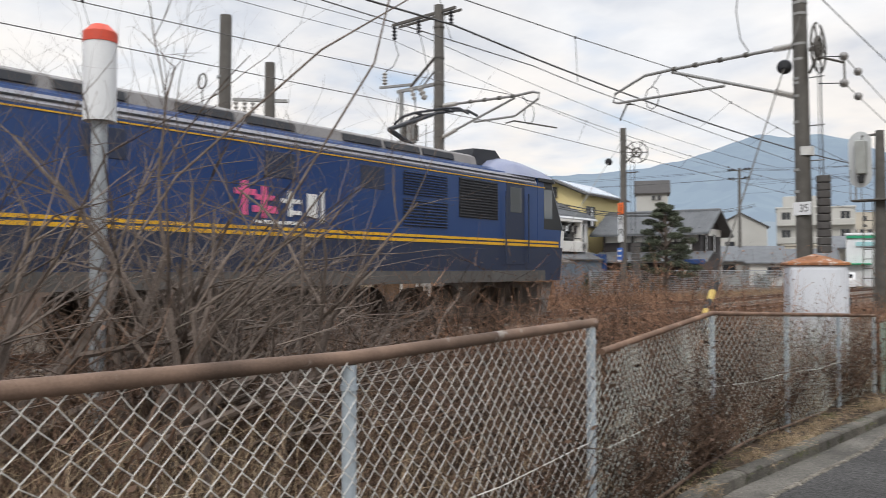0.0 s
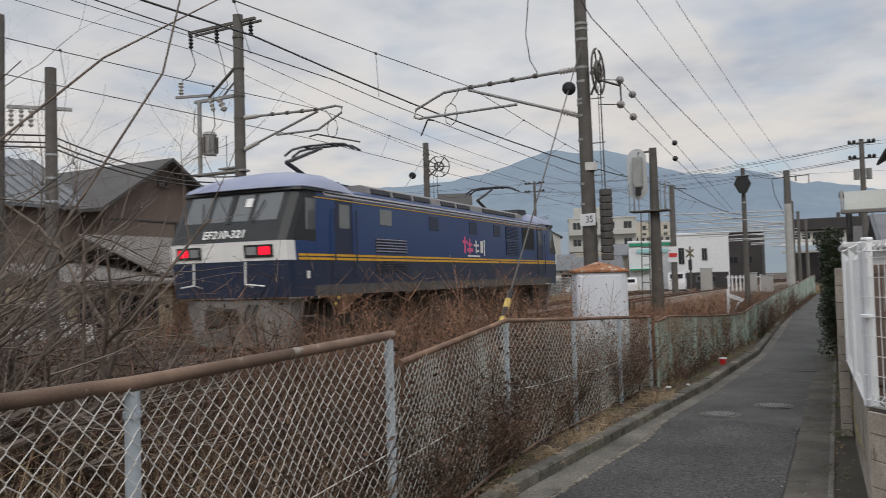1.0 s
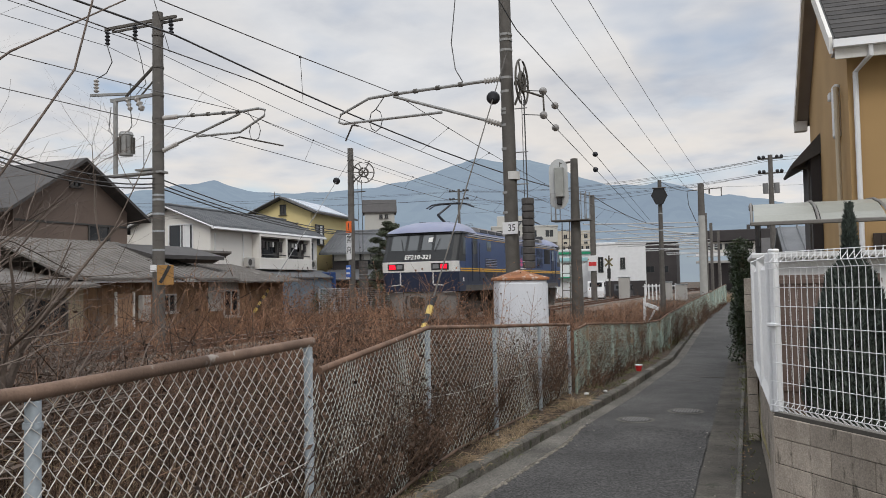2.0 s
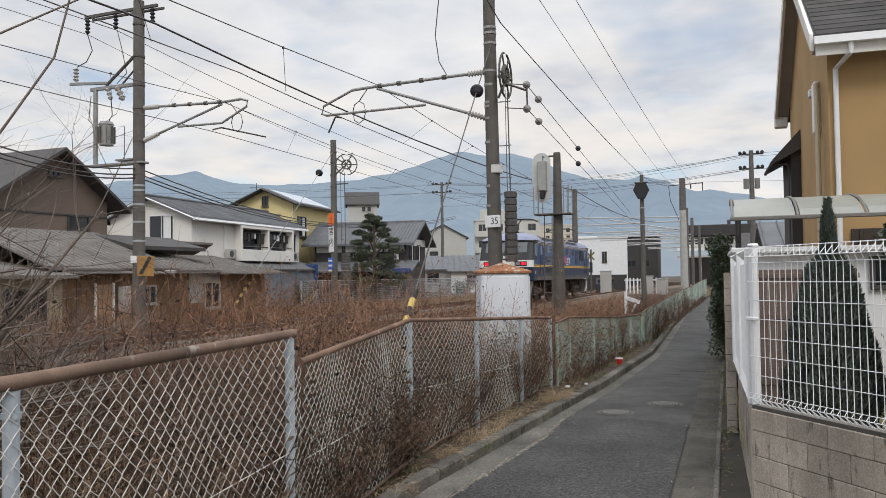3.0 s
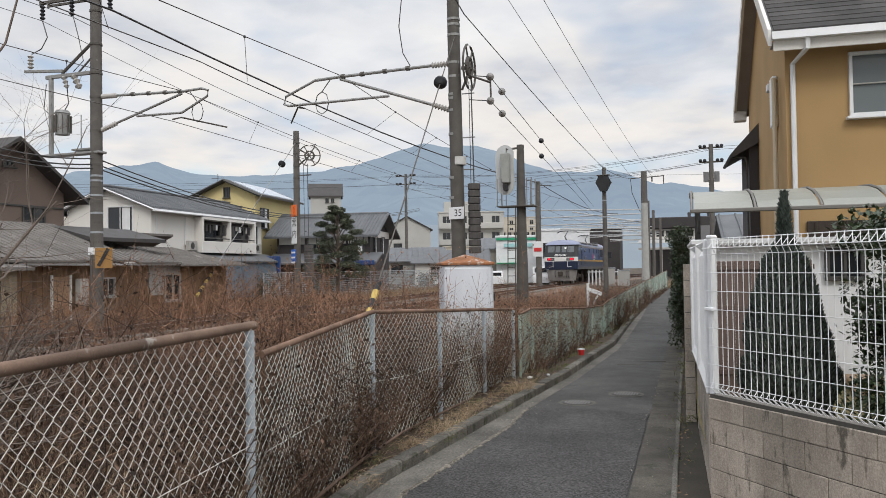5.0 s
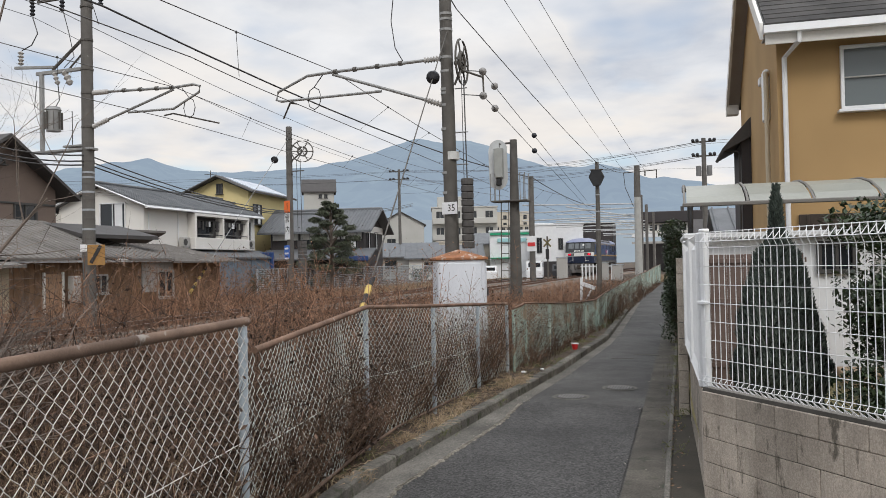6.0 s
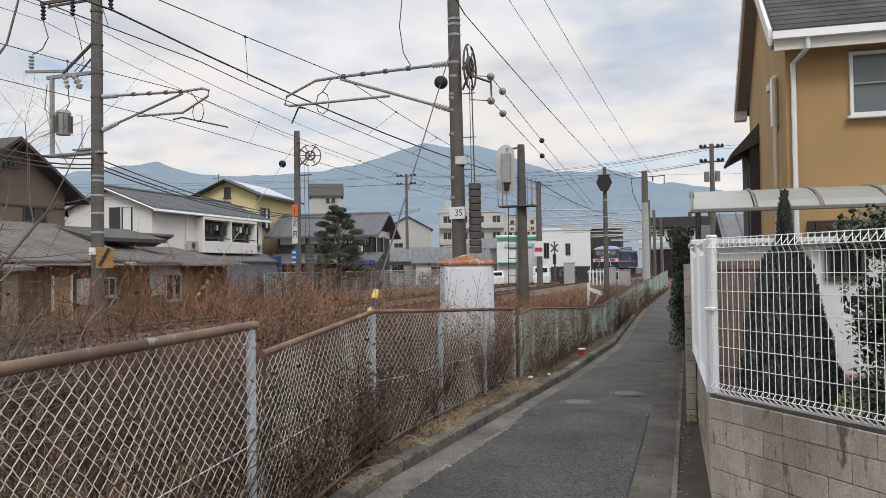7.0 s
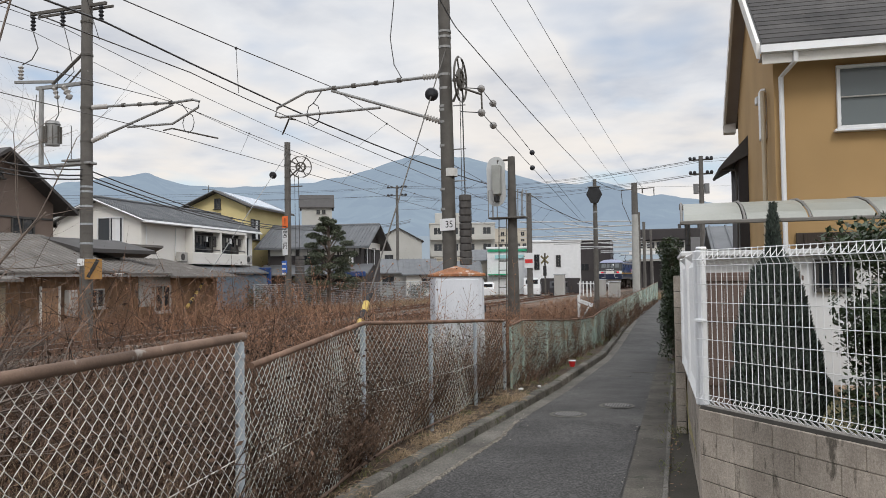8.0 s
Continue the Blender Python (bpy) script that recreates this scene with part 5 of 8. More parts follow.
# timber-poled town lines
for name, x, y, top, grp in (("a", -38.0, 92.5, 13.6, 1), ("b", -1.45, 60.0, 10.4, 2)):
    u = thing("utility_pole", "town power pole with two cross-arms of insulators" + (" and transformers" if grp == 2 else ""), "pole", group="town power poles")
    pole_body(u, x, y, top, 0.22, 0.15, M_POLE)
    for dz in (0.25, 1.25):
        aw = 1.0 if grp == 1 else 0.62
        part("cross_arm", Geo().box((x, y, top - dz), (2.6 * aw, 0.1, 0.1), 0.006), M_STEELPOLE, u)
        for k in (-1.15 * aw, -0.7 * aw, 0.7 * aw, 1.15 * aw):
            g = Geo()
            insulator(g, (x + k, y - 0.3, top - dz + 0.1), (x + k, y + 0.3, top - dz + 0.1), 0.12, 3)
            part("insulator", g, M_DARKGREY, u)
    if grp == 2:
        for k in (-0.36, 0.36):
            part("transformer", Geo().tube([(x + k, y, 7.75), (x + k, y, 8.45)], 0.19, 10), mat("transformer_grey", (0.2, 0.2, 0.2), (0.15, 0.15, 0.15), 0.6, scale=4, fine=40) if k < 0 else bpy.data.materials["transformer_grey"], u, "", True)

# wires
def span(pts, r, sag, m, label):
    wire("wire", pts, r, sag, m, label)


span([(-9.7, -25, 7.6), (-9.81, 19.3, 7.12), (-12.2, 63, 7.1), (-12.9, 105, 7.1)], 0.012, 0.55, M_COPPER, "thin dark messenger wire over the near track")
span([(-9.9, -25, 6.2), (-10.3, 14.0, 6.27), (-10.84, 19.3, 6.3), (-12.9, 63, 6.0), (-13.4, 105, 6.0)], 0.012, 0.03, M_COPPER, "dark contact wire over the near track")
span([(-14.7, -25, 7.6), (-15.4, 20.05, 7.33), (-16.6, 63, 7.2), (-17.2, 105, 7.1)], 0.011, 0.6, M_COPPER, "thin dark messenger wire over the far track")
span([(-15.2, -25, 6.1), (-15.75, 20.05, 6.45), (-17.2, 63, 6.1), (-17.6, 105, 6.0)], 0.011, 0.03, M_COPPER, "dark contact wire over the far track")
for k in range(1, 10):
    for (xa, ya, za), (xb, yb, zb), (xc, yc, zc), (xd, yd, zd) in (((-9.81, 19.3, 7.12), (-12.2, 63, 7.1), (-10.84, 19.3, 6.3), (-12.9, 63, 6.0)), ((-9.7, -25, 7.6), (-9.81, 19.3, 7.12), (-9.9, -24, 6.2), (-10.45, 20.3, 6.27)),
                                                             ((-15.4, 20.05, 7.33), (-16.6, 63, 7.2), (-15.75, 20.05, 6.45), (-17.2, 63, 6.1)), ((-14.7, -25, 7.6), (-15.4, 20.05, 7.33), (-15.2, -24.6, 6.1), (-15.75, 20.45, 6.45))):
        q = k / 10
        top = Vector((lerp(xa, xb, q), lerp(ya, yb, q), lerp(za, zb, q) - 0.57 * 4 * q * (1 - q)))
        low = Vector((lerp(xc, xd, q), lerp(yc, yd, q), lerp(zc, zd, q)))
        dr = Geo().tube([top, low], 0.006, 4).ball(top, 0.035, 6, 4)
        solo("dropper", dr, M_CABLE, "thin dropper between messenger and contact wire", "wire", "droppers")
span([(-17.6, -25, 11.2), (-17.95, 20.05, 10.05), (-14.5, 63, 8.6), (-14.0, 105, 8.6)], 0.036, 0.7, M_CABLE, "heavy black feeder cable beside the line")
span([(-18.2, -25, 10.6), (-19.55, 20.05, 10.05), (-22.0, 63, 9.4)], 0.012, 0.6, M_CABLE, "thin feeder wire beside the line")
span([(-19.4, -25, 10.6), (-20.75, 20.05, 10.05), (-26.0, 63, 9.6)], 0.01, 0.6, M_CABLE, "thin feeder wire beside the line")
for dz in (0.0, 0.12, 0.3):
    span([(-26, 3, 6.6 + dz), (-18.76, 13.3, 5.6 + dz), (ax, ay, 5.2 + dz), (cx, cy, 4.9 + dz * 0.6), (-36, 92, 9 + dz)], 0.022, 0.35, M_CABLE, "black bundled service cable")
span([(-4.6, 9.0, 8.3), (bx + 0.19, by, 8.3), (ex, ey, 7.25), (fx - 1.0, fy, 8.6)], 0.016, 0.12, M_CABLE, "dark cable from pole to pole")
span([(-6.1, -15, 10.9), (-6.3, 22, 10.2), (fx - 0.9, fy, 8.7)], 0.01, 0.25, M_CABLE, "thin wire along the lane")
span([(-5.0, -15, 10.9), (-5.3, 22, 10.2), (fx + 0.6, fy, 8.7)], 0.01, 0.25, M_CABLE, "thin wire along the lane")
M_DISC = mat("weathered_disc_porcelain", (0.3, 0.29, 0.28), (0.2, 0.19, 0.18), 0.35, scale=6, fine=50, bump=0)
# tensioned wires from the big pole's wheel, with insulators
for z0, far_z in ((6.75, 6.52), (6.14, 6.04)):
    a, b = Vector((bx + 0.74, by + 0.34, z0)), Vector((-10.19, 63, far_z))
    tw = thing("tension_wire", "tensioned wire with white strain insulators", "wire", group="tension wires")
    part("strand", Geo().tube([Vector((bx + 0.3, by, z0)), a, b], 0.012, 4), M_CABLE, tw)
    for k in (0.0, 0.04, 0.24):
        g = Geo()
        p = a.lerp(b, k)
        q = (b - a).normalized()
        g.tube([p - q * 0.09, p - q * 0.02, p + q * 0.02, p + q * 0.09], [0.025, 0.1, 0.1, 0.025], 10)
        part("strain_insulator", g, M_DISC if k < 0.2 else M_DARKGREY, tw)
solo("yoke_plate", Geo().tube([(bx + 0.74, by + 0.34, 6.8), (bx + 0.76, by + 0.34, 6.1)], 0.025, 5).tube([(bx + 0.3, by, 6.75), (bx + 0.75, by + 0.34, 6.6)], 0.03, 5), M_STEELPOLE, "small steel yoke that joins the tension wires", "bracket")
solo("hanging_cable", Geo().tube([(-7.9, by, 12.0), (-7.9, by, 9.5), (-8.05, by, 8.2), (-7.95, by, 7.5), (-7.75, by, 7.15)], 0.014, 5), M_CABLE, "loose hanging feeder cable above the arm", "wire")
# town wires behind the tracks
for z, dz in ((13.3, -1.2), (13.4, -0.8), (12.4, -0.6), (12.3, 0.2)):
    span([(-95, 60, z + dz), (-38, 92.5, z), (-1.45, 60, z - 3.2)], 0.013, 0.8, M_CABLE, "dark town power line overhead")
span([(-38, 92.5, 13.5), (60, 120, 14)], 0.013, 1.0, M_CABLE, "dark town power line overhead")
for z in (10.2, 10.0, 9.1):
    span([(-38, 92.5, z + 1.5), (-1.45, 60, z), (30, 45, z)], 0.011, 0.5, M_CABLE, "dark town power line overhead")

# ---- dead weeds, brush and bare trees ----


def stalks(name, spots, material, label, seed, twigs=3, segs=4, r0=0.006, lean=0.35, kind="stuff", leafy=0.0, leaf_mat=None):
    """Thin dead stems with side twigs. spots: (x, y, z, height)."""
    rnd = random.Random(seed)
    g, lf = Geo(), Geo()

    def strand(p, d, length, r, n):
        pts, rs = [p.copy()], [r]
        for i in range(n):
            d = (d + Vector((rnd.uniform(-1, 1), rnd.uniform(-1, 1), rnd.uniform(-0.5, 0.5))) * 0.22).normalized()
            pts.append(pts[-1] + d * (length / n))
            rs.append(r * (1 - 0.8 * (i + 1) / n))
        g.tube(pts, rs, 3, False)
        return pts, d
    for x, y, z, h in spots:
        d = Vector((rnd.gauss(0, lean), rnd.gauss(0, lean), 1)).normalized()
        pts, d = strand(Vector((x, y, z)), d, h, r0 * rnd.uniform(0.7, 1.3), segs)
        for k in range(twigs):
            if rnd.random() < 0.8:
                i = rnd.randint(1, segs)
                t = Vector((rnd.uniform(-1, 1), rnd.uniform(-1, 1), rnd.uniform(0.1, 0.9))).normalized()
                q, t = strand(pts[i], t, h * rnd.uniform(0.15, 0.4), r0 * 0.55, 2)
                if rnd.random() < leafy:
                    c = q[-1]
                    s = rnd.uniform(0.01, 0.026)
                    u = Vector((rnd.uniform(-1, 1), rnd.uniform(-1, 1), rnd.uniform(-1, 1))).normalized()
                    w = u.cross(t).normalized()
                    lf.poly([c - u * s, c + w * s * 0.6, c + u * s * 1.2, c - w * s * 0.6])
    ob = solo(name, g, material, label, "weeds", kind=kind)
    if lf.v:
        solo("dead_leaves", lf, leaf_mat or M_DEADLEAF, "curled brown dead leaves on the weeds", "leaves", kind="stuff")
    return ob


def fence_x(y):
    if y < 4.6:
        return -2.65 - (y - 2.18) * 0.1325
    return -3.1 - min(0.45, (y - 4.8) * 0.16) if y < 24 else -3.48 - (y - 24) * 0.042


rnd = random.Random(21)
near, mid, tall, straw, red, far = [], [], [], [], [], []
while len(near) < 5200:
    y = rnd.uniform(-1.5, 14)
    d = rnd.random() ** 1.4 * 2.6 + 0.08
    dens = 0.55 + 0.45 * noise.noise(Vector((y * 0.7, d, 3)))
    if rnd.random() < dens:
        near.append((fence_x(y) - d, y, 0.08, rnd.uniform(0.5, 1.25) * (0.75 if y < 3 else 1.0)))
while len(mid) < 5400:
    y = rnd.uniform(-3, 17)
    x = rnd.uniform(track_x(y) + 2.1, fence_x(y) - 1.6)
    h = (rnd.uniform(0.7, 1.4) + (0.45 if y < 5 else -0.1) if rnd.random() < 0.9 else rnd.uniform(1.4, 2.3)) * (0.85 + 0.35 * noise.noise(Vector((x * 0.5, y * 0.4, 9))))
    mid.append((x, y, 0.1, h))
while len(red) < 5200:
    y = rnd.uniform(8, 34)
    x = rnd.uniform(track_x(y) + 2.3, fence_x(y) - 0.5)
    red.append((x, y, 0.12, (rnd.uniform(0.5, 1.3) if rnd.random() < 0.9 else rnd.uniform(1.2, 2.0)) * (1 if y < 17 else 0.65)))
while len(far) < 2600:
    y = rnd.uniform(12, 42)
    x = track_x(y) + TRACK2 - 2.4 - rnd.random() ** 1.3 * 3.6
    far.append((x, y, 0.12, (rnd.uniform(0.35, 1.0) if rnd.random() < 0.9 else rnd.uniform(0.9, 2.0)) * (1.0 if y < 32 else 0.7)))
while len(straw) < 7000:
    y = rnd.uniform(-1.5, 5) if rnd.random() < 0.55 else rnd.uniform(5, 15)
    if y > 2.4 and rnd.random() < 0.6:
        continue
    straw.append((fence_x(y) - rnd.random() * 3.2, y, 0.08, rnd.uniform(0.3, 0.75) * (1.6 if y < 4 else 1.0)))
climb = []
while len(climb) < 1700:
    y = rnd.uniform(5, 42)
    if noise.noise(Vector((y * 0.8, 1.5, 7))) + rnd.uniform(-0.3, 0.3) > 0.02:
        climb.append((fence_x(y) - 0.1 + rnd.gauss(0, 0.08), y, 0.08, rnd.uniform(0.35, 1.15)))
stalks("dry_weeds", [p for p in near if p[1] < 2.2 or p[1] > 8.2], M_STEM, "dense dead brown weeds behind the fence", 1, 4, 4, 0.0055, 0.4, leafy=0.75)
stalks("dark_weeds", [p for p in near if 2.2 <= p[1] <= 8.2], M_DARKSTEM, "dense dark dead weeds and vines behind the sagging fence", 31, 5, 4, 0.006, 0.45, leafy=0.9, leaf_mat=M_DARKLEAF)
stalks("brush", mid, M_STEM, "tangled dark brown brush between fence and track", 2, 5, 5, 0.008, 0.5, leafy=0.5)
stalks("red_weeds", red, M_REDSTEM, "red-brown dead weeds along the track", 3, 4, 4, 0.007, 0.3, leafy=0.55)
stalks("far_weeds", far, M_REDSTEM, "red-brown brush beyond the tracks before the shed", 4, 5, 4, 0.011, 0.35, leafy=0.6)
stalks("climbing_weeds", climb, M_DARKSTEM, "dark dead stems grown into the fence mesh", 12, 6, 4, 0.006, 0.35, leafy=0.9, leaf_mat=M_DARKLEAF)
stalks("fence_vines", [(fence_x(y) + rnd.uniform(-0.03, 0.05), y, 0.08, rnd.uniform(0.3, 1.0)) for y in [rnd.uniform(4.85, 7.8) for _ in range(300)]], M_DARKSTEM, "dark dead vines woven through the sagging mesh", 91, 6, 4, 0.0045, 0.35, leafy=0.9, leaf_mat=M_DARKLEAF)
stalks("dry_grass", straw, M_STRAW, "pale dry grass stalks among the weeds", 5, 1, 3, 0.004, 0.55)
fs = []
for i in range(2200):
    y = rnd.uniform(14, 62)
    if rnd.random() < 0.65:
        fs.append((rnd.uniform(track_x(y) + 2.4, fence_x(y) - 0.2), y, 0.1, rnd.uniform(0.25, 0.75)))
    else:
        fs.append((track_x(y) + TRACK2 - 2.3 - rnd.random() * 6, y + 14, 0.12, rnd.uniform(0.3, 0.8)))
stalks("trackside_grass", fs, M_REDSTEM, "low brown grass along the tracks", 6, 2, 3, 0.011, 0.5)
pg = []
for i in range(2600):
    y = rnd.uniform(34, 78)
    pg.append((track_x(y) + TRACK2 - 2.4 - rnd.random() * 4.0, y, 0.13, rnd.uniform(0.15, 0.5)))
stalks("pale_trackside_grass", pg, M_STRAW, "pale yellow dry grass beyond the tracks", 66, 2, 3, 0.016, 0.6)
# flat mat of dead growth low behind the fence
litter = Geo()
for i in range(13000):
    y = rnd.uniform(-2, 20)
    x = fence_x(y) - 0.02 - rnd.random() * 5.0
    z = 0.1 + rnd.random() ** 2.2 * (0.95 if y < 12 else 0.5)
    s = rnd.uniform(0.012, 0.035)
    u = Vector((rnd.uniform(-1, 1), rnd.uniform(-1, 1), rnd.uniform(-0.6, 0.6))).normalized() * s
    w = Vector((rnd.uniform(-1, 1), rnd.uniform(-1, 1), rnd.uniform(-0.6, 0.6))).normalized() * s * 0.5
    c = Vector((x, y, z))
    litter.poly([c - u, c + w, c + u, c - w])
solo("leaf_litter", litter, M_DEADLEAF, "thick brown leaf litter and dead growth", "leaves", kind="stuff")

# dark curtain of dead vine leaves that hangs in the mesh
curtain = Geo()
for i in range(11000):
    y = rnd.uniform(2.4, 8.2) if rnd.random() < 0.75 else rnd.uniform(8.2, 40)
    k = noise.noise(Vector((y * 0.55, 2.2, 5))) * 0.5 + 0.55
    z = 0.1 + rnd.random() ** 1.25 * 1.2 * max(0.15, min(1.0, k))
    c = Vector((fence_x(y) - 0.04 - abs(rnd.gauss(0, 0.22)), y, z))
    s = rnd.uniform(0.01, 0.03)
    u = Vector((rnd.uniform(-1, 1), rnd.uniform(-1, 1), rnd.uniform(-1, 0.4))).normalized() * s
    w = u.cross(Vector((rnd.uniform(-1, 1), rnd.uniform(-1, 1), 1))).normalized() * s * 0.55
    b = u.cross(w).normalized() * s * 0.3
    curtain.poly([c - u, c + w + b, c + u, c - w + b])
for i in range(2600):
    y = rnd.uniform(4.85, 7.7)
    z = 0.1 + rnd.random() ** 1.3 * (0.55 + 0.5 * noise.noise(Vector((y * 1.3, 6, 2))))
    c = Vector((fence_x(y) + rnd.uniform(-0.02, 0.07), y, z))
    s = rnd.uniform(0.008, 0.022)
    u = Vector((rnd.uniform(-1, 1), rnd.uniform(-1, 1), rnd.uniform(-1, 0.4))).normalized() * s
    w = u.cross(Vector((rnd.uniform(-1, 1), rnd.uniform(-1, 1), 1))).normalized() * s * 0.55
    curtain.poly([c - u, c + w, c + u, c - w])
solo("vine_curtain", curtain, M_DARKLEAF, "dark brown dead vine leaves caught in the fence mesh", "leaves", kind="stuff")
# tall seed-headed stalks before the old shed and by the cabinet
heads = Geo()
hq = random.Random(61)
for i in range(150):
    if i < 95:
        y = hq.uniform(19, 36)
        x, h = track_x(y) + TRACK2 - 2.3 - hq.random() * 1.4, hq.uniform(1.2, 2.5)
    else:
        y = hq.uniform(9.5, 15)
        x, h = hq.uniform(-7.6, fence_x(y) - 0.25), hq.uniform(1.3, 2.2)
    rr = 0.013 if i < 95 else 0.007
    p, d = Vector((x, y, 0.1)), Vector((hq.gauss(0, 0.1), hq.gauss(0, 0.1), 1)).normalized()
    pts = [p]
    for k in range(5):
        d = (d + Vector((hq.gauss(0, 0.07), hq.gauss(0, 0.07), 0))).normalized()
        pts.append(pts[-1] + d * h / 5)
    heads.tube(pts, [rr, rr * 0.9, rr * 0.8, rr * 0.65, rr * 0.5, rr * 0.3], 4, False)
    for k in range(10):
        b = pts[2].lerp(pts[5], hq.random())
        e = b + Vector((hq.gauss(0, 1), hq.gauss(0, 1), hq.uniform(0.4, 1.4))).normalized() * hq.uniform(0.12, 0.4)
        heads.tube([b, e], [rr * 0.45, rr * 0.25], 3, False)
        heads.ball(e, rr * hq.uniform(1.2, 2.2), 5, 3)
solo("seed_stalks", heads, M_REDSTEM, "tall dead stalks with dry seed heads standing above the weeds", "weeds", kind="stuff")

# tufts on the verge between fence and kerb
def tuft(g, x, y, r, n, h, seed):
    q = random.Random(seed)
    for i in range(n):
        a = q.uniform(0, 6.28)
        b = Vector((x + q.gauss(0, r * 0.3), y + q.gauss(0, r * 0.5), 0.07))
        d = Vector((math.cos(a) * q.uniform(0.3, 1.2), math.sin(a) * q.uniform(0.3, 1.2), 1)).normalized()
        L = h * q.uniform(0.5, 1.2)
        g.tube([b, b + d * L * 0.6, b + d * L + Vector((d.x, d.y, -0.9)) * L * 0.35], [0.003, 0.0025, 0.001], 3, False)


debris, fallen_straw = Geo(), Geo()
for i in range(2600):
    y = 4.6 + rnd.random() * 10
    lo, hi = fence_x(y) - 0.1, road_left(y) - 0.1
    c = Vector((rnd.uniform(lo, hi), y, 0.085 + rnd.random() * 0.03))
    a, s = rnd.uniform(0, 6.28), rnd.uniform(0.008, 0.028)
    u, w = Vector((math.cos(a), math.sin(a), rnd.uniform(-0.2, 0.4))) * s, Vector((-math.sin(a), math.cos(a), rnd.uniform(-0.2, 0.4))) * s * 0.5
    debris.poly([c - u, c + w, c + u, c - w])
solo("verge_debris", debris, M_DARKLEAF, "dark rotted leaves over the verge soil", "leaves", kind="stuff")
for i in range(280):
    y = 4.8 + rnd.random() * 9
    a, L = rnd.gauss(1.6, 0.7), rnd.uniform(0.08, 0.28)
    b = Vector((rnd.uniform(fence_x(y), road_left(y) - 0.12), y, 0.1))
    fallen_straw.tube([b, b + Vector((math.cos(a) * L * 0.5, math.sin(a) * L * 0.5, rnd.uniform(0.0, 0.05))), b + Vector((math.cos(a) * L, math.sin(a) * L, 0.0))], 0.0022, 3, False)
solo("fallen_straw", fallen_straw, M_STRAW, "flattened pale straw lying along the kerb", "grass", kind="stuff")
verge = Geo()
for i in range(16):
    y = rnd.uniform(5.0, 14.5)
    tuft(verge, rnd.uniform(-3.5, -3.05), y, 0.2, 22, rnd.uniform(0.06, 0.16), i)
for x, y, s in ((-3.15, 8.6, 0.24), (-3.2, 9.1, 0.2), (-3.2, 7.9, 0.18), (-3.1, 11.8, 0.3), (-3.05, 12.0, 0.26), (-3.3, 10.2, 0.2), (-3.1, 6.4, 0.14), (-3.2, 9.6, 0.22)):
    tuft(verge, x, y, 0.24, 60, s, int(y * 10))
solo("verge_grass", verge, M_STRAW, "yellow dry grass tufts on the verge beside the kerb", "grass", kind="stuff")
gr = Geo()
for i in range(60):
    y = rnd.uniform(4.8, 20)
    tuft(gr, rnd.uniform(-3.45, -2.98), y, 0.2, 24, rnd.uniform(0.04, 0.09), 500 + i)
for i in range(30):
    y = rnd.uniform(24, 44)
    tuft(gr, road_left(y) - 0.4, y, 0.6, 40, rnd.uniform(0.15, 0.4), 700 + i)
for i in range(50):
    y = rnd.uniform(8, 30)
    tuft(gr, road_right(y) + 0.42, y, 0.3, 20, rnd.uniform(0.04, 0.1), 900 + i)
for i in range(34):
    y = rnd.uniform(13.5, 46)
    tuft(gr, road_left(y) - 0.3 - rnd.random() * 0.2, y, 0.25, 16, rnd.uniform(0.05, 0.14), 1300 + i)
solo("green_weeds", gr, M_GRASS, "small green winter weeds at the lane's edge", "grass", kind="stuff")
vb = []
for i in range(1500):
    y = 13.3 + rnd.random() ** 1.3 * 50
    if noise.noise(Vector((y * 0.5, 8, 1))) + rnd.uniform(-0.4, 0.4) > -0.12:
        vb.append((fence_x(y) + rnd.uniform(-0.05, 0.3), y, 0.06, rnd.uniform(0.12, 0.5)))
stalks("verge_brush", vb, M_DARKSTEM, "dark dead brush along the foot of the green fence", 71, 4, 3, 0.007, 0.6, leafy=0.8, leaf_mat=M_DARKLEAF)
end_grass = Geo()
for i in range(40):
    tuft(end_grass, rnd.uniform(-6.0, -4.9), rnd.uniform(68, 76), 0.7, 40, rnd.uniform(0.5, 1.1), 1500 + i)
solo("end_grass", end_grass, M_STRAW, "tall yellow dry grass at the far bend of the lane", "grass", kind="stuff")
# pale dead vine curls caught in the sagging fence
vine = Geo()
for i in range(70):
    y = rnd.uniform(4.9, 7.0)
    x, z = fence_x(y) + 0.03, rnd.uniform(0.2, 0.95)
    r = rnd.uniform(0.03, 0.1)
    a0 = rnd.uniform(0, 6)
    vine.tube([(x + rnd.uniform(-0.01, 0.04), y + r * math.cos(a0 + k * 0.7), z + r * math.sin(a0 + k * 0.7) - 0.02 * k) for k in range(rnd.randint(4, 7))], 0.004, 3, False)
solo("dead_vines", vine, mat("pale_vine", (0.4, 0.34, 0.27), (0.28, 0.23, 0.18), 0.9, scale=5, fine=30, bump=0, island=0.3), "pale curled dead vines caught in the fence", "vines", kind="stuff")


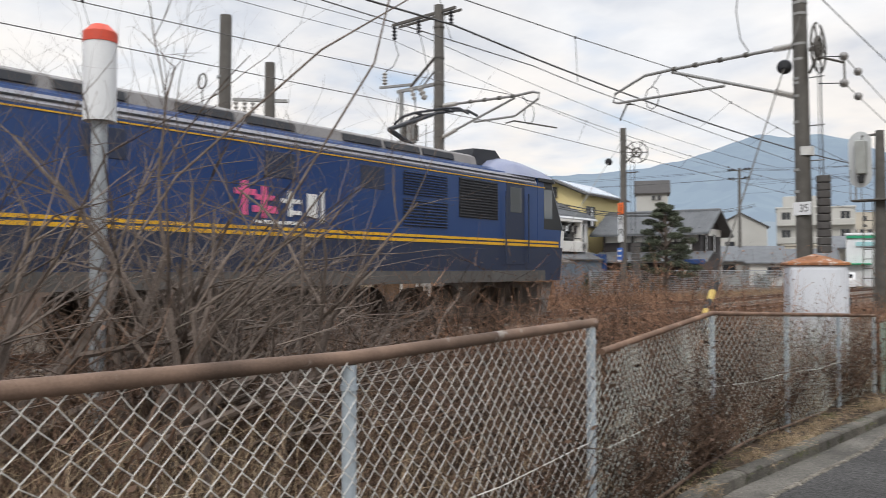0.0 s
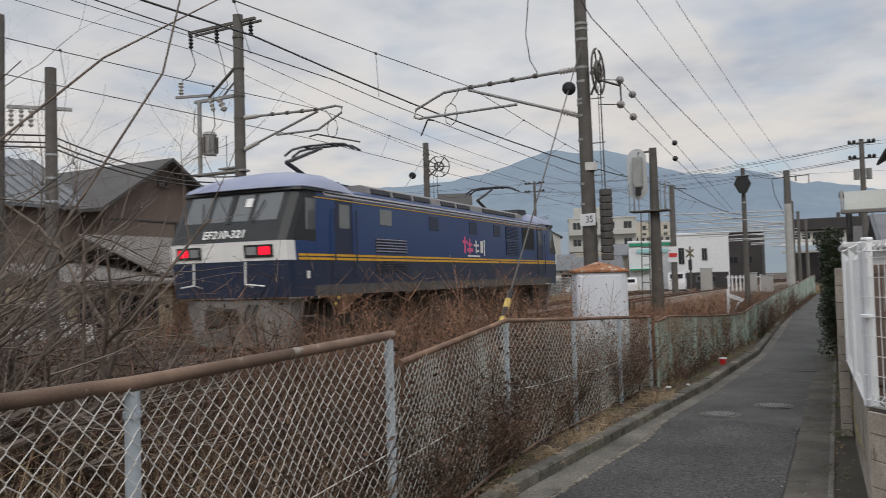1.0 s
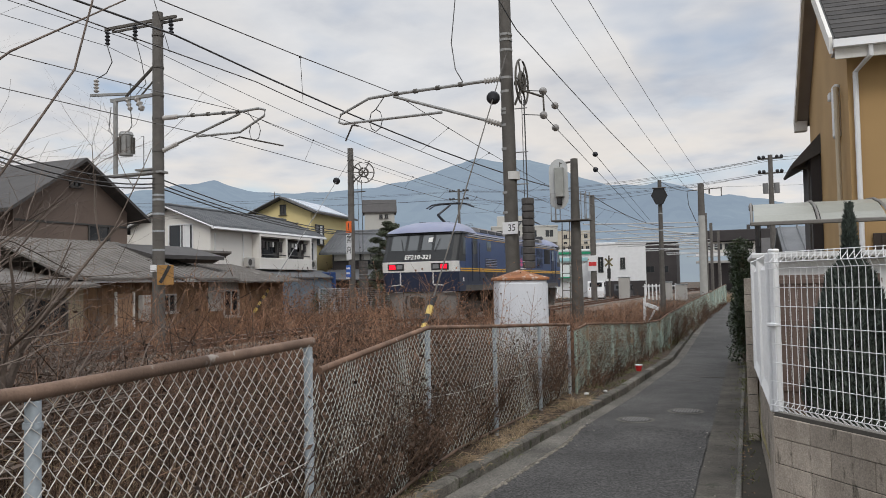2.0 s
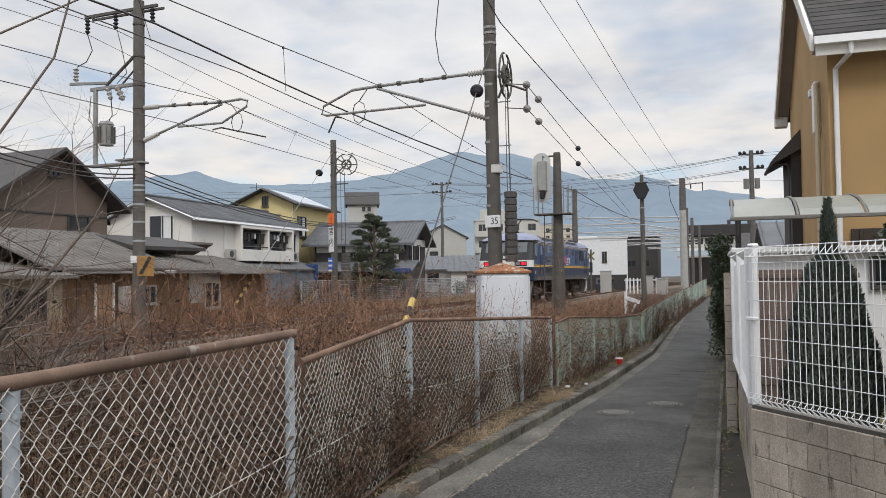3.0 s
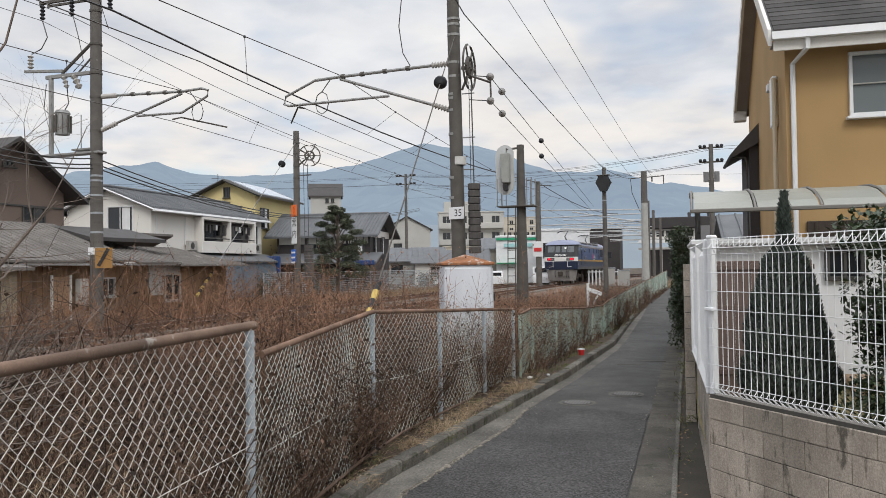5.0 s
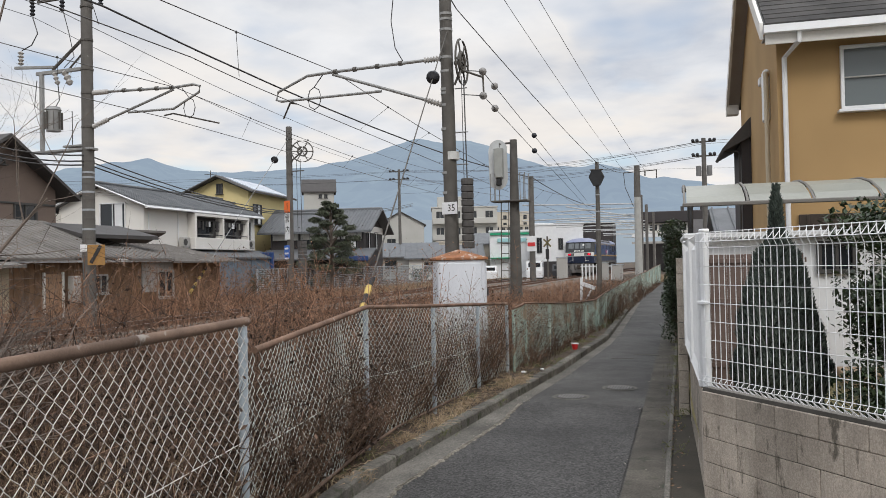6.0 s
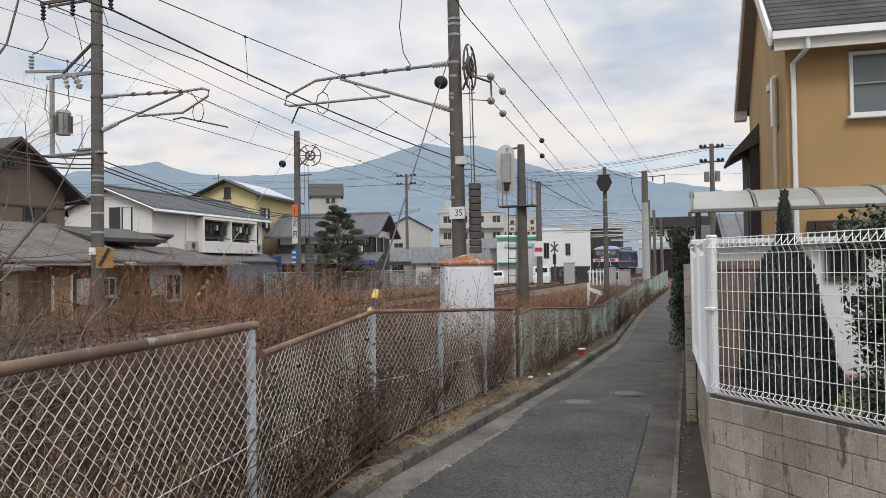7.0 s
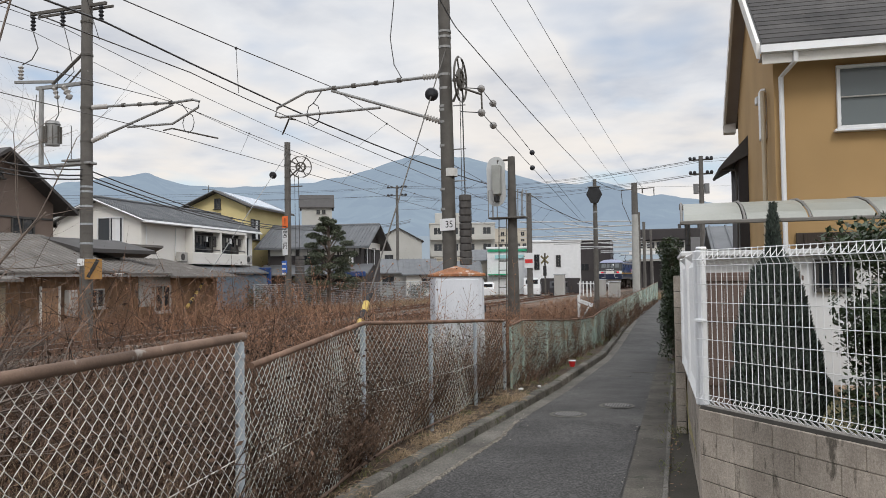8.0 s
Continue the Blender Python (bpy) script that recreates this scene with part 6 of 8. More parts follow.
def bare_tree(name, label, x, y, seed, height, lean, levels=4, r=0.05, trunks=1, spread=0.5):
    q = random.Random(seed)
    t = thing(name, label, "tree")
    wood, fine = Geo(), Geo()

    def grow(p, d, length, rad, level):
        n = 5
        pts, rs = [p.copy()], [rad]
        for i in range(n):
            d = (d + Vector((q.gauss(0, 1), q.gauss(0, 1), q.gauss(0.06, 0.5))) * 0.13).normalized()
            pts.append(pts[-1] + d * (length / n))
            rs.append(rad * (1 - 0.55 * (i + 1) / n))
        (wood if level < 2 else fine).tube(pts, rs, 6 if level < 2 else 3, False)
        if level >= levels:
            return
        for k in range(q.randint(3, 4) if level < 3 else 2):
            i = q.randint(2 if level == 0 else 1, n)
            side = Vector((q.gauss(0, 1), q.gauss(0, 1), q.gauss(0.25, 0.5))).normalized()
            nd = (d * (1 - spread) + side * spread + Vector(lean) * 0.16).normalized()
            grow(pts[i], nd, length * q.uniform(0.5, 0.78), rs[i] * q.uniform(0.5, 0.75), level + 1)
    for k in range(trunks):
        d = (Vector((0, 0, 1)) + Vector(lean) * 0.5 + Vector((q.gauss(0, 0.3), q.gauss(0, 0.3), 0))).normalized()
        grow(Vector((x + q.gauss(0, 0.12), y + q.gauss(0, 0.12), 0.0)), d, height * q.uniform(0.38, 0.5), r * q.uniform(0.6, 1.1), 0)
    part("trunk", wood, M_TWIG, t, "grey bark trunks and limbs", True)
    part("crown", fine, M_TWIG, t, "leafless fine twigs")
    return t


bare_tree("bare_tree", "leafless grey shrub tree with many arching stems behind the fence", -5.2, 2.3, 4, 4.7, (0.25, 0.6, 0.1), 4, 0.07, 4, 0.5)
bare_tree("bare_tree", "leafless grey shrub tree beside the fence", -5.3, 1.4, 11, 4.9, (0.1, 0.4, 0.1), 4, 0.075, 3, 0.5)
bare_tree("bare_tree", "leafless dark shrub with fine twigs behind the fence", -5.0, 1.0, 43, 3.9, (0.1, 0.7, 0.1), 4, 0.05, 3, 0.5)
bare_tree("bare_tree", "leafless dark shrub with fine twigs behind the fence", -5.7, 3.3, 47, 4.4, (0.0, 0.3, 0.1), 4, 0.035, 4, 0.5)
bare_tree("bare_tree", "low leafless shrub leaning over the fence", -4.6, 2.7, 19, 3.7, (0.0, 0.95, -0.15), 4, 0.05, 4, 0.55)
bare_tree("bare_tree", "low leafless shrub with thick leaning stems behind the fence", -5.6, 2.9, 53, 3.6, (0.2, 1.1, -0.1), 4, 0.06, 4, 0.5)
bare_tree("bare_tree", "dark bare tree beyond the tracks by the brown house", -19.6, 11.2, 23, 6.0, (0.1, 0.3, 0), 4, 0.07, 3, 0.55)
bare_tree("bare_tree", "small leafless shrub by the cabinet", -5.4, 12.4, 31, 2.4, (0, 0, 0.2), 4, 0.012, 5, 0.4)
bare_tree("bare_tree", "small leafless shrub by the cabinet", -4.0, 11.6, 37, 2.0, (0, 0, 0.2), 3, 0.012, 5, 0.4)
for x, y, seed, h in ((-5.5, 4.1, 83, 2.7), (-6.2, 5.1, 89, 2.6), (-7.2, 5.4, 97, 2.8)):
    bare_tree("bare_tree", "low tangled leafless shrub in the brush by the track", x, y, seed, h, (-0.1, 0.3, 0.0), 4, 0.04, 4, 0.55)
# two long arching twigs that hang over from the shrub
for pts in ([(-5.6, 2.0, 1.0), (-5.5, 3.0, 2.6), (-5.2, 4.1, 3.7), (-4.9, 5.0, 4.35), (-4.6, 5.7, 4.6)], [(-5.3, 2.6, 0.8), (-5.2, 3.6, 2.2), (-4.9, 4.4, 3.6), (-4.75, 4.75, 5.2)]):
    solo("arching_twig", Geo().tube(pts, [0.014, 0.011, 0.009, 0.006, 0.003][:len(pts)], 5, False), M_TWIG, "long bare arching twig over the fence", "twig", "twigs", smooth=True)

# clipped pine garden tree
def leafy_tree(name, label, x, y, trunk_h, trunk_r, clumps, leaf_mat, leaf, per, seed, bark=None):
    """A tree whose crown is made of many small leaf blades in uneven clumps: (dx, dy, z, rx, rz)."""
    q = random.Random(seed)
    t = thing(name, label, "tree")
    tr = Geo().tube([(x, y, -0.05), (x + 0.06, y, trunk_h * 0.5), (x, y, trunk_h)], [trunk_r, trunk_r * 0.75, trunk_r * 0.35], 8)
    for dx, dy, z, rx, rz in clumps:
        tr.tube([(x, y, min(z * 0.8, trunk_h)), (x + dx * 0.9, y + dy * 0.9, z - rz * 0.3)], [trunk_r * 0.35, trunk_r * 0.12], 5)
    part("trunk", tr, bark or M_TWIG, t, "", True)
    g = Geo()
    for dx, dy, z, rx, rz in clumps:
        for i in range(per):
            while True:
                a, b, c = q.uniform(-1, 1), q.uniform(-1, 1), q.uniform(-1, 1)
                m = a * a + b * b + c * c
                if 0.12 < m < 1:
                    break
            k = 1 + 0.25 * noise.noise(Vector((a * 2 + dx, b * 2 + dy, c * 2 + z)))
            p = Vector((x + dx + a * rx * k, y + dy + b * rx * k, z + c * rz * k))
            u = Vector((q.uniform(-1, 1), q.uniform(-1, 1), q.uniform(-0.6, 1))).normalized()
            w = u.cross(Vector((q.uniform(-1, 1), q.uniform(-1, 1), 1))).normalized()
            s = leaf * q.uniform(0.6, 1.3)
            g.poly([p - u * s, p + w * s * 0.42, p + u * s, p - w * s * 0.42])
    part("crown", g, leaf_mat, t)
    return t


M_PINE = mat("pine_needles", (0.115, 0.13, 0.085), (0.055, 0.066, 0.042), 0.8, scale=1, fine=10, bump=0, island=0.5)
M_CYPRESS = mat("blue_green_cypress", (0.11, 0.135, 0.115), (0.045, 0.06, 0.05), 0.8, scale=2, fine=15, bump=0, island=0.5)
M_EVERGREEN = mat("dark_glossy_leaf", (0.04, 0.06, 0.025), (0.022, 0.036, 0.016), 0.4, scale=2, fine=15, bump=0, island=0.5)
pine = []
q = random.Random(8)
for i in range(34):
    k = i / 34
    z = 1.6 + k * 4.3
    w = 2.35 * (1 - k) ** 0.6 + 0.15
    a = i * 2.4
    pine.append((math.cos(a) * w * q.uniform(0.4, 0.9), math.sin(a) * w * q.uniform(0.4, 0.9), z, 0.7 * (1 - 0.5 * k), 0.2))
leafy_tree("pine_tree", "clipped dark green garden pine in front of the timber house", -23.2, 45.2, 5.6, 0.16, pine, M_PINE, 0.055, 900, 5)
for x, y, r in ((-29.5, 47, 1.0), (-26.2, 49.5, 0.9), (-33, 46.5, 0.8), (-27.5, 72, 1.2)):
    leafy_tree("bush", "rounded dark evergreen bush by the houses", x, y, 1.0, 0.06, [(q.uniform(-0.5, 0.5) * r, q.uniform(-0.5, 0.5) * r, 0.5 + 0.8 * r * q.random(), 0.6 * r, 0.5 * r) for _ in range(5)], M_EVERGREEN, 0.09, 300, int(x * -3))

# ---- houses beyond the tracks ----
M_BROWNWALL = mat("brown_stucco", (0.19, 0.145, 0.12), (0.14, 0.105, 0.088), 0.9, scale=0.8, fine=30, spot=(0.2, 0.16, 0.135), spot_at=0.66)
M_WHITEWALL = mat("white_stucco", (0.76, 0.745, 0.71), (0.66, 0.64, 0.6), 0.9, scale=0.5, fine=30, spot=(0.45, 0.43, 0.39), spot_at=0.7)
M_YELLOWWALL = mat("yellow_stucco", (0.72, 0.61, 0.32), (0.64, 0.53, 0.26), 0.9, scale=0.5, fine=30)
M_GREYWALL = mat("grey_render", (0.42, 0.41, 0.39), (0.34, 0.33, 0.31), 0.9, scale=0.5, fine=30)
# near-black wall colour; also stands in for shade in openings
M_DARKWALL = mat("dark_panel_wall", (0.035, 0.03, 0.032), (0.05, 0.045, 0.045), 0.7, scale=0.6, fine=20)
M_APT = mat("pale_grey_apartment_wall", (0.47, 0.465, 0.44), (0.4, 0.395, 0.37), 0.9, scale=0.5, fine=20, spot=(0.33, 0.32, 0.3), spot_at=0.66)
M_BEIGEWALL = mat("beige_render", (0.5, 0.46, 0.39), (0.42, 0.385, 0.325), 0.9, scale=0.4, fine=20)
M_BOARDS = mat("weathered_brown_boards", (0.26, 0.15, 0.08), (0.14, 0.085, 0.05), 0.9, scale=1.6, fine=30, spot=(0.32, 0.21, 0.12), spot_at=0.62, stretch=(1, 1, 0.25), obj=0.18)
M_ROOFTILE = mat("grey_roof_tile", (0.1, 0.107, 0.115), (0.16, 0.167, 0.175), 0.6, scale=1.5, fine=20, obj=0.1)
M_ROOFDARK = mat("dark_roof_sheet", (0.075, 0.07, 0.068), (0.05, 0.046, 0.044), 0.7, scale=1.5, fine=20)
M_ROOFOLD = mat("old_grey_roof", (0.2, 0.185, 0.17), (0.12, 0.11, 0.1), 0.9, scale=1.4, fine=30, spot=(0.27, 0.255, 0.235), spot_at=0.6)
M_WIN = glass("dark_window_glass", (0.02, 0.023, 0.027), 0.08)
M_FRAME = mat("dark_window_frame", (0.05, 0.048, 0.046), (0.07, 0.068, 0.065), 0.6, scale=4, fine=40)


def window(parent, w, h, at, frame_mat=None, pane_mat=None, sill=True, curtain=False):
    """A window on a local wall plane (outside towards -y), with frame, two sashes and a sill."""
    win = new("window")
    win.parent = parent
    win.matrix_local = at
    fm = frame_mat or M_FRAME
    g = Geo()
    t = 0.06
    g.box((0, -0.02, h / 2 - t / 2), (w, 0.1, t), 0.006).box((0, -0.02, -h / 2 + t / 2), (w, 0.1, t), 0.006)
    g.box((-w / 2 + t / 2, -0.02, 0), (t, 0.1, h - 2 * t), 0.006).box((w / 2 - t / 2, -0.02, 0), (t, 0.1, h - 2 * t), 0.006)
    g.box((0, -0.02, 0), (t * 0.7, 0.07, h - 2 * t), 0.004)
    part("frame", g, fm, win)
    for sx in (-1, 1):
        part("pane", Geo().box((sx * (w / 4 - t * 0.1), 0.005, 0), (w / 2 - t * 1.1, 0.02, h - 2 * t)), pane_mat or M_WIN, win)
    if curtain:
        part("curtain", Geo().box((w * 0.22, -0.008, 0), (w * 0.3, 0.004, h - 2.2 * t)), M_WHITE, win, "pale curtain")
    if sill:
        part("sill", Geo().box((0, -0.08, -h / 2 - 0.03), (w + 0.12, 0.16, 0.05), 0.008), fm, win)
    return win


def face_pose(w, d, face, s, z):
    if face == "f":
        return pose(s, -0.005, z)
    if face == "l":
        return pose(-0.005, s, z, 0, 0, -90)
    return pose(w + 0.005, s, z, 0, 0, 90)


def house(name, label, x, y, ang, w, d, eave, ridge, wall, roof, along="u", over=0.45, wins=(), base=0.15, trim=None, ribs=0, thick=0.12):
    """A gabled house. (x, y) is the near left corner, ang the direction of its front."""
    h = thing(name, label, "house", pose(x, y, base, 0, 0, ang))
    e, r = eave - base, ridge - base
    if along == "u":
        g = Geo().prism([(0, 0), (d, 0), (d, e), (d / 2, r), (0, e)], 0, 0, w)
    else:
        g = Geo().prism([(0, 0), (w, 0), (w, e), (w / 2, r), (0, e)], 1, 0, d)
    part("wall", g, wall, h)
    half = (d if along == "u" else w) / 2
    k = (r - e) / half
    slope = math.hypot(1, k)
    for sgn in (-1, 1):
        rf = Geo()
        lo = (half + over)
        a, b = -over, (w if along == "u" else d) + over
        z_lo, z_hi = e - over * k + 0.02, r + 0.02
        o = 0 if sgn < 0 else 2 * half
        ring = [(o - over if sgn < 0 else o + over, z_lo), (half, z_hi), (half, z_hi + thick * slope), (o - over if sgn < 0 else o + over, z_lo + thick * slope)]
        if along == "u":
            rf.prism(ring, 0, a, b)
        else:
            rf.prism(ring, 1, a, b)
        ro = part("roof", rf, roof, h)
        n = ribs
        for i in range(n):
            q = lerp(a + 0.1, b - 0.1, i / max(1, n - 1))
            s0, s1 = (ring[3], ring[2])
            p0, p1 = ((q, s0[0], s0[1] + 0.03), (q, s1[0], s1[1] + 0.03)) if along == "u" else ((s0[0], q, s0[1] + 0.03), (s1[0], q, s1[1] + 0.03))
            part("roof_rib", Geo().tube([p0, p1], 0.032, 5), roof, ro)
    if trim:
        tr = Geo()
        if along == "u":
            tr.box((w / 2, -over + 0.02, e - over * k + 0.02), (w + 2 * over, 0.08, 0.16), 0.01)
            for xx in (-over + 0.02, w + over - 0.02):
                tr.tube([(xx, -over, e - over * k + 0.05), (xx, half, r + 0.06), (xx, d + over, e - over * k + 0.05)], 0.07, 4)
        else:
            for yy in (-over - 0.02,):
                tr.tube([(-over, yy, e - over * k + 0.05), (half, yy, r + 0.06), (w + over, yy, e - over * k + 0.05)], 0.09, 4)
        part("barge_board", tr, trim, h)
    for face, s, z, ww, hh, *opt in wins:
        window(h, ww, hh, face_pose(w, d, face, s, z - base), curtain=bool(opt), frame_mat=trim if trim is M_WHITE else None)
    return h


brown = house("house", "brown stucco house with a gable and dark window, beyond the tracks", -27, 21.5, 90, 5.7, 8, 5.35, 7.2, M_BROWNWALL, M_ROOFDARK, "v", 0.7, [("f", 4.1, 3.95, 1.15, 1.5), ("f", 2.85, 6.35, 0.55, 0.3)])
house("house", "brown tiled house wing joined to the gabled house", -28.3, 9.5, 90, 11.8, 7, 5.3, 7.3, M_BROWNWALL, M_ROOFTILE, "u", 0.5, [("f", 4, 3.6, 1.6, 1.2)], ribs=24)
part("belt_line", Geo().box((2.85, -0.02, 4.55), (5.6, 0.04, 0.08), 0.01), M_FRAME, brown)

white = house("house", "white two-storey house with a grey tiled roof and recessed balcony", -30.6, 37.1, 94, 12.6, 5.6, 5.55, 6.65, M_WHITEWALL, M_ROOFTILE, "u", 0.45,
              [("l", 2.0, 4.85, 1.7, 1.7, 1), ("f", 11.5, 4.4, 1.1, 1.4), ("l", 4.5, 4.2, 0.45, 0.5)], trim=M_WHITE, ribs=48)
# flat dark plates on the wall stand in for the shade inside the balcony
for s0, s1 in ((4.42, 7.45), (7.6, 10.68)):
    part("balcony_shade", Geo().box(((s0 + s1) / 2, 0.02, 4.3), (s1 - s0, 0.08, 1.3)), M_DARKWALL, white, "near-black plate for the shade in the balcony opening")
    part("sliding_door", Geo().box(((s0 + s1) / 2 + 0.3, -0.03, 4.2), (1.7, 0.03, 1.1), 0.004), M_WIN, white)
for x in (4.35, 7.52, 10.75):
    part("balcony_post", Geo().box((x, -0.28, 4.3), (0.17, 0.56, 1.36), 0.01), M_WHITEWALL, white)
part("balcony_lintel", Geo().box((7.55, -0.28, 5.05), (6.6, 0.56, 0.16), 0.01), M_WHITEWALL, white)
part("balcony_wall", Geo().box((7.55, -0.28, 3.3), (6.6, 0.56, 0.72), 0.02), M_WHITEWALL, white)
part("balcony_rail", Geo().tube([(4.4, -0.5, 3.85), (10.7, -0.5, 3.85)], 0.035, 5).tube([(4.4, -0.3, 4.72), (10.7, -0.3, 4.72)], 0.025, 5), M_FRAME, white)
rnd = random.Random(9)
for i in range(15):
    h = rnd.uniform(0.25, 0.75)
    part("laundry", Geo().box((4.7 + i * 0.4 + rnd.uniform(-0.08, 0.08), -0.3, 4.7 - h / 2), (rnd.uniform(0.14, 0.32), 0.05, h), 0.015), (M_GREYWALL, M_DARKWALL, M_FRAME, M_WHITE)[rnd.choice((0, 1, 1, 2, 3))], white)
for x in (3.6, 11.5):
    ac = part("air_conditioner", Geo().box((x, -0.22, 3.35), (0.8, 0.3, 0.58), 0.03), M_GREYWALL, white)
    part("fan_grille", Geo().tube([(x - 0.12, -0.37, 3.35), (x - 0.12, -0.385, 3.35)], 0.2, 14), M_FRAME, ac)
part("wall_pipe", Geo().tube([(0.35, -0.06, 5.0), (0.35, -0.06, 3.0)], 0.035, 6).tube([(3.2, -0.06, 5.1), (3.2, -0.06, 3.4)], 0.03, 6), M_WHITE, white)
part("eave_gutter", Geo().tube([(-0.45, -0.52, 5.2), (13.05, -0.52, 5.2)], 0.06, 6), M_WHITE, white, "white eaves gutter")
part("roof_ridge", Geo().box((6.3, 2.8, 6.72), (13.5, 0.26, 0.16), 0.05), M_ROOFTILE, white)
part("rear_wing", Geo().box((0.9, 6.6, 2.55), (3.2, 2.2, 5.0), 0.02), M_WHITEWALL, white)
part("rear_wing_roof", Geo().prism([(5.4, 5.75), (8.1, 4.85), (8.1, 4.98), (5.4, 5.88)], 0, -1.1, 2.8), M_ROOFTILE, white)
part("lower_roof", Geo().prism([(-1.3, 2.35), (0, 2.85), (0, 2.95), (-1.3, 2.45)], 0, 3.6, 13.4), M_ROOFTILE, white)
part("annex_wall", Geo().box((9.4, -0.7, 1.15), (7.6, 0.9, 2.3), 0.01), mat("blue_grey_fence", (0.17, 0.22, 0.27), (0.12, 0.16, 0.2), 0.8, scale=3, fine=40), white)

yellow = house("house", "yellow stucco house with a gabled roof and solar panels", -36.8, 49.8, 8.5, 4.4, 7.4, 7.5, 8.45, M_YELLOWWALL, M_ROOFDARK, "v", 0.6,
               [("f", 2.2, 7.65, 0.5, 0.75), ("r", 1.5, 5.8, 1.5, 1.5, 1), ("r", 6.1, 5.7, 1.1, 1.4), ("r", 4.4, 2.5, 1.4, 1.7), ("f", 3.1, 4.9, 1.6, 1.2)], trim=M_FRAME)
part("solar_panel", Geo().prism([(4.75, 7.33), (2.4, 8.34), (2.4, 8.42), (4.75, 7.41)], 1, 0.3, 6.9), mat("pale_solar_panel", (0.5, 0.55, 0.62), (0.4, 0.45, 0.52), 0.25, scale=2, fine=20), yellow, "pale shiny solar panel")
part("lean_roof", Geo().prism([(-1.6, 5.75), (0.1, 6.45), (0.1, 6.55), (-1.6, 5.85)], 0, -0.4, 3.4), M_ROOFDARK, yellow)
part("roof_aerial", Geo().tube([(1.0, 1, 7.0), (1.0, 1, 9.0)], 0.03, 4).tube([(0.5, 1, 8.7), (1.5, 1, 8.7)], 0.02, 4), M_STEELPOLE, yellow)

jh = house("house", "traditional dark timber house with a grey tiled roof", -31.3, 51.5, 9, 7.0, 5.2, 4.6, 5.95, M_DARKWALL, M_ROOFTILE, "u", 0.75, [("f", 6.0, 3.7, 1.1, 1.2, 1), ("f", 3.0, 3.7, 1.4, 1.2), ("r", 1.2, 3.7, 1.0, 1.3, 1), ("r", 3.2, 3.7, 1.0, 1.3, 1)], ribs=34)
part("plaster_band", Geo().box((3.5, -0.03, 4.0), (6.9, 0.05, 0.7), 0.01).box((7.03, 2.6, 4.35), (0.05, 5.0, 0.5), 0.01), M_WHITEWALL, jh)
for x in (0.1, 1.6, 2.2, 4.2, 5.3, 6.93):
    part("timber_post", Geo().box((x, -0.06, 2.4), (0.14, 0.08, 4.4), 0.01), M_DARKWALL, jh)
part("ridge_cap", Geo().box((3.5, 2.6, 5.9), (8.4, 0.35, 0.28), 0.06), M_ROOFTILE, jh)
part("lower_roof", Geo().prism([(-1.7, 2.2), (0, 2.9), (0, 3.0), (-1.7, 2.3)], 0, -0.3, 7.9), M_ROOFTILE, jh)
part("blue_sheet", Geo().box((6.6, -1.8, 2.25), (2.4, 0.15, 0.35), 0.05), mat("blue_tarpaulin", (0.02, 0.06, 0.2), (0.018, 0.045, 0.13), 0.6, scale=3, fine=30), jh, "blue tarpaulin")
part("blue_sheet", Geo().box((0.3, -1.8, 2.2), (1.3, 0.2, 1.2), 0.05), bpy.data.materials["blue_tarpaulin"], jh, "blue tarpaulin")

# old shed with patched roof
shed = thing("shed", "old brown board shed with a patched grey roof among weeds", "shed", pose(-21.6, 19.4, 0.33, 0, 0, 90))
SW = 11.8
part("back_wall", Geo().box((SW / 2, 0.12, 0.85), (SW, 0.1, 2.1)), M_BOARDS, shed)
for i in range(56):
    w = SW / 56
    part("board", Geo().box((i * w + w / 2, 0.05 + random.uniform(-0.008, 0.008), 0.87), (w - 0.012, 0.03, 2.14), 0.004), M_BOARDS, shed)
part("side_wall", Geo().box((0.0, 3, 0.9), (0.12, 5.9, 2.2)), M_BOARDS, shed)
part("side_wall", Geo().box((SW, 3, 0.9), (0.12, 5.9, 2.2)), mat("red_brown_end_wall", (0.24, 0.11, 0.07), (0.17, 0.08, 0.055), 0.9, scale=2, fine=40), shed)
part("fascia", Geo().box((4.1, -0.42, 1.93), (8.0, 0.05, 0.1), 0.01), M_WHITE, shed, "white painted fascia")
for i, (s0, s1, z0, z1, dz) in enumerate(((-0.5, 2.6, 1.98, 3.5, 0.0), (2.6, 5.4, 1.96, 3.45, 0.05), (5.4, 7.9, 1.97, 3.0, -0.02), (7.9, SW + 0.9, 1.84, 2.7, 0.0))):
    ro = part("roof_sheet", Geo().prism([(-0.55, z0 + dz), (3.6, z1 + dz), (3.6, z1 + dz + 0.07), (-0.55, z0 + dz + 0.07)], 0, s0, s1 + 0.06), M_ROOFOLD, shed, "patched grey roof sheet")
    n = int((s1 - s0) / 0.28)
    for j in range(n):
        q = s0 + (j + 0.5) * (s1 - s0) / n
        part("roof_batten", Geo().tube([(q, -0.56, z0 + dz + 0.075), (q, 3.6, z1 + dz + 0.075)], 0.022, 4), M_ROOFOLD, ro)
part("roof_back", Geo().prism([(3.6, 3.4), (7.0, 2.0), (7.0, 1.9), (3.6, 3.3)], 0, -0.5, SW + 0.9), M_ROOFOLD, shed)
part("upper_patch", Geo().prism([(1.4, 2.85), (3.4, 3.35), (3.4, 3.5), (1.4, 3.0)], 0, 5.0, 9.4), M_ROOFDARK, shed)
part("door_leaf", Geo().box((2.2, -0.0, 0.75), (0.75, 0.06, 1.5), 0.01), mat("faded_tan_door", (0.4, 0.25, 0.15), (0.3, 0.18, 0.11), 0.8, scale=2, fine=40), shed)
